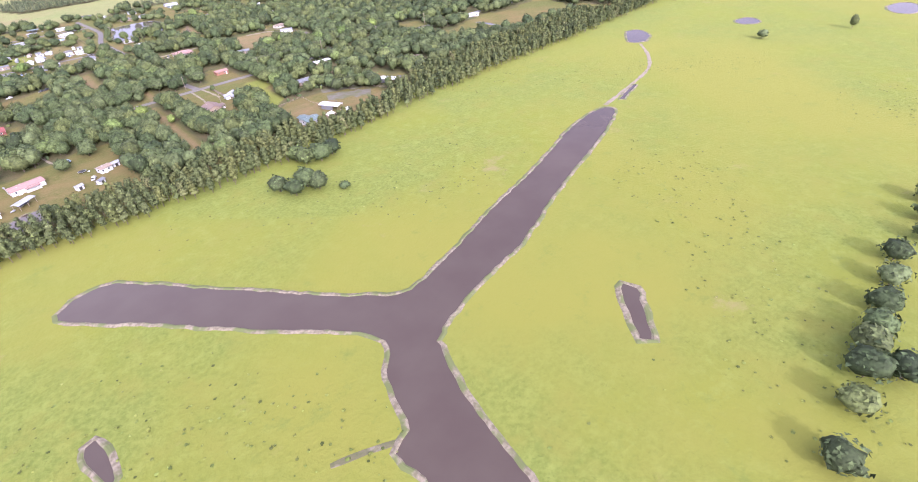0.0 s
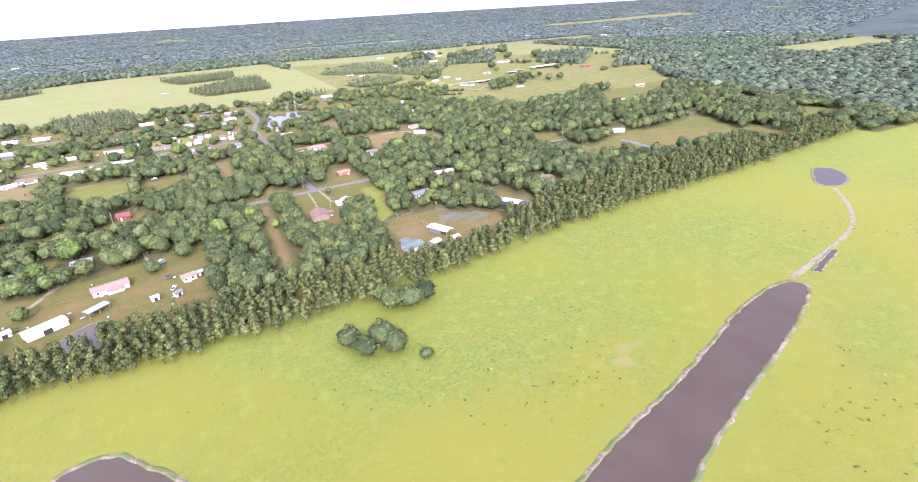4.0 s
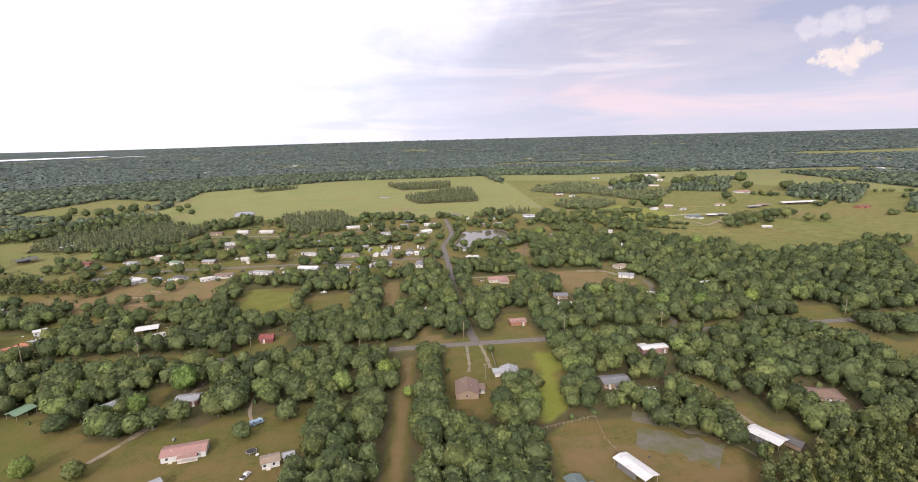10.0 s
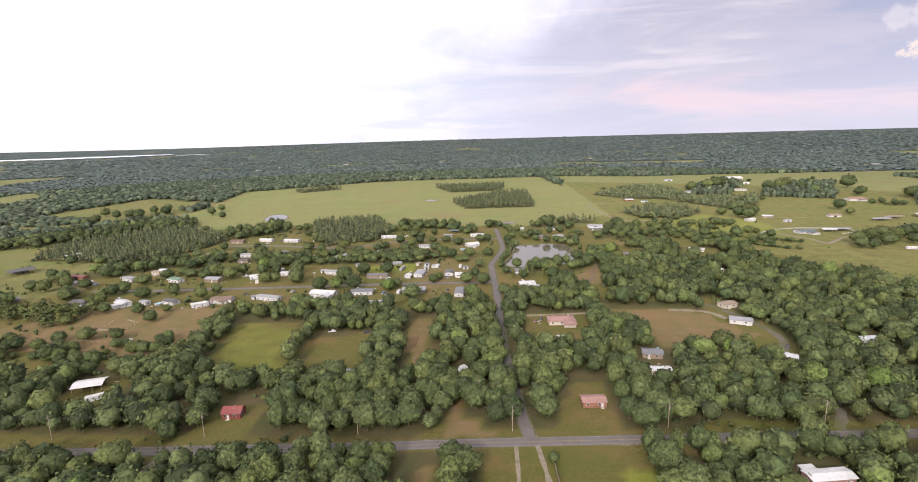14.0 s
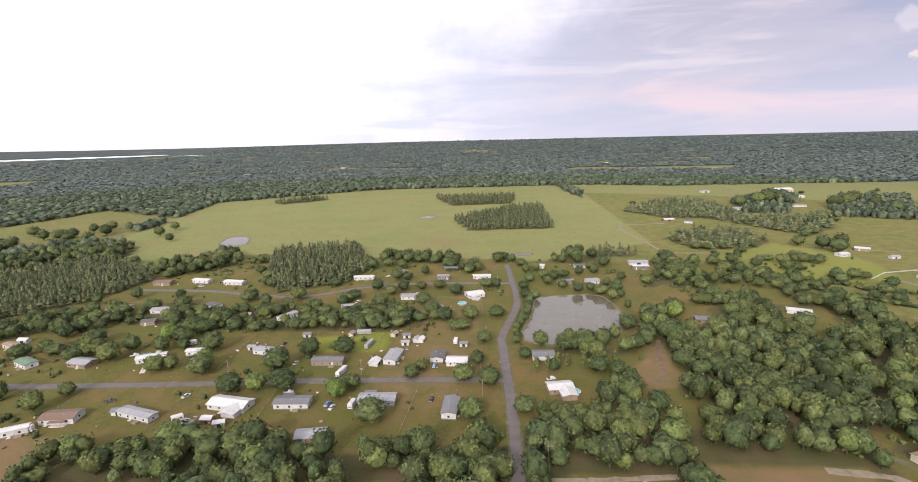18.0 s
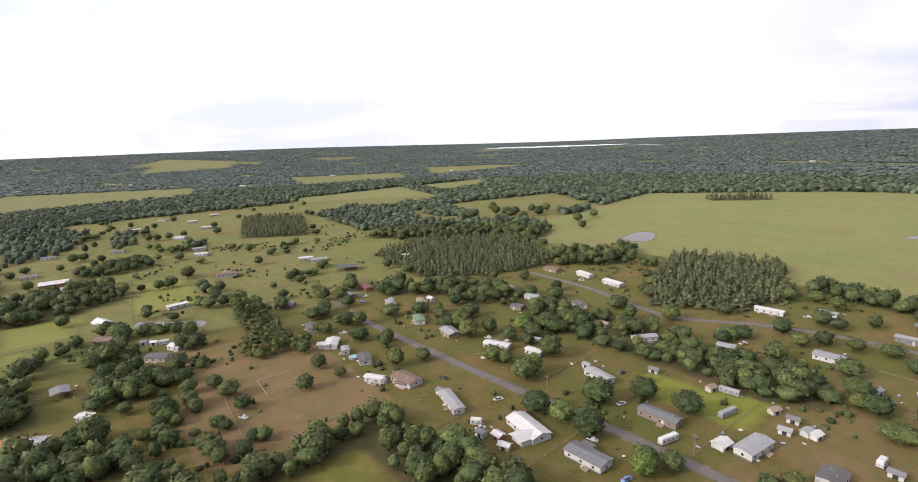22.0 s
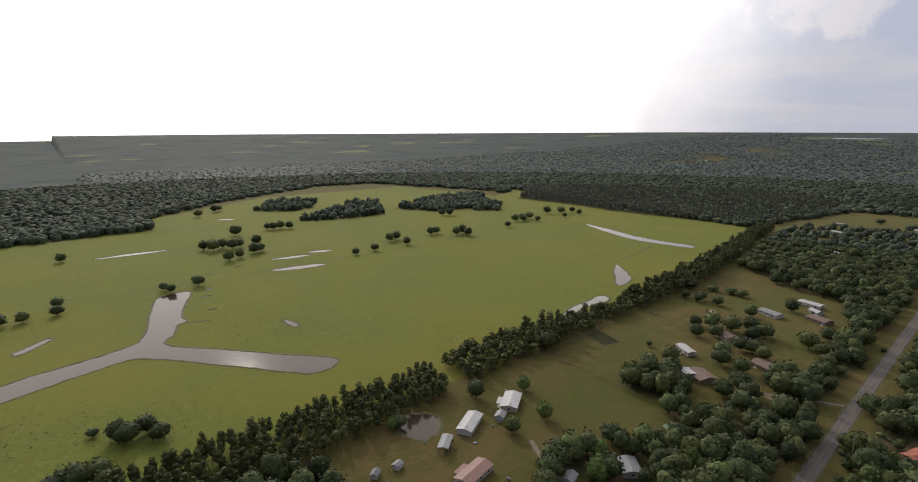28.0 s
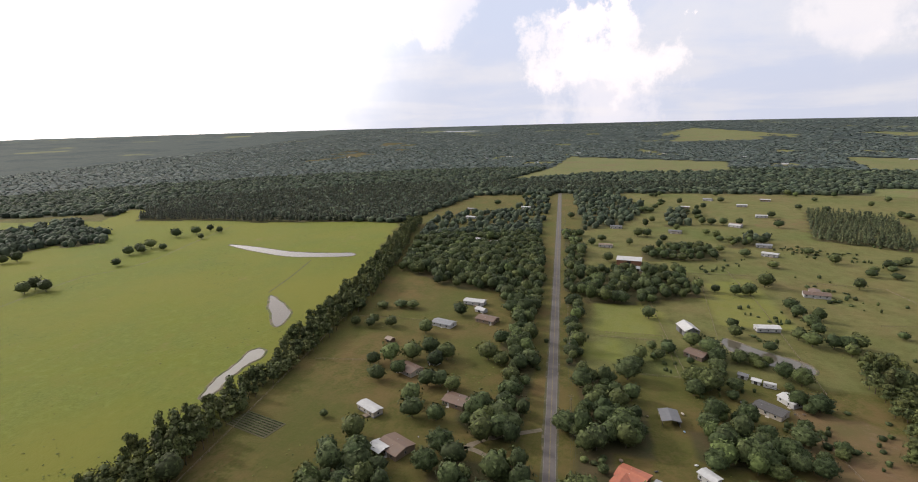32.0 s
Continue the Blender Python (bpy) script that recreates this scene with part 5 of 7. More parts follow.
def window_mesh():
    v, f, mi = [], [], []
    for hx, z0, z1, y, m in ((0.55, 0.0, 1.1, -0.06, 0), (0.47, 0.08, 1.02, -0.085, 1)):
        k = len(v)
        v += [(-hx, y, z0), (hx, y, z0), (hx, y, z1), (-hx, y, z1), (-hx, 0, z0), (hx, 0, z0), (hx, 0, z1), (-hx, 0, z1)]
        for q in ((0, 1, 2, 3), (0, 4, 5, 1), (1, 5, 6, 2), (2, 6, 7, 3), (3, 7, 4, 0)):
            f.append(tuple(k + i for i in q))
            mi.append(m)
    return (mesh_of("window", v, f, [paint("white"), GLASS], mi), mesh_of("frame", v[:8], f[:5], [paint("white")]), mesh_of("pane", v[8:], [tuple(i - 8 for i in q) for q in f[5:]], [GLASS]))


WINDOW, FRAME, PANE = window_mesh()
DOOR = {c: box(0.92, 0.08, 2.03, paint(c)) for c in ("white", "brown", "red", "dark")}


def house(x, y, rot, L, W, roof, wall, label, style="gable", tall=2.6, pitch=0.24, door="white", porch=0.0, wing=None, name="house", category="house", windows=True):
    """A dwelling or barn on its own ground: walls, roof, windows, door, vents, step and porch."""
    b = thing(name, pose(x, y, 0, 0, 0, rot), label, category)
    KEEP_OFF.append((x, y, max(L, W) * 0.5 + 4.5))
    hr = W / 2 * pitch
    part("wall", prism(L, W, tall, hr if style == "gable" else 0.02, paint(wall)), b)
    part("roof", (gable if style == "gable" else hip)(L, W, tall, hr if style == "gable" else hr + 0.6, paint(roof)), b)
    rng = random.Random(int(x * 7 + y * 13))
    if windows:
        for side in (-1, 1):
            count = max(2, int(L / 4.2))
            at_door = rng.randrange(count) if side == -1 else -1
            for k in range(count):
                px_ = -L / 2 + L * (k + 0.5) / count
                turn = pose(px_, side * W / 2, 0.0, 0, 0, 0 if side < 0 else 180)
                if k == at_door:
                    leaf = part("door", DOOR[door], b, turn @ pose(0.7, -0.03, 0.12))
                    part("door_handle", box(0.12, 0.1, 0.05, STEEL), leaf, pose(0.36, -0.07, 0.95))
                    part("door_step", box(1.5, 1.1, 0.14, CONCRETE), b, turn @ pose(0.7, -0.6, 0))
                if -130 < x < 60 and y < 515:
                    part("pane", PANE, part("window", FRAME, b, turn @ pose(-0.5, 0, 1.0)))
                else:
                    part("window", WINDOW, b, turn @ pose(-0.5, 0, 1.0))
        for e in (-1, 1):
            part("window", WINDOW, b, pose(e * L / 2, 0, 1.0, 0, 0, 90 * e))
        for k in range(2):
            part("vent_pipe", tube(0.09, 0.09, 0.6, STEEL, 6), b, pose(rng.uniform(-0.3, 0.3) * L, W * 0.2 * (1 - 2 * k), tall + hr * 0.55))
    else:
        part("barn_door", box(min(3.4, W * 0.5), 0.1, tall * 0.85, DARK), b, pose(0, -W / 2 - 0.02, 0.02))
    if porch:
        part("porch_roof", box(L * 0.45, porch, 0.12, paint(roof)), b, pose(L * 0.1, -W / 2 - porch / 2 - 0.5, tall - 0.35))
        part("porch_floor", box(L * 0.45, porch, 0.16, CONCRETE), b, pose(L * 0.1, -W / 2 - porch / 2, 0))
        for s in (-1, 1):
            part("porch_post", box(0.12, 0.12, tall - 0.5, paint("white")), b, pose(L * 0.1 + s * L * 0.2, -W / 2 - porch + 0.0, 0.16))
    if wing:
        wl_, ww_, wx_, side = wing
        part("wing_wall", prism(ww_, wl_, tall, wl_ / 2 * pitch, paint(wall)), b, pose(wx_, side * (W / 2 + ww_ / 2 - 0.4), 0, 0, 0, 90))
        part("wing_roof", (gable if style == "gable" else hip)(max(ww_, wl_ + 0.4) + 2, wl_, tall - 0.03, wl_ / 2 * pitch + (0 if style == "gable" else 0.5), paint(roof)), b, pose(wx_, side * (W / 2 + ww_ / 2 - 1.4), 0, 0, 0, 90))
    return b


def mobile(x, y, rot, L=17.0, W=5.2, roof="pale", wall="white", label="", addition="", **more):
    """A mobile home with skirting, deck and perhaps a lean-to."""
    b = house(x, y, rot, L, W, roof, wall, label or f"{roof} roofed mobile home with {wall} siding", pitch=0.2, tall=3.0, name="mobile_home", category="mobile home", **more)
    part("skirting", box(L + 0.06, W + 0.06, 0.6, paint("grey")), b)
    part("deck", box(3.0, 2.2, 0.6, WOOD), b, pose(L * 0.15, -W / 2 - 1.15, 0))
    if addition:
        part("carport_roof", box(L * 0.35, 3.6, 0.1, paint(addition)), b, pose(-L * 0.25, W / 2 + 1.9, 2.5))
        for s in (-1, 1):
            part("carport_post", box(0.1, 0.1, 2.5, paint("white")), b, pose(-L * 0.25 + s * L * 0.15, W / 2 + 3.5, 0))
    return b


def shed(x, y, rot, L=4.0, W=3.0, roof="pale", wall="white", label="", tall=2.1):
    if not label and (int(x) + int(y)) % 3 == 0:
        roof, wall = (("tan", "cream"), ("grey", "white"), ("dark", "tan"))[int(abs(x)) % 3]
    return house(x, y, rot, L, W, roof, wall, label or f"small {wall} shed with a {roof} roof", tall=tall, pitch=0.45, name="shed", category="shed", windows=False)


def shelter(x, y, rot, L, W, roof="white", label="", tall=3.0):
    """An open pole barn."""
    b = thing("pole_barn", pose(x, y, 0, 0, 0, rot), label or f"open pole barn with a {roof} metal roof", "barn")
    KEEP_OFF.append((x, y, max(L, W) * 0.5 + 3))
    part("roof", gable(L, W, tall, W * 0.1, paint(roof), 0.3, 0.1), b)
    count = max(2, int(L / 4) + 1)
    for k in range(count):
        for s in (-1, 1):
            part("post", box(0.18, 0.18, tall, WOOD), b, pose(-L / 2 + 0.3 + (L - 0.6) * k / (count - 1), s * (W / 2 - 0.2), 0))
    part("back_wall", box(L * 0.6, 0.12, tall - 0.2, paint("grey")), b, pose(L * 0.1, W / 2 - 0.3, 0))
    return b


WHEEL = None


def wheel_mesh():
    v, f, mi = [], [], []
    a = np.arange(10) * 2 * np.pi / 10
    for r, yy in ((0.33, -0.11), (0.33, 0.11), (0.2, 0.11)):
        v += [(r * math.cos(t), yy, r * math.sin(t) + 0.33) for t in a]
    for ring in (0, 1):
        for k in range(10):
            f.append((ring * 10 + k, ring * 10 + (k + 1) % 10, ring * 10 + 10 + (k + 1) % 10, ring * 10 + 10 + k))
            mi.append(0)
    f += [tuple(range(20, 30)), tuple(range(9, -1, -1))]
    mi += [1, 0]
    return mesh_of("wheel", v, f, [RUBBER, STEEL], mi)


WHEEL = wheel_mesh()


def car(x, y, rot, colour="white", kind="car"):
    c = thing("pickup_truck" if kind == "pickup" else "car", pose(x, y, 0, 0, 0, rot), f"parked {colour} {'pickup truck' if kind == 'pickup' else 'car'} on the grass", "truck" if kind == "pickup" else "car")
    part("body", box(4.5, 1.8, 0.62, paint(colour), 0.06, 0.32), c)
    if kind == "pickup":
        part("cab", box(1.7, 1.66, 0.72, paint(colour), 0.2, 0.92), c, pose(0.4, 0, 0))
        part("bed", box(1.7, 1.5, 0.08, DARK, 0.0, 0.93), c, pose(-1.25, 0, 0))
        part("windscreen", box(0.06, 1.4, 0.5, GLASS, 0.0, 1.0), c, pose(1.2, 0, 0, 0, -25, 0))
    else:
        part("cab", box(2.5, 1.66, 0.58, GLASS, 0.28, 0.92), c, pose(-0.15, 0, 0))
        part("cab_roof", box(1.75, 1.08, 0.07, paint(colour), 0.02, 1.47), c, pose(-0.15, 0, 0))
    for sx in (-1, 1):
        for sy in (-1, 1):
            part("wheel", WHEEL, c, pose(sx * 1.4, sy * 0.84, 0, 0, 0, 0 if sy > 0 else 180))
        part("bumper", box(0.16, 1.7, 0.2, STEEL, 0.0, 0.36), c, pose(sx * 2.25, 0, 0))
    return c


def trailer(x, y, rot, L=8.0, colour="white", name="travel_trailer", label="", tall=2.5):
    c = thing(name, pose(x, y, 0, 0, 0, rot), label or f"parked {colour} travel trailer", "trailer")
    part("body", box(L, 2.4, tall, paint(colour), 0.08, 0.5), c)
    part("stripe", box(L + 0.03, 2.44, 0.2, paint("grey"), 0.0, 1.1), c)
    count = max(2, int(L / 2.2))
    for k in range(count):
        for s in (-1, 1):
            part("window", WINDOW, c, pose(-L / 2 + L * (k + 0.5) / count, s * 1.13, 1.5, 0, 0, 0 if s < 0 else 180) @ Matrix.Diagonal((0.8, 1, 0.6, 1)))
    for s in (-1, 1):
        part("wheel", WHEEL, c, pose(-L * 0.12, s * 1.0, 0, 0, 0, 0 if s > 0 else 180))
        part("wheel", WHEEL, c, pose(-L * 0.24, s * 1.0, 0, 0, 0, 0 if s > 0 else 180))
    part("hitch", box(1.2, 0.2, 0.14, STEEL, 0.0, 0.5), c, pose(L / 2 + 0.6, 0, 0))
    return c


def ring_mesh(r, h, mat, thick=0.12, sides=20):
    v, f = [], []
    for k in range(sides):
        t = 2 * math.pi * k / sides
        for rr, z in ((r, 0), (r, h), (r - thick, h), (r - thick, 0)):
            v.append((rr * math.cos(t), rr * math.sin(t), z))
    for k in range(sides):
        j = (k + 1) % sides
        f += [(4 * k + a, 4 * j + a, 4 * j + (a + 1) % 4, 4 * k + (a + 1) % 4) for a in range(4)]
    return mesh_of("ring", v, f, [mat])


def pool(x, y, r=2.6, label="round above-ground pool with clear blue water"):
    p = thing("swimming_pool", pose(x, y, 0), label, "pool")
    part("side", ring_mesh(r, 1.2, paint("pale")), p)
    part("rim", ring_mesh(r + 0.1, 0.08, paint("white"), 0.3), p, pose(0, 0, 1.2))
    part("water", tube(r - 0.14, r - 0.14, 1.05, POOL_WATER, 20), p)
    return p


def trampoline(x, y):
    t = thing("trampoline", pose(x, y, 0), "round black trampoline on steel legs in a yard", "trampoline")
    part("frame", ring_mesh(2.1, 0.08, STEEL), t, pose(0, 0, 0.85))
    part("mat", tube(1.7, 1.7, 0.03, DARK, 20), t, pose(0, 0, 0.86))
    part("pad", ring_mesh(2.05, 0.05, paint("dark"), 0.35), t, pose(0, 0, 0.92))
    for k in range(4):
        part("leg", box(0.07, 0.07, 0.86, STEEL), t, pose(2.0 * math.cos(k * 1.57), 2.0 * math.sin(k * 1.57), 0))
    return t


def fence(points, label="wire fence on grey wooden posts", gap=4.0, rails=(0.55, 1.1), tall=1.25, mat=None, board=0.05):
    """Posts and rails along a line."""
    f = thing("fence", pose(points[0][0], points[0][1], 0), label, "fence")
    base = Vector(points[0])
    for a, b in zip(points, points[1:]):
        a, b = Vector(a) - base, Vector(b) - base
        n = max(1, round((b - a).length / gap))
        turn = math.degrees(math.atan2(b.y - a.y, b.x - a.x))
        for k in range(n):
            q = a.lerp(b, k / n)
            part("post", box(0.14, 0.14, tall, mat or WOOD), f, pose(q.x, q.y, 0))
        m = (a + b) / 2
        for z in rails:
            part("rail", box((b - a).length, board, board * 2, mat or WOOD), f, pose(m.x, m.y, z, 0, 0, turn))
    return f


def privacy(points, label="solid dark wooden privacy fence", tall=1.8):
    f = thing("fence", pose(points[0][0], points[0][1], 0), label, "fence")
    base = Vector(points[0])
    for a, b in zip(points, points[1:]):
        a, b = Vector(a) - base, Vector(b) - base
        n = max(1, round((b - a).length / 2.4))
        turn = math.degrees(math.atan2(b.y - a.y, b.x - a.x))
        for k in range(n):
            q = a.lerp(b, (k + 0.5) / n)
            part("panel", box((b - a).length / n - 0.02, 0.06, tall, WOOD), f, pose(q.x, q.y, 0.04, 0, 0, turn))
    return f


def pole(x, y, rot=0, tall=11.0):
    p = thing("utility_pole", pose(x, y, 0, 0, 0, rot), "tall wooden utility pole beside the road", "utility pole", "poles along the road")
    part("shaft", tube(0.17, 0.11, tall, WOOD, 8), p)
    part("crossarm", box(0.12, 2.2, 0.14, WOOD), p, pose(0.0, 0, tall - 0.9))
    for s in (-1, 0, 1):
        part("insulator", tube(0.06, 0.04, 0.22, paint("pale"), 6), p, pose(0, s * 0.9, tall - 0.76))
    part("transformer", tube(0.24, 0.24, 0.8, paint("grey"), 8), p, pose(0.3, 0, tall - 2.4))
    return p


R = 3.3
# South of the road.
house(-104, 153, 14, 16, 7.5, "pink", "white", "white house with a faded red metal roof in a grass yard", porch=2.2)
house(-68, 144, 20, 6.5, 5, "tan", "white", "small weathered outbuilding with a tan roof")
shed(-62, 147, 20, 4, 3, "pale")
trampoline(-78, 152)
car(-75, 137, 70, "white", "pickup")
shed(-73, 128, 40, 3.6, 2.6, "grey")
house(45, 116, 12, 10.5, 8.5, "teal", "white", "white house with a teal gabled metal roof", wing=(6, 4, 0, 1))
pool(49, 107, 3.0, "round above-ground pool with green water beside a house")
shed(57, 113, 30, 6.0, 4.6, "cream", "tan", "tan shed with a creamy metal roof", tall=2.6)
shed(62, 110, 30, 3.0, 2.4, "dark", "brown", "small brown lean-to beside a shed")
shelter(67, 128, 116, 15, 6.5, "white", "long open stable with a bright white metal roof")
shed(70, 114, 12, 4.6, 3.6, "white")
shelter(125, 143, 120, 13, 7, "white", "white-roofed stable beside gravel")
shed(134, 139, 120, 6, 4.5, "pale", "grey")
house(171, 173, -12, 13, 9, "brown", "tan", "tan house with brown roof among trees", style="hip")
car(158, 172, 20, "black")
house(82, 195, 5, 13, 8, "grey", "tan", "low grey-roofed house under oaks", porch=2.0)
shed(94, 184, 5, 7, 4.5, "white")
mobile(116, 230, 8, 15, 5.5, "white", "pink", "white-roofed mobile home with pinkish walls", "white")
house(10, 193, 88, 13.5, 10.5, "brown", "tan", "tan house with a broad brown shingle roof", pitch=0.4, porch=3.2)
house(33, 208, 92, 11, 8.5, "pale", "white", "white house with a pale grey metal roof", pitch=0.35, wing=(5, 4, 2, 1))
house(-122, 195, 6, 10, 7, "pale", "rust", "pale-roofed house with rust red walls")
trailer(-83, 173, 35, 5.5, "sky", "boat_trailer", "blue-covered boat parked beside an oak", tall=1.5)
house(-108, 268, R, 8, 6, "red", "red", "red-roofed red house beside a lawn", pitch=0.6)
house(48, 280, R, 10, 6.5, "pink", "rust", "low house with a faded pink roof")
house(47, 379, R, 16, 9, "pink", "cream", "cream house with a dusty pink hipped roof", style="hip", wing=(7, 5, 4, -1))
trailer(45, 351, R, 9, "white", label="long white motorhome parked on a lawn", name="motorhome")
car(31, 381, 80, "red")
car(35, 384, 80, "black")
house(155, 378, -20, 12, 7, "pale", "white", "pale-roofed house beside a sandy lane")
shelter(151, 326, -28, 15, 6, "white", "long white-roofed shed beside a sandy lane")
mobile(207, 347, 8, 13, 4.5, "white", "white")
car(163, 341, 60, "black")
car(157, 331, 20, "silver")
house(88, 330, -10, 10, 7, "grey", "tan", "grey-roofed tan house under dark oaks")
mobile(84, 309, 0, 13, 4.6, "white", "cream")
shed(-11, 309, 80, 7, 3.4, "white", "white", "narrow white shed between oaks")
shed(-68, 307, R, 5, 4)
car(-63, 304, 30, "white")
shelter(-192, 291, 20, 13, 9, "white", "barn with a broad white metal roof")
trailer(-180, 280, 35, 9, "white", label="white flatbed trailer beside trees")
shed(-168, 273, 10, 6, 4, "white")
car(-94, 364, 10, "silver", "pickup")
car(-72, 362, 30, "black")
car(-68, 364, 30, "black")
mobile(312, 255, -15, 14, 4.5, "white", "white")
house(160, 408, 20, 10, 7, "tan", "cream", "tan-roofed house at a sandy turn")
house(201, 570, -22, 14, 6, "white", "white", "long white-roofed shed in a field", windows=False, name="barn", category="barn")
house(134, 553, -8, 12, 7, "grey", "tan", "dark-roofed house hidden among oaks")
house(188, 493, 10, 9, 6, "white", "white", "small white house among dark oaks")
# South street, south side.
house(-195, 424, 8, 15, 8.5, "brown", "white", "white house with a brown roof", porch=2.4)
mobile(-161, 427, -16, 19, 5.2, "pale", "white", "long white mobile home with a grey roof")
shed(-172, 430, 8, 6, 3.6, "white")
house(-123, 438, -10, 19, 9, "white", "white", "large white house with a bright white metal roof", pitch=0.3, wing=(7, 5, 5, -1))
shed(-127, 425, 0, 4.5, 3.6, "white", "rust", "small rust red shed with a white roof")
shed(-133, 421, 10, 4, 3.2, "pale")
shed(-120, 422, 20, 4.4, 3, "white", "cream")
pool(-133, 411, 2.2)
car(-130, 428, 20, "red")
car(-137, 424, 70, "silver")
car(-133, 447, -20, "red")
trailer(-141, 425, 40, 5, "white")
mobile(-94, 440, R, 16, 7.5, "grey", "white", "grey-roofed white mobile home", "grey")
mobile(-55, 444, R, 17, 7.5, "pale", "pale", "pale grey mobile home under an oak", "grey")
mobile(-20, 438, 88, 15, 6.5, "grey", "white", "grey-roofed mobile home set end-on to the street")
house(-76, 414, 10, 12, 7, "pale", "tan", "pale-roofed workshop at the edge of the wood")
car(-100, 447, 10, "yellow")
car(-78, 441, 80, "blue")
car(-75, 438, 80, "silver")
trailer(-66, 440, 85, 6, "white")
house(31, 459, 10, 12, 8, "white", "tan", "white-roofed house near the lane", wing=(7, 7, 2, -1))
pool(38, 456, 2.6)
mobile(26, 495, R, 12, 8, "grey", "white", "grey-roofed house above the pond")
mobile(-206, 412, 30, 10, 4, "white", "white")
# South street, north side.
mobile(-195, 486, 24, 15, 6, "white", "white", "white mobile home with a blue awning", "teal")
trailer(-187, 508, 20, 10, "white")
mobile(-174, 495, 10, 10, 4.5, "white", "white")
mobile(-132, 497, -10, 15, 6, "pale", "white", "pale-roofed mobile home beside a large oak")
mobile(-92, 485, R, 17, 6, "grey", "tan", "grey-roofed tan mobile home")
trailer(-81, 473, 78, 9, "white", "school_bus", "white and orange bus parked beside the street")
mobile(-57, 491, 84, 15, 7, "pale", "white", "white mobile home with a ribbed grey roof")
shed(-66, 485, 84, 6, 5, "white")
mobile(-32, 492, 88, 10, 7, "dark", "white", "dark-roofed white mobile home with a drive")
house(-21, 487, 0, 11, 7.5, "white", "white", "white flat-fronted house beside oaks")
car(-33, 483, 88, "blue")
for x_, y_, r_ in ((-144, 503, 0), (-118, 523, 10), (-90, 525, 80), (-63, 525, 70), (-55, 523, 10), (-54, 512, 10), (-48, 517, 80), (-45, 517, 80), (-19, 511, 0), (-34, 565, 0), (-40, 575, 80)):
    shed(x_, y_, r_, 4.4, 3.2, "white" if x_ % 2 else "pale")
trailer(-83, 528, 5, 9, "pale", "boat_trailer", "long pale trailer behind sheds")
trailer(-75, 509, 80, 10, "pale", label="long grey box trailer on a lawn")
trailer(-24, 515, 88, 5, "white", "boat", "white boat on a trailer")
# Middle rows.
house(-17, 606, 24, 13, 10, "white", "white", "white house with a bright roof by the lane", wing=(6, 5, -2, -1))
pool(-25, 586, 3.4)
house(-66, 600, R, 13, 7.5, "pale", "white", "pale-roofed house on a lawn")
house(-107, 576, 10, 9, 6, "pale", "white", "small white house behind trees")
mobile(-115, 652, R, 17, 4.6, "white", "white")
mobile(-88, 671, 0, 10, 4.6, "pale", "white")
shelter(-42, 681, R, 12, 7, "teal", "blue-grey roofed pole barn")
mobile(-13, 655, R, 15, 4.8, "white", "white")
mobile(-46, 654, 0, 10, 5, "pale", "grey")
house(38, 691, 0, 10, 6, "white", "white", "white house at the lane's end")
house(75, 691, 0, 10, 6, "teal", "white", "white house with a teal roof")
house(55, 639, 20, 10, 7, "grey", "tan", "grey-roofed house above the pond")
house(78, 642, 12, 10, 8, "pale", "white", "pale-roofed house above the pond")
house(130, 703, 0, 17, 9, "pale", "white", "long white workshop with a pale roof", windows=False, name="barn", category="barn")
mobile(128, 686, 0, 14, 5, "white", "teal")
mobile(-278, 570, 4, 18, 7, "tan", "white", "tan-roofed white ranch home")
mobile(-241, 566, R, 16, 7, "pale", "white", "white ranch home inside a fence", "grey")
house(-288, 637, 0, 15, 8, "brown", "tan", "brown-roofed house at the street's end")
mobile(-256, 642, -12, 16, 6, "white", "white")
mobile(-224, 637, -10, 18, 6.5, "white", "white", "long white mobile home before dark trees")
house(-209, 577, -30, 11, 7, "dark", "white", "white house with a dark roof")
house(-236, 543, 10, 9, 6, "dark", "tan", "small tan house with a dark roof")
mobile(-144, 555, 60, 14, 5, "pale", "white")
shed(-174, 558, 0, 6, 5, "grey", "tan")
trailer(-198, 640, 80, 7, "white")
mobile(-263, 477, -25, 13, 6.5, "green", "white", "green-roofed white mobile home")
house(-231, 479, -10, 13, 8, "pale", "tan", "tan house with a pale roof")
mobile(-250, 417, -20, 7, 4, "pale", "white")
house(-266, 416, -34, 12, 7.5, "white", "white", "white-roofed house with outbuildings", wing=(5, 4, 2, -1))
house(-232, 420, -20, 11, 6.5, "dark", "white", "white house with a dark roof and a pool")
pool(-240, 417, 2.4)
trailer(-203, 414, 14, 6, "white")
trailer(-330, 400, 10, 9, "white", label="white travel trailer in a dry paddock")
house(-301, 418, -15, 12, 7.5, "dark", "white", "white house with a dark roof")
house(-350, 468, 10, 12, 8, "pale", "tan", "pale-roofed house behind oaks")
house(-360, 489, -10, 16, 6, "red", "rust", "long red-roofed shed in a yard", windows=False, name="barn", category="barn")
mobile(-307, 481, -20, 12, 6, "pale", "white")
mobile(-294, 500, -20, 12, 5, "tan", "cream")
shed(-296, 510, 0, 6, 4, "white")
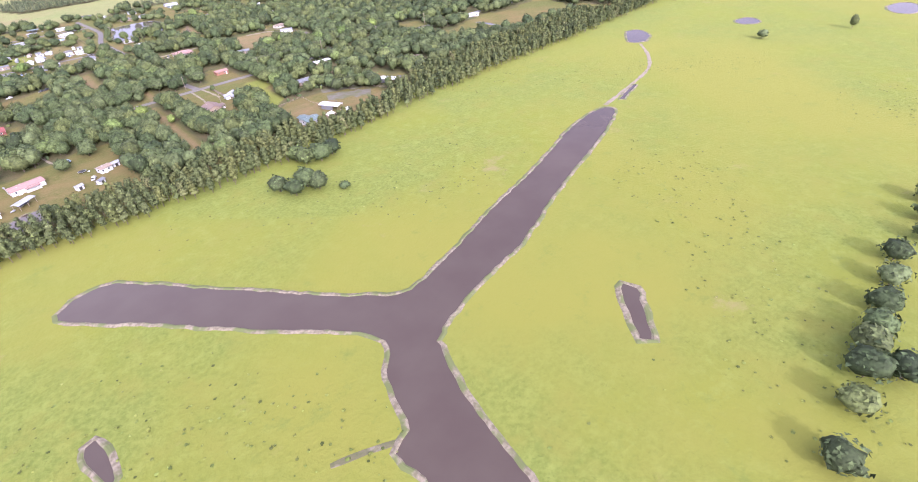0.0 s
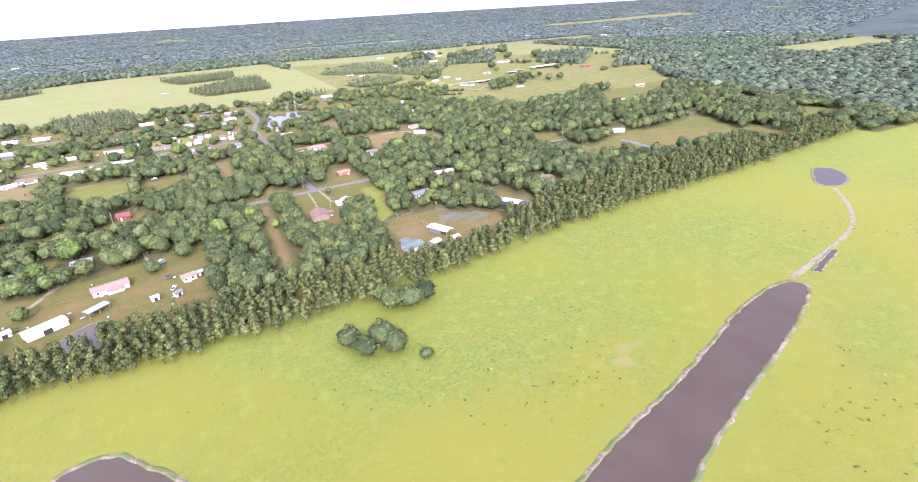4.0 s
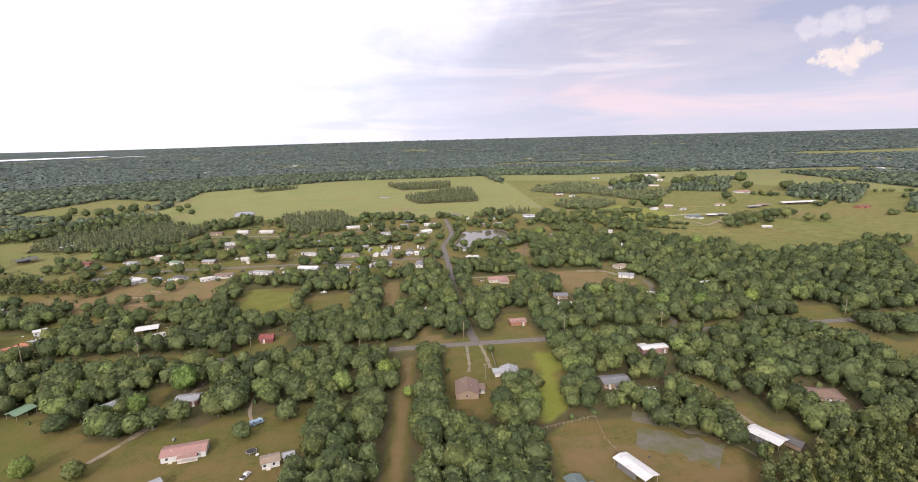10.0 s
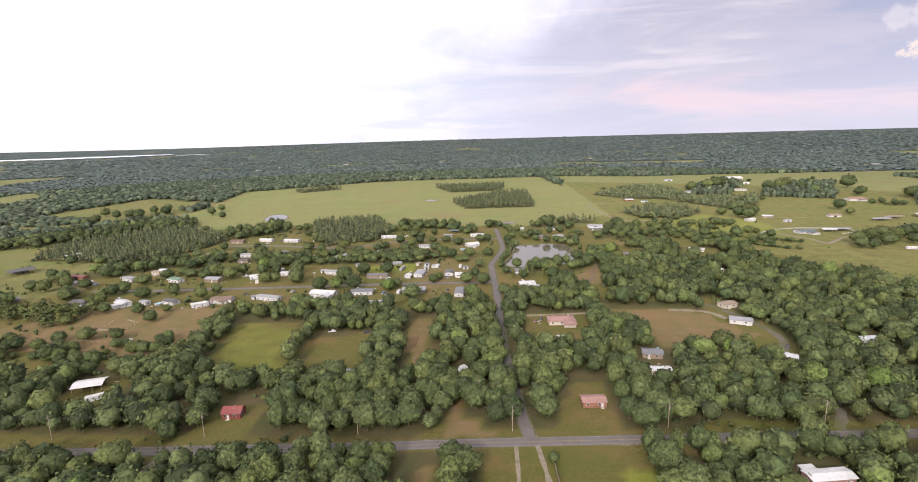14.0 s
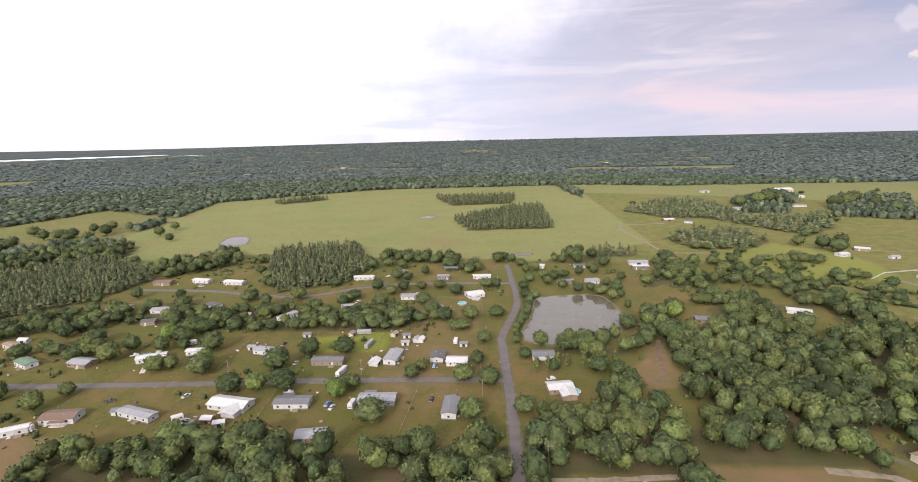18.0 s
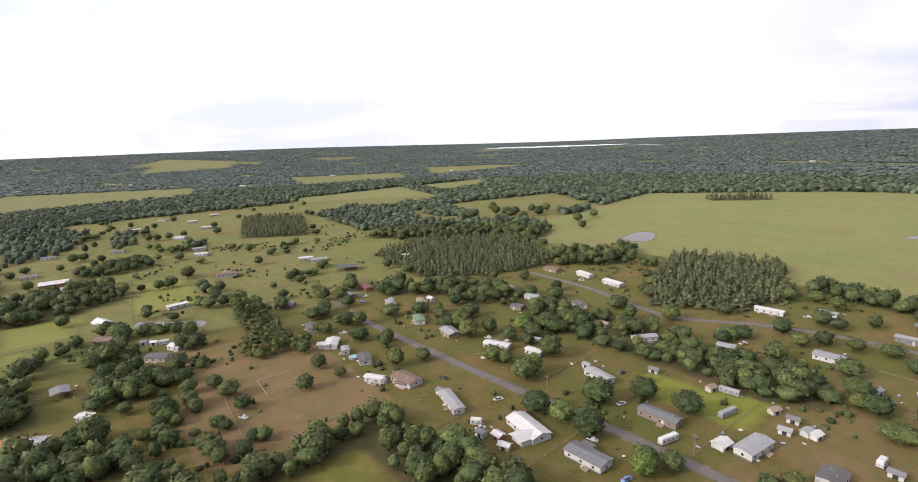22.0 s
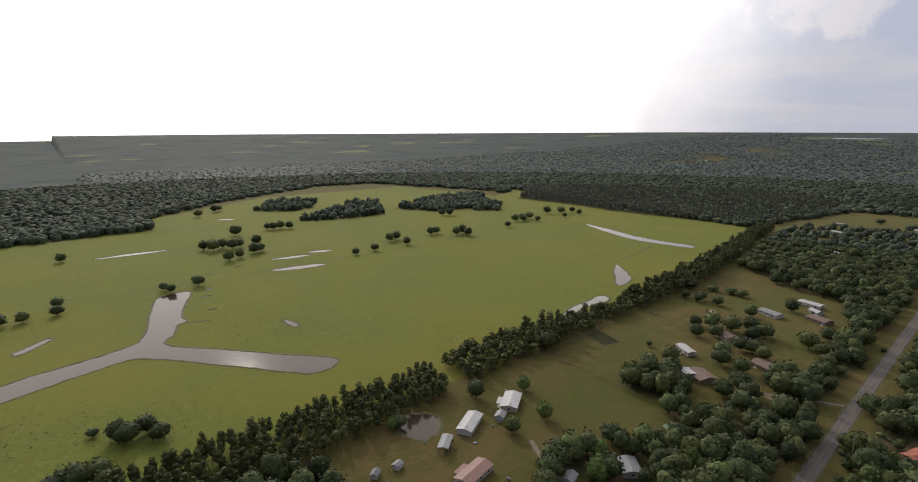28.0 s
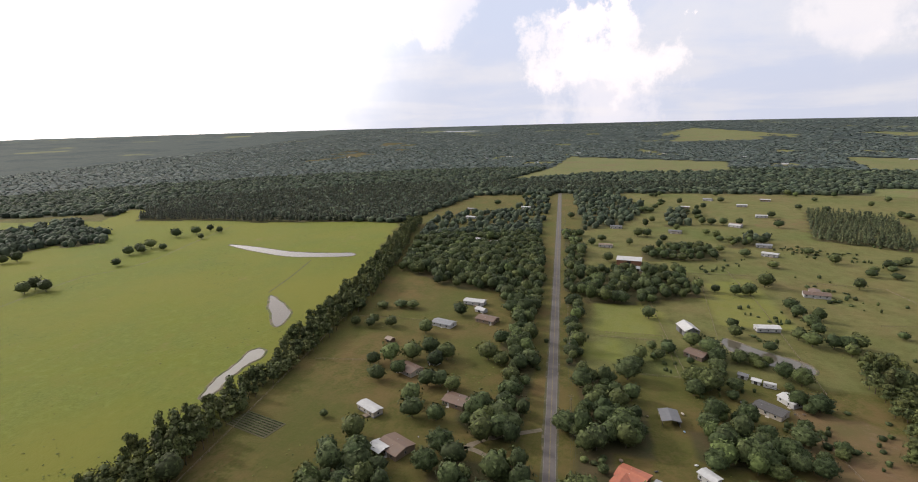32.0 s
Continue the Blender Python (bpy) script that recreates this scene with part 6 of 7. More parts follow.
for x_, y_, r_, c_ in ((-210, 492, 30, "white"), (-101, 452, 12, "silver"), (-150, 446, 70, "white"), (-164, 480, 20, "red"), (-128, 510, 80, "black"), (-110, 484, 75, "white"), (-44, 478, 88, "red"), (-30, 447, 85, "black"),
                       (28, 470, 20, "white"), (-250, 630, 30, "silver"), (-236, 640, 70, "red"), (-219, 570, 20, "white"), (-62, 610, 80, "white"), (-96, 660, 30, "silver"), (-104, 590, 60, "white"), (62, 650, 20, "silver"),
                       (-330, 470, 30, "blue"), (-340, 478, 60, "white"), (-320, 490, 20, "silver"), (-280, 430, 60, "white"), (-215, 350, 30, "white"), (-185, 440, 20, "black")):
    car(x_, y_, r_, c_, "pickup" if (x_ + y_) % 3 == 0 else "car")
# Along the western road.
house(-257, 169, 62, 13, 11, "brown", "tan", "brown-roofed house with a bright white roof panel")
shelter(-254, 163, 62, 8, 7, "white", "carport with a bright white metal roof")
house(-298, 186, 70, 12, 9, "brown", "tan", "tan house with a rusty brown roof")
house(-326, 151, 60, 13, 9, "brown", "cream", "brown-roofed cream house behind dark oaks")
shed(-338, 162, 60, 6, 4.5, "rust")
house(-395, 152, 72, 15, 8, "pale", "white", "pale-roofed house in a long lot")
house(-407, 180, 70, 14, 9, "brown", "tan", "brown-roofed house near the road")
mobile(-440, 164, 80, 16, 7, "white", "white")
shed(-425, 172, 60, 8, 5, "white")
shed(-363, 125, 60, 5, 4, "tan", "brown")
mobile(-283, 146, 60, 13, 5.5, "white", "cream", "long white-roofed home half hidden by oaks")
house(-257, 266, 62, 11, 8, "orange", "rust", "house with a faded orange roof and rusty porch", wing=(6, 4, -2, -1))
shelter(-250, 276, 62, 8, 8, "pale", "pale metal carport roof beside a house")
mobile(-262, 294, 40, 7, 4.5, "white", "white")
shelter(-302, 285, R, 10, 8, "grey", "open shelter with a grey metal roof")
car(-247, 262, 30, "black")
shed(-352, 328, 60, 4.5, 3.2, "white")
shed(-347, 333, 60, 4.0, 3.0, "white")
trailer(-343, 338, 70, 6, "white")
house(-318, 331, 48, 13, 7.5, "dark", "cream", "dark-roofed house among oaks")
house(-329, 343, 30, 9, 7, "white", "white", "small house with a bright white roof")
house(-409, 310, 15, 13, 9, "white", "grey", "grey metal barn with a white roof", tall=4.2, pitch=0.5, windows=False, name="barn", category="barn")
house(-374, 309, 50, 11, 8, "brown", "tan", "brown-roofed house near a pond")
mobile(-421, 359, -84, 14, 6, "white", "white", "white-roofed home on a lawn")
house(-497, 414, 80, 17, 9, "brown", "white", "white house with a brown roof", wing=(7, 6, 0, 1))
trailer(-341, 398, 80, 9, "white")
house(-362, 422, 50, 14, 8, "grey", "tan", "grey-roofed house beside pines")
house(-573, 285, 82, 22, 15, "white", "rust", "large barn with a bright white roof and rust red sides", tall=5, windows=False, name="barn", category="barn")
shed(-552, 292, 60, 10, 6, "pale")
shelter(-432, 507, 60, 20, 14, "dark", "wide dark-roofed pole barn in a paddock", tall=4)
house(-489, 503, 70, 16, 9, "pale", "white", "white farm building with a pale roof")
mobile(-436, 574, 60, 14, 6, "white", "white")
for x_, y_, r_, a_, b_ in ((-618, 418, 60, "white", "white"), (-655, 423, 80, "pale", "white"), (-766, 423, 60, "tan", "white"), (-829, 469, 80, "white", "white"), (-717, 346, 70, "grey", "cream"), (-896, 384, 80, "white", "tan"),
                           (-976, 432, 60, "pale", "white"), (-917, 467, 80, "white", "white"), (-972, 514, 70, "white", "tan"), (-648, 124, 60, "white", "grey"), (-638, 146, 80, "pale", "white"), (-789, 82, 70, "white", "white"),
                           (-859, 67, 70, "pale", "tan"), (-638, 265, 80, "tan", "white"), (-760, 421, 50, "white", "white"), (-504, 495, 70, "white", "white"), (-880, 150, 80, "white", "white"), (-740, 280, 80, "grey", "white")):
    mobile(x_, y_, r_, 14, 7, a_, b_)
# Yard behind the pines, seen from the north.
house(-155, 122, 36, 15, 8, "white", "cream", "cream house with a bright white metal roof", porch=2.4)
house(-126, 124, 30, 16, 7, "white", "white", "long white shed by a pond", windows=False, name="barn", category="barn")
shelter(-107, 130, 40, 10, 4.5, "pale", "long grey lean-to beside a yard")
shed(-142, 128, 30, 5, 4)
shed(-83, 129, 20, 3.4, 2.8, "pale")
house(-156, 190, 50, 10, 7, "pale", "white", "pale-roofed house under oaks")
shed(-132, 179, 20, 6, 4)
shelter(-194, 189, 70, 9, 7, "green", "faded green open shelter among oaks")
# Far farms.
house(348, 652, 10, 18, 12, "teal", "white", "white farmhouse with a blue-grey roof inside white fences", wing=(9, 8, 3, -1))
shelter(376, 657, -5, 14, 9, "white", "open barn with a white metal roof")
shelter(392, 659, 4, 16, 7, "pale")
house(328, 732, 20, 10, 8, "white", "white", "white farm cottage at a hedge")
house(360, 754, -30, 12, 8, "white", "tan", "tan farmhouse with a white roof")
shed(367, 721, 10, 9, 4, "pale")
shelter(475, 720, 4, 22, 8, "pale", "long grey-roofed livestock shelter")
shelter(498, 733, 4, 24, 8, "tan", "long tan-roofed livestock shelter")
trailer(397, 566, -12, 12, "white", label="long white livestock trailer in a pasture")
house(463, 1057, 0, 20, 10, "tan", "white", "tan-roofed ranch house before dark trees")
house(533, 1244, 10, 34, 20, "white", "cream", "large pale metal barn", tall=6, windows=False, name="barn", category="barn")
house(565, 902, 4, 26, 13, "pink", "white", "wide farmhouse with a dusty pink roof", wing=(10, 8, 4, -1))
shed(442, 754, 0, 14, 7, "tan")
house(368, 1034, 0, 22, 10, "pale", "white", "pale-roofed farmhouse before trees")
house(251, 920, -20, 10, 7, "teal", "white", "white shed with a blue-grey roof")
house(230, 937, 8, 14, 9, "white", "rust", "rust red barn with a white roof", windows=False, name="barn", category="barn")
house(354, 1505, 0, 20, 12, "cream", "white", "far cream-roofed building in a wood")
shelter(561, 745, 4, 60, 14, "white", "very long white poultry barn", tall=3.6)
house(620, 690, 10, 20, 10, "red", "rust", "red-roofed barn beside a pasture", windows=False, name="barn", category="barn")
mobile(521, 446, 0, 16, 6, "white", "tan")
mobile(422, 374, 0, 14, 6, "white", "tan")
fence([(300, 650), (322, 668), (352, 676), (400, 672), (404, 650), (380, 640)], "white board fence round a farmyard", 5.0, mat=paint("white"), board=0.12)
for x_, y_, a_ in ((398, 1257, "pale"), (520, 1163, "white")):
    house(x_, y_, 10, 16, 10, a_, "white", f"far white farm building with {a_} roof", windows=False, name="barn", category="barn")
far_rng = random.Random(8)
for x_, y_ in HOMESTEADS:
    if math.hypot(x_, y_) < 2300:
        mobile(x_ + far_rng.uniform(-14, 14), y_ + far_rng.uniform(-9, 9), far_rng.uniform(0, 180), 18, 9, far_rng.choice(["white", "pale", "white"]), "white", "far white-roofed home in a clearing")

# Fences and poles.
privacy([(27, 214), (30, 196), (33, 178)])
privacy([(26, 244), (27, 214)])
fence([(64, 166), (63, 150), (66, 136)])
fence([(108, 178), (108, 150), (118, 128)])
fence([(40, 106), (36, 130), (38, 158), (64, 166)])
fence([(21, 346), (62, 344)], "wooden ranch fence across a lawn")
fence([(-248, 385), (-248, 366), (-229, 365), (-229, 379), (-240, 384)], "pale rail fence round a small pen", mat=paint("cream"), board=0.05)
fence([(-256, 552), (-290, 556), (-294, 585), (-256, 588), (-222, 585), (-222, 552)], "dark chain-link fence round a house")
fence([(-330, 340), (-270, 350), (-200, 345), (-178, 330)])
fence([(-340, 362), (-470, 368), (-560, 366)], "wire fence across the fields")
fence([(-345, 300), (-400, 296), (-480, 292)], "wire fence across the fields")
fence([(-215, 95), (-212, 160)], "wire fence across a field")
for k_ in range(18):
    x_ = 260 - k_ * 62
    y_ = 250 + 0.055 * x_ + 7.5
    pole(x_, y_, R)
for x_, y_ in ((-2, 285), (22, 320), (20, 400), (-6, 452), (-70, 472), (-140, 468), (-215, 462), (-6, 520), (22, 560), (4, 612), (20, 205)):
    pole(x_, y_, 90, 9.0)


for line_ in ([(-345, 256), (-345, 296), (-400, 294), (-400, 254)], [(-392, 294), (-393, 254)], [(-400, 326), (-460, 332), (-540, 340)], [(-545, 300), (-545, 380)], [(-440, 430), (-445, 480), (-520, 470), (-530, 420)], [(-215, 92), (-330, 82), (-470, 70)],
              [(-330, 90), (-335, 130)], [(-400, 84), (-400, 140)], [(-205, 410), (-205, 450)], [(-150, 410), (-150, 452)], [(-105, 412), (-108, 455)], [(-40, 420), (-38, 460)], [(-110, 475), (-112, 530)], [(-150, 474), (-152, 525)], [(-70, 475), (-70, 530)],
              [(-8, 475), (-10, 580)], [(210, 704), (300, 760), (420, 740)], [(300, 640), (310, 590), (360, 590), (365, 645), (300, 640)], [(100, 700), (100, 790)], [(-45, 600), (-10, 600)]):
    fence(line_, "weathered wire fence between paddocks", 6.0)

# Overhead wires from pole to pole.
wire_line = [(260 - k_ * 62, 250 + 0.055 * (260 - k_ * 62) + 7.5) for k_ in range(18)]
wires = thing("power_line", Matrix(), "thin black overhead wires strung between poles", "power line")
for (ax_, ay_), (bx_, by_) in zip(wire_line, wire_line[1:]):
    for s_ in (-0.9, 0.0, 0.9):
        v_, f_ = [], []
        for k_ in range(9):
            t_ = k_ / 8
            x_, y_, z_ = ax_ + (bx_ - ax_) * t_, ay_ + (by_ - ay_) * t_ + s_, 10.45 - 4 * 0.9 * t_ * (1 - t_)
            v_ += [(x_, y_ - 0.03, z_), (x_, y_ + 0.03, z_), (x_, y_, z_ + 0.05)]
            if k_:
                f_ += [(3 * k_ - 3 + a_, 3 * k_ - 3 + (a_ + 1) % 3, 3 * k_ + (a_ + 1) % 3, 3 * k_ + a_) for a_ in range(3)]
        part("wire", mesh_of("wire", v_, f_, [DARK]), wires)

# A kitchen garden in rows.
garden = thing("vegetable_garden", pose(-262, 97, 0, 0, 0, 75), "vegetable plot in straight green rows", "garden")
part("soil", box(26, 13, 0.12, material("garden_soil", (0.1, 0.09, 0.05), 0.95, size=1.0)), garden)
for k_ in range(8):
    rng_ = np.random.default_rng(k_)
    spots_ = [crown(rng_, 1, ICO0, 5, 0.3, "single") for _ in range(3)]
    v_, f_, n_ = [], [], 0
    for j_ in range(20):
        cv_, cf_ = spots_[j_ % 3]
        v_ += [(-12 + j_ * 1.25 + q[0] * 1.2, -5.6 + k_ * 1.6 + q[1] * 0.9, 0.1 + q[2] * 0.7) for q in cv_]
        f_ += [tuple(int(i) + n_ for i in q) for q in cf_]
        n_ += len(cv_)
    part("crop_bed", mesh_of("crop_bed", v_, f_, [LEAF["oak"][0]]), garden)


# Odds and ends lying about the yards.
yard_rng = random.Random(21)
PILE = [mesh_of("bundle", *crown(np.random.default_rng(k_), 1, ICO0, 0, 0.1, "single"), [paint(c_)]) for k_, c_ in enumerate(("white", "pale", "tan", "sky", "dark", "cream"))]
HOMES = [q for q in KEEP_OFF if -340 < q[0] < 120 and 100 < q[1] < 700]
for k_ in range(150):
    hx_, hy_, hr_ = yard_rng.choice(HOMES)
    a_ = yard_rng.uniform(0, 6.28)
    pile = new("yard_bundle", PILE[yard_rng.randrange(6)])
    pile.matrix_basis = pose(hx_ + (hr_ + 1.5) * math.cos(a_), hy_ + (hr_ + 1.5) * math.sin(a_), -0.05, 0, 0, yard_rng.uniform(0, 180)) @ Matrix.Diagonal((yard_rng.uniform(1.0, 3.2), yard_rng.uniform(0.8, 1.8), yard_rng.uniform(0.7, 1.5), 1))
    tagged(pile, "small covered bundle lying on a lawn", "clutter", "clutter about the yards")


# ---- planting ----
# Open ground before the houses that stand among trees.
KEEP_OFF += [(86, 186, 9), (80, 184, 8), (117, 221, 9), (110, 222, 8), (171, 163, 9), (125, 133, 8), (-122, 187, 8), (155, 368, 8), (88, 320, 7), (160, 398, 8), (-108, 258, 8)]
tree_rng = np.random.default_rng(11)
spots = {kind: [] for kind in SHAPES}
for kind, gap, poly in WOODS:
    spots[kind].append(fill(kind, gap, poly, tree_rng))
spots = {k: np.concatenate(v) for k, v in spots.items()}
# The hedge row behind the south street is lower than the woods.
low_row = (spots["oak"][:, 0] > -295) & (spots["oak"][:, 0] < -40) & (spots["oak"][:, 1] > 526) & (spots["oak"][:, 1] < 578)
spots["oak"][low_row, 2] *= 0.72
spots["oak"][low_row, 3] *= 0.95
# Loose trees over lawns, yards and pasture.
lx, ly = tree_rng.uniform(-1040, 300, 2600), tree_rng.uniform(90, 720, 2600)
ok = clear_of(lx, ly) & ~inside(lx, ly, PASTURE) & ~inside(lx, ly, MEADOW) & inside(lx, ly, SETTLED)
for _, _, p in WOODS:
    ok &= ~inside(lx, ly, p)
dense = np.where((lx > -330) & (ly > 420), 0.75, np.where(lx < -330, 0.1, 0.36))
ok &= tree_rng.uniform(0, 1, 2600) < dense
ok &= ~((lx > -470) & (lx < -180) & (ly > 60) & (ly < 215)) & ~((lx > -175) & (lx < 2) & (ly > 412) & (ly < 528)) & ~((lx > -330) & (lx < -175) & (ly > 325) & (ly < 412))
loose = np.stack([lx[ok], ly[ok], tree_rng.uniform(7, 11.5, ok.sum()), tree_rng.uniform(8, 14, ok.sum())], 1)
SHORE_TREES = ((26, 512, 10, 10), (38, 510, 9, 9), (43, 516, 10, 9), (44, 506, 9, 8), (49, 507, 10, 10), (54, 514, 9, 9), (55, 496, 11, 11), (70, 521, 11, 9), (16, 495, 7, 8), (12, 516, 5, 6), (13, 523, 5, 6), (12, 530, 5, 5), (13, 537, 6, 6), (15, 544, 6, 6), (17, 552, 7, 7), (19, 560, 7, 7), (21, 568, 7, 8), (22, 577, 7, 8), (24, 587, 7, 7), (25, 597, 8, 8),
               (21, 622, 9, 10), (27, 643, 9, 10), (77, 611, 9, 10), (85, 598, 9, 10), (73, 618, 8, 9), (91, 577, 8, 6), (92, 603, 7, 8), (98, 560, 9, 10), (52, 626, 8, 9), (41, 635, 9, 10), (30, 478, 9, 7), (53, 478, 10, 11), (13, 437, 9, 10), (90, 527, 10, 11), (80, 508, 10, 11), (96, 545, 10, 11))
SHORE_PINES = ((21, 477), (27, 478), (32, 479), (37, 480), (46, 482), (57, 485), (63, 488))
PASTURE_TREES = ((14, 22, 4.5, 6), (56, -183, 11, 14), (42, -185, 9, 11), (22, -188, 9, 12), (66, -181, 11, 13), (62, -190, 10, 12), (76, -180, 10, 12), (88, -178, 10, 12), (104, -176, 9, 11), (120, -173, 9, 11), (140, -177, 9, 11), (156, -174, 9, 11), (172, -170, 9, 11),
                 (378, -17, 8, 9), (445, -59, 12, 7), (-80, -218, 6, 7), (-53, -207, 8, 9), (14, -390, 9, 11), (21, -212, 9, 12))
YARD_OAKS = ((107, 154, 10, 11), (97, 154, 11, 12), (89, 157, 10, 11), (117, 150, 8, 8), (83, 180, 10, 11), (68, 184, 10, 11), (108, 146, 8, 8), (31, 190, 7, 7), (43, 192, 9, 10), (-2, 196, 4, 4), (1, 214, 3, 3), (26, 238, 5, 4))
CLUMP_TREES = ((2, 38, 11, 13), (-6, 34, 10, 11), (5, 31, 10, 11), (22, 60, 11, 14), (14, 62, 11, 12), (30, 62, 10, 12), (-10, 44, 9, 11), (12, 70, 10, 11))
# Oaks out on the western pasture: place and width.
WEST_PASTURE_TREES = ((-126, -340, 17), (-138, -348, 15), (-118, -352, 14), (-127, -280, 14), (-140, -286, 12), (-146, -336, 15), (-156, -342, 13), (-172, -417, 17), (-159, -298, 15), (-168, -304, 12), (-176, -344, 15), (-245, -218, 10), (-271, -222, 11), (-311, -254, 14), (-323, -258, 14),
                      (-317, -225, 12), (-374, -255, 13), (-385, -258, 12), (-400, -233, 14), (-412, -236, 15), (-409, -220, 14), (-491, -230, 11), (-533, -258, 13), (-543, -250, 12), (-565, -259, 14), (-552, -262, 12), (-560, -237, 10), (-624, -276, 15), (-643, -262, 14), (-667, -259, 11),
                      (-657, -236, 11), (-618, -233, 9), (-80, -203, 12), (-57, -197, 9), (-225, -425, 14), (-236, -428, 14), (-246, -420, 13), (-219, -432, 12), (-170, -614, 15), (-203, -650, 15), (-212, -658, 13), (-489, -364, 15), (-480, -372, 12), (14, -390, 12))
# Shade trees round the western homes: place and width.
SOUTH_SIDE_TREES = ((-313, 137, 11), (-336, 136, 14), (-340, 148, 14), (-350, 156, 13), (-344, 168, 13), (-312, 166, 12), (-282, 168, 13), (-313, 173, 11), (-309, 181, 11), (-261, 148, 14), (-248, 142, 10), (-240, 159, 13), (-246, 186, 12), (-259, 189, 13), (-274, 126, 5), (-270, 84, 7), (-219, 88, 15),
                    (-348, 192, 14), (-371, 196, 12), (-342, 201, 11), (-330, 128, 10), (-322, 146, 10))
NORTH_SIDE_TREES = ((-339, 269, 15), (-340, 303, 12), (-379, 317, 13), (-309, 305, 11), (-335, 309, 14), (-328, 300, 11), (-285, 318, 11), (-283, 327, 11), (-491, 357, 11), (-493, 368, 12), (-514, 384, 15), (-496, 344, 8), (-423, 339, 8), (-355, 348, 11), (-348, 354, 12), (-368, 338, 8), (-464, 386, 11),
                    (-450, 386, 11), (-432, 388, 11), (-420, 387, 10), (-399, 388, 11), (-397, 394, 11), (-409, 373, 10), (-371, 395, 13), (-352, 399, 14), (-323, 353, 11), (-327, 345, 10), (-638, 329, 9), (-641, 349, 9), (-630, 376, 9), (-710, 378, 9), (-770, 396, 12), (-771, 410, 12), (-773, 428, 11),
                    (-759, 468, 13), (-595, 464, 12), (-692, 302, 13), (-693, 312, 12), (-357, 450, 13), (-348, 461, 13), (-365, 479, 13), (-335, 492, 13), (-347, 509, 11), (-382, 487, 12), (-276, 563, 12), (-400, 400, 12), (-358, 418, 12), (-281, 405, 9), (-294, 420, 8), (-235, 491, 15), (-219, 484, 14), (-245, 334, 9))
SAVANNA_TREES = ((-565, 754, 18), (-577, 787, 17), (-570, 770, 16), (-617, 858, 17), (-559, 834, 18), (-550, 845, 17), (-551, 882, 16), (-518, 863, 17), (-541, 905, 16), (-507, 751, 15), (-495, 784, 14), (-579, 832, 17), (-538, 825, 18), (-506, 818, 17), (-529, 876, 16), (-438, 855, 16), (-446, 900, 14),
                 (-403, 821, 12), (-488, 746, 14), (-483, 729, 10), (-430, 718, 14), (355, 573, 14), (364, 570, 12), (387, 586, 14), (396, 590, 12), (416, 591, 13), (472, 598, 14), (490, 592, 14), (470, 767, 12), (614, 963, 18), (606, 958, 15))
# Trees standing alone on lawns: place and width.
STREET_TREES = ((-166, 499, 15), (-156, 469, 14), (-118, 477, 15), (-106, 495, 13), (-86, 497, 13), (-130, 450, 13), (-118, 453, 12), (-104, 453, 14), (-79, 454, 9), (-71, 458, 9), (-54, 427, 14), (-43, 469, 9), (-39, 478, 8), (-11, 431, 12), (-10, 487, 9), (-3, 462, 12),
                (-7, 516, 9), (-16, 466, 12), (-98, 408, 12), (-74, 617, 11), (-96, 620, 12), (-84, 580, 12), (-60, 620, 10), (-152, 596, 13))
FIELD_TREES = ((-241, 322, 12), (-223, 352, 9), (-222, 382, 10), (-241, 397, 10), (-223, 401, 7), (-267, 399, 10), (-286, 445, 12), (-186, 333, 8), (-185, 342, 8), (-176, 341, 6), (-274, 315, 14), (-294, 398, 9), (-389, 393, 10), (-400, 377, 12), (-286, 326, 14), (-388, 309, 12), (-407, 337, 10),
               (-339, 267, 14), (-284, 264, 15), (-375, 294, 10), (-277, 377, 8), (-370, 452, 12))
YARD_TREES = ((-315, 139, 12), (-337, 135, 11), (-271, 126, 10), (-267, 145, 12), (-251, 141, 11), (-249, 156, 12), (-226, 146, 12), (-227, 160, 12), (-295, 163, 12), (-334, 164, 12), (-310, 175, 12), (-239, 184, 10), (-222, 85, 15), (-379, 144, 12), (-415, 159, 12), (-348, 188, 12),
              (-383, 103, 9), (-281, 180, 11), (-342, 268, 14), (-290, 265, 13), (-99, 104, 9), (-145, 106, 12), (-138, 140, 9), (-85, 162, 9), (-70, 175, 12), (-133, 213, 14), (-127, 173, 12), (-101, 188, 14), (-118, 178, 12), (-31, 212, 11))
FARM_TREES = ((364, 592, 16), (382, 603, 18), (399, 611, 18), (415, 614, 16), (427, 618, 18), (443, 624, 18), (460, 626, 18), (326, 760, 18), (332, 745, 18), (350, 771, 18), (311, 776, 14), (502, 1034, 24), (530, 1050, 26), (555, 1076, 26), (553, 1026, 24), (551, 980, 22), (435, 1097, 28), (455, 1105, 26), (415, 1085, 24),
              (375, 1055, 22), (654, 1059, 30), (485, 812, 18), (660, 923, 22), (675, 930, 22), (264, 470, 19), (279, 453, 19), (279, 436, 18), (116, 560, 13), (187, 539, 15), (102, 717, 12), (83, 747, 12))
placed = [*SHORE_TREES, *PASTURE_TREES, *CLUMP_TREES, *YARD_OAKS]
placed += [(-8.0 + tree_rng.normal() * 1.2, 118 + 5.2 * k_, tree_rng.uniform(8, 12), tree_rng.uniform(7, 10)) for k_ in range(24)]
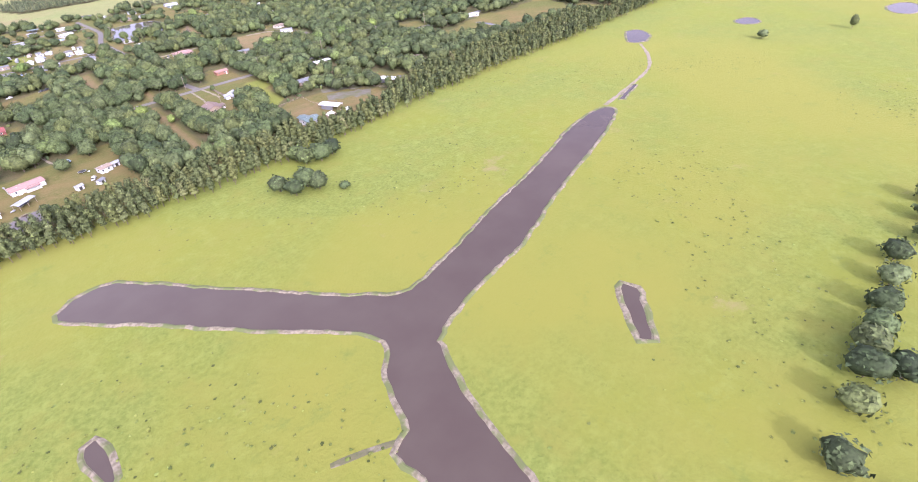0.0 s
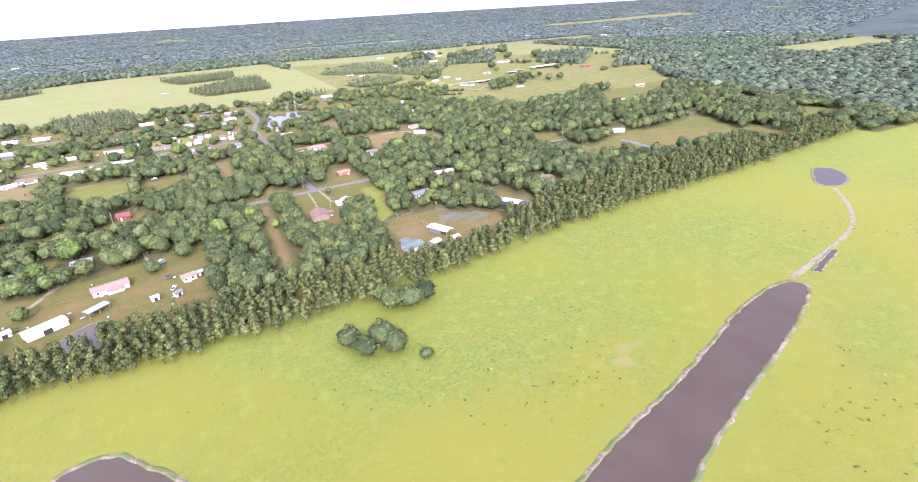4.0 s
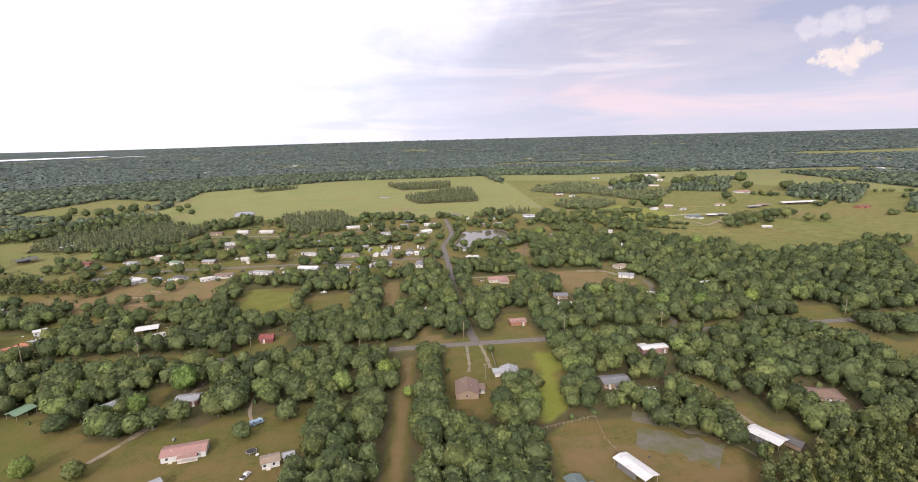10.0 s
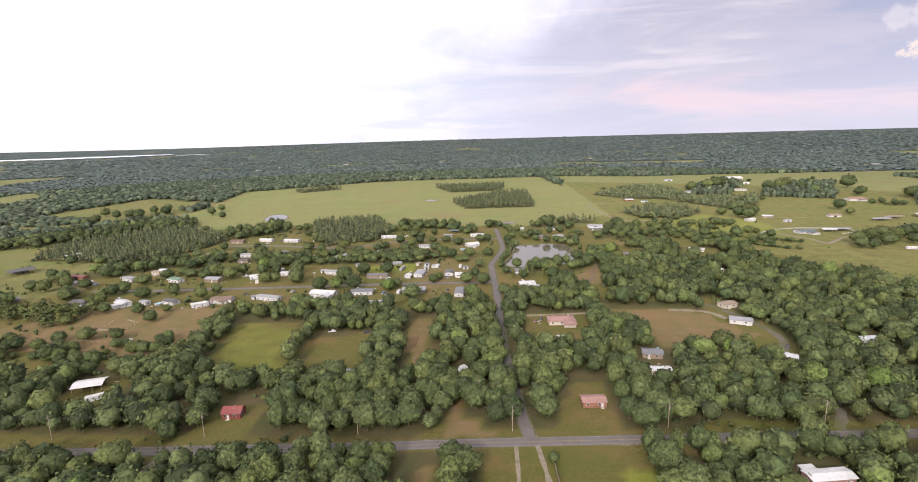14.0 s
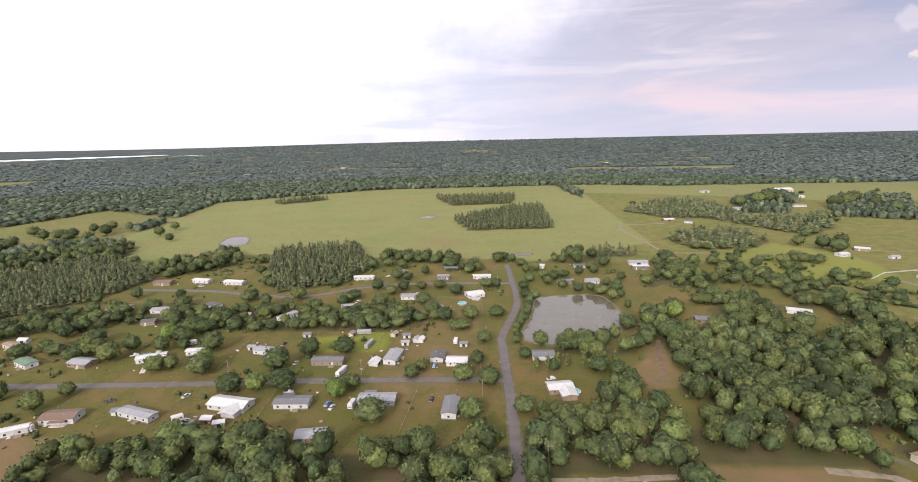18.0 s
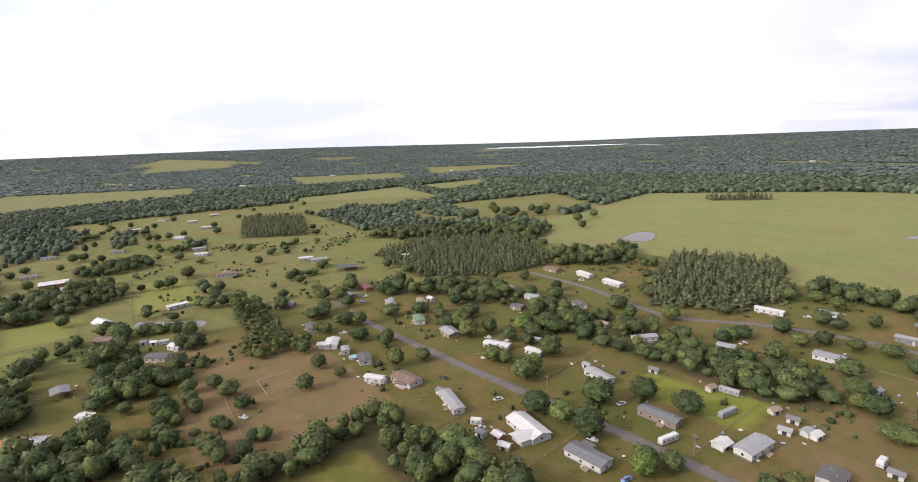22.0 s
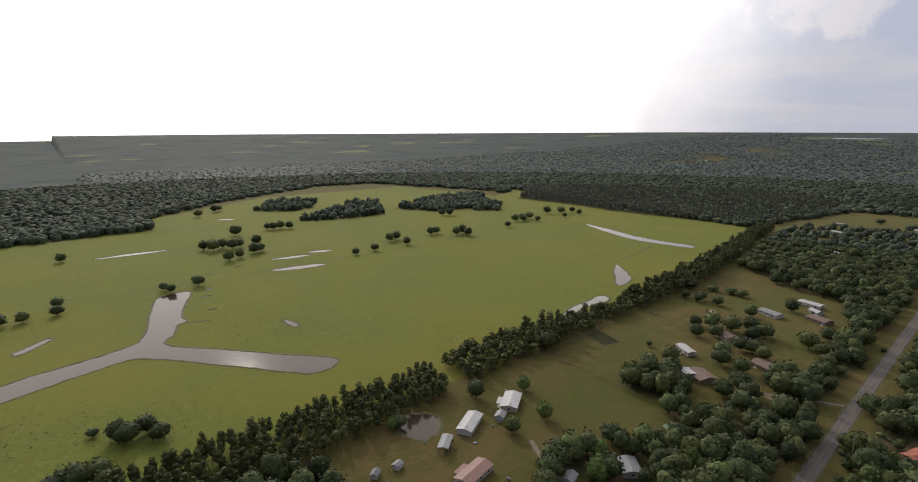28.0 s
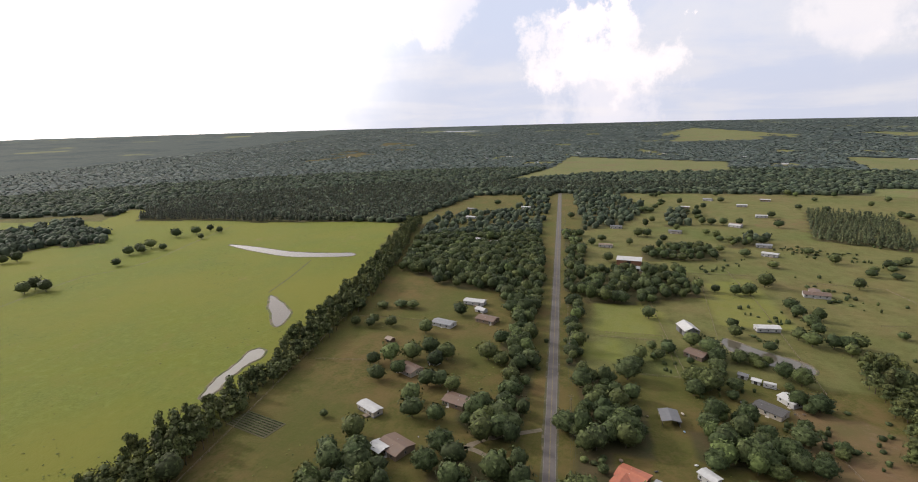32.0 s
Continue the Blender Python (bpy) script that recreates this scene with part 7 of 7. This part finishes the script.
placed += [(2 + 7.5 * (k_ % 5) + tree_rng.normal(), 120 + 8.0 * (k_ // 5) + tree_rng.normal(), tree_rng.uniform(8, 12), tree_rng.uniform(8, 12)) for k_ in range(25) if not (k_ // 5 == 4 and k_ % 5 > 1)]
traced = [*WEST_PASTURE_TREES, *SOUTH_SIDE_TREES, *NORTH_SIDE_TREES, *SAVANNA_TREES]
placed += [(x_, y_, w_ * 0.9, w_) for x_, y_, w_ in traced]
placed += [(x_, y_, w_ * 0.9, w_) for x_, y_, w_ in (*STREET_TREES, *FIELD_TREES, *YARD_TREES, *FARM_TREES) if min(math.hypot(x_ - q[0], y_ - q[1]) for q in traced) > 8]
# Broken rows of trees along the western field edges.
for row_ in ([(-418, 74), (-424, 110), (-429, 143)], [(-383, 92), (-389, 123)], [(-700, 320), (-760, 380), (-900, 400)], [(-420, 430), (-440, 470), (-480, 520)], [(-600, 520), (-560, 480), (-520, 540)], [(-850, 250), (-860, 340), (-960, 360)], [(-339, 535), (-259, 540), (-190, 524)]):
    for (ax_, ay_), (bx_, by_) in zip(row_, row_[1:]):
        n_ = int(math.hypot(bx_ - ax_, by_ - ay_) / 8.0)
        for k_ in range(n_):
            if tree_rng.uniform() < 0.55:
                placed.append((ax_ + (bx_ - ax_) * k_ / n_ + tree_rng.normal() * 3, ay_ + (by_ - ay_) * k_ / n_ + tree_rng.normal() * 3, tree_rng.uniform(5, 10), tree_rng.uniform(7, 12)))
# A low hedge of shrubs round the bright green paddock.
HEDGE = [(212, 742), (199, 693), (202, 661), (213, 649), (235, 630), (254, 612), (270, 590), (300, 568)]
HEDGE_TWO = [(227, 735), (209, 685), (223, 661), (250, 649), (282, 621), (320, 600)]
HEDGE_THREE = [(207, 680), (221, 621), (251, 553)]
for (ax_, ay_), (bx_, by_) in [q for h_ in (HEDGE, HEDGE_TWO, HEDGE_THREE) for q in zip(h_, h_[1:])]:
    n_ = int(math.hypot(bx_ - ax_, by_ - ay_) / 3.4)
    for k_ in range(n_):
        placed.append((ax_ + (bx_ - ax_) * k_ / n_ + tree_rng.normal() * 1.3, ay_ + (by_ - ay_) * k_ / n_ + tree_rng.normal() * 1.3, tree_rng.uniform(2.5, 5), tree_rng.uniform(4.5, 7.5)))
wx, wy = tree_rng.uniform(-392, -190, 420), tree_rng.uniform(236, 352, 420)
ok = clear_of(wx, wy) & ~inside(wx, wy, [(-392, 240), (-390, 274), (-345, 272), (-338, 250), (-345, 240)]) & (tree_rng.uniform(0, 1, 420) < 0.42)
wsize = tree_rng.uniform(4, 11, ok.sum())
loose = np.concatenate([loose, placed, np.stack([wx[ok], wy[ok], wsize * 0.85, wsize], 1)])


for _ in range(30):
    fx_, fy_ = tree_rng.uniform(170, 940), tree_rng.uniform(610, 1230)
    if inside(np.array([fx_]), np.array([fy_]), NORTH_FARMS)[0]:
        for _ in range(int(tree_rng.integers(1, 6))):
            loose = np.concatenate([loose, [(fx_ + tree_rng.normal() * 20, fy_ + tree_rng.normal() * 5, tree_rng.uniform(6, 10), tree_rng.uniform(8, 13))]])


def share(rows, centre, count):
    """The trees nearest to a centre of the plan, and the rest."""
    order = np.argsort(np.hypot(rows[:, 0] - centre[0], rows[:, 1] - centre[1]))
    return rows[order[:count]], rows[order[count:]]


BRIGHT_TREES = ((-30, 209, 11), (-128, 205, 14), (150, 296, 12), (173, 290, 13), (-50, 198, 11), (-75, 447, 10), (-203, 515, 11), (116, 558, 12), (-158, 477, 11), (-140, 186, 10), (-152, 178, 9), (-158, 142, 9), (128, 330, 9), (-18, 190, 6), (-96, 104, 6), (214, 300, 11), (262, 470, 14), (-170, 116, 8), (-178, 204, 9))
for k_, (x_, y_, w_) in enumerate(BRIGHT_TREES):
    plant_bright(x_, y_, w_, k_)
    for rows_ in (spots["oak"], loose):
        rows_[:, 2:] *= np.where(np.hypot(rows_[:, 0] - x_, rows_[:, 1] - y_) < w_ * 0.5, 0.6, 1.0)[:, None]
near_oak, rest_oak = share(spots["oak"], (0, 230), 290)
spots["pine"][:, 2] *= np.where(spots["pine"][:, 0] < -225, tree_rng.uniform(0.95, 1.55, len(spots["pine"])), 1.0)
spots["pine"][:, 3] *= np.where(spots["pine"][:, 0] < -130, 1.25, 1.0)
gap_in_belt = (spots["pine"][:, 0] < -250) & (spots["pine"][:, 0] > -345)
spots["pine"][gap_in_belt, 2] *= 0.75
near_pine, rest_pine = share(spots["pine"], (20, 95), 180)
for row in near_oak:
    plant("oak", *row, tree_rng, group="oaks of the wood")
for x_, y_ in SHORE_PINES:
    plant("pine", x_, y_, 9.5 + (x_ % 3), 5.0 + (y_ % 2), tree_rng, "slim pine in a row before the pond")
for row in near_pine:
    plant("pine", *row, tree_rng, group="pines along the pasture")
near_loose, rest_loose = share(loose[::-1], (-140, 380), 295)
for row in near_loose:
    plant("oak", *row, tree_rng, "single dark green shade tree standing on open grass", "trees on the grass", "shade_tree")
stuff("pine_belt", "belt of slim olive green pines", "woods", "pine", rest_pine, PLAIN["pine"], True)
stuff("cypress_dome", "grey-green dome of close cypress trees", "woods", "cypress", spots["cypress"], PLAIN["cypress"], True)
stuff("willow_thicket", "pale grey-green thicket of loose slender trees", "woods", "willow", spots["willow"], PLAIN["willow"], True)
stuff("planted_pines", "dark even block of planted pines with straight edges", "woods", "planted", spots["planted"], PLAIN["planted"], True)
# Woods out to the distance, the farthest with haze in their leaf colour.
fx, fy = [], []
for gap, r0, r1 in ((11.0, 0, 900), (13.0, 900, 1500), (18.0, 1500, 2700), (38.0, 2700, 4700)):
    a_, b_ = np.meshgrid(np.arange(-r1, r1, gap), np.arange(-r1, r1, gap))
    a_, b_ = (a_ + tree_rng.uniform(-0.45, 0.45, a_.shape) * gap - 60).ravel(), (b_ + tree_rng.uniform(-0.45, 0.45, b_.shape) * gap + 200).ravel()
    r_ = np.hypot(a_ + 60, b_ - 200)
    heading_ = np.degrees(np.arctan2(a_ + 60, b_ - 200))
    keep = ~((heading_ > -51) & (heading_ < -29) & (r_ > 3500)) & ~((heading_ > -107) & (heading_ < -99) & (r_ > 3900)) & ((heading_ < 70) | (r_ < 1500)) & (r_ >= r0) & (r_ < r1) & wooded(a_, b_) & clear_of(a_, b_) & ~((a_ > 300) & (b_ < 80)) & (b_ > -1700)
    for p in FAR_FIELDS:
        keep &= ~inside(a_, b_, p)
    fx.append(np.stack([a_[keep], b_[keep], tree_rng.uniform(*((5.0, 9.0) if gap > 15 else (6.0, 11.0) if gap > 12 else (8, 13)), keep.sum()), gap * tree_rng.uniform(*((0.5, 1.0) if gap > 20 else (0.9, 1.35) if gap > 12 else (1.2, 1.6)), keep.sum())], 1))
rest_oak = np.concatenate([rest_oak, fx[0]])
rest_oak[:, 2] *= np.where(rest_oak[:, 0] < -560, 0.8, 1.0)
close_oak = np.hypot(rest_oak[:, 0] + 60, rest_oak[:, 1] - 280) < 640
stuff("oak_wood", "dense dark green oak wood with uneven rounded crowns", "woods", "oak", np.concatenate([rest_oak[close_oak], rest_loose]), PLAIN["oak"], True)
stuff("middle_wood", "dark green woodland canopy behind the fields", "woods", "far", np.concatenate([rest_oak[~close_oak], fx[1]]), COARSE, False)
stuff("far_wood", "far woodland canopy reaching to the skyline, bluish haze put into its green", "woods", "distant", np.concatenate([fx[2], fx[3]]), DISTANT, False)


# Low shrubs and saplings about the yards and along the edges of the woods.
shrub_rng = np.random.default_rng(9)
hx, hy = shrub_rng.uniform(-700, 330, 16000), shrub_rng.uniform(95, 720, 16000)
clump = np.sin(hx * 0.05 + 2 * np.sin(hy * 0.031)) + np.sin(hy * 0.06 + 2 * np.sin(hx * 0.037 + 2)) + shrub_rng.normal(size=16000) * 0.7
ok = (clump > 1.35) & clear_of(hx, hy) & inside(hx, hy, SETTLED) & ~inside(hx, hy, PASTURE) & ~inside(hx, hy, MEADOW)
ok &= ~((hx < -190) & (hy < 212)) & ~((hx < -390) & (hy < 345))
ok = np.flatnonzero(ok)[:1600]
shrubs = np.stack([hx[ok], hy[ok], shrub_rng.uniform(0.9, 3.2, len(ok)), shrub_rng.uniform(1.4, 4.4, len(ok))], 1)
stuff("shrub_growth", "low green shrubs and saplings scattered over the yards", "shrubs", "oak", shrubs, COARSE, False)


# Weeds and tussocks over the pasture and the rough lawns.
tuft_rng = np.random.default_rng(4)
tx, ty = tuft_rng.uniform(-720, 330, 60000), tuft_rng.uniform(-520, 480, 60000)
drift = np.sin(tx * 0.031 + 2 * np.sin(ty * 0.017)) + np.sin(ty * 0.043 + 2 * np.sin(tx * 0.021 + 1)) + tuft_rng.normal(size=60000) * 0.6
ok = (drift > 1.15) & clear_of(tx, ty) & (inside(tx, ty, PASTURE) | (tuft_rng.uniform(0, 1, 60000) < 0.5))
for _, _, p in WOODS:
    ok &= ~inside(tx, ty, p)
ok = np.flatnonzero(ok)[:5000]
tufts = np.stack([tx[ok], ty[ok], tuft_rng.uniform(0.2, 0.6, len(ok)), tuft_rng.uniform(0.5, 1.5, len(ok))], 1)
stuff("weed_tufts", "scattered dark green weeds and tussocks in the grass", "weeds", "weed", tufts, [crown(tuft_rng, 1, DOME, 2, 0.3, "single") for _ in range(6)], False)
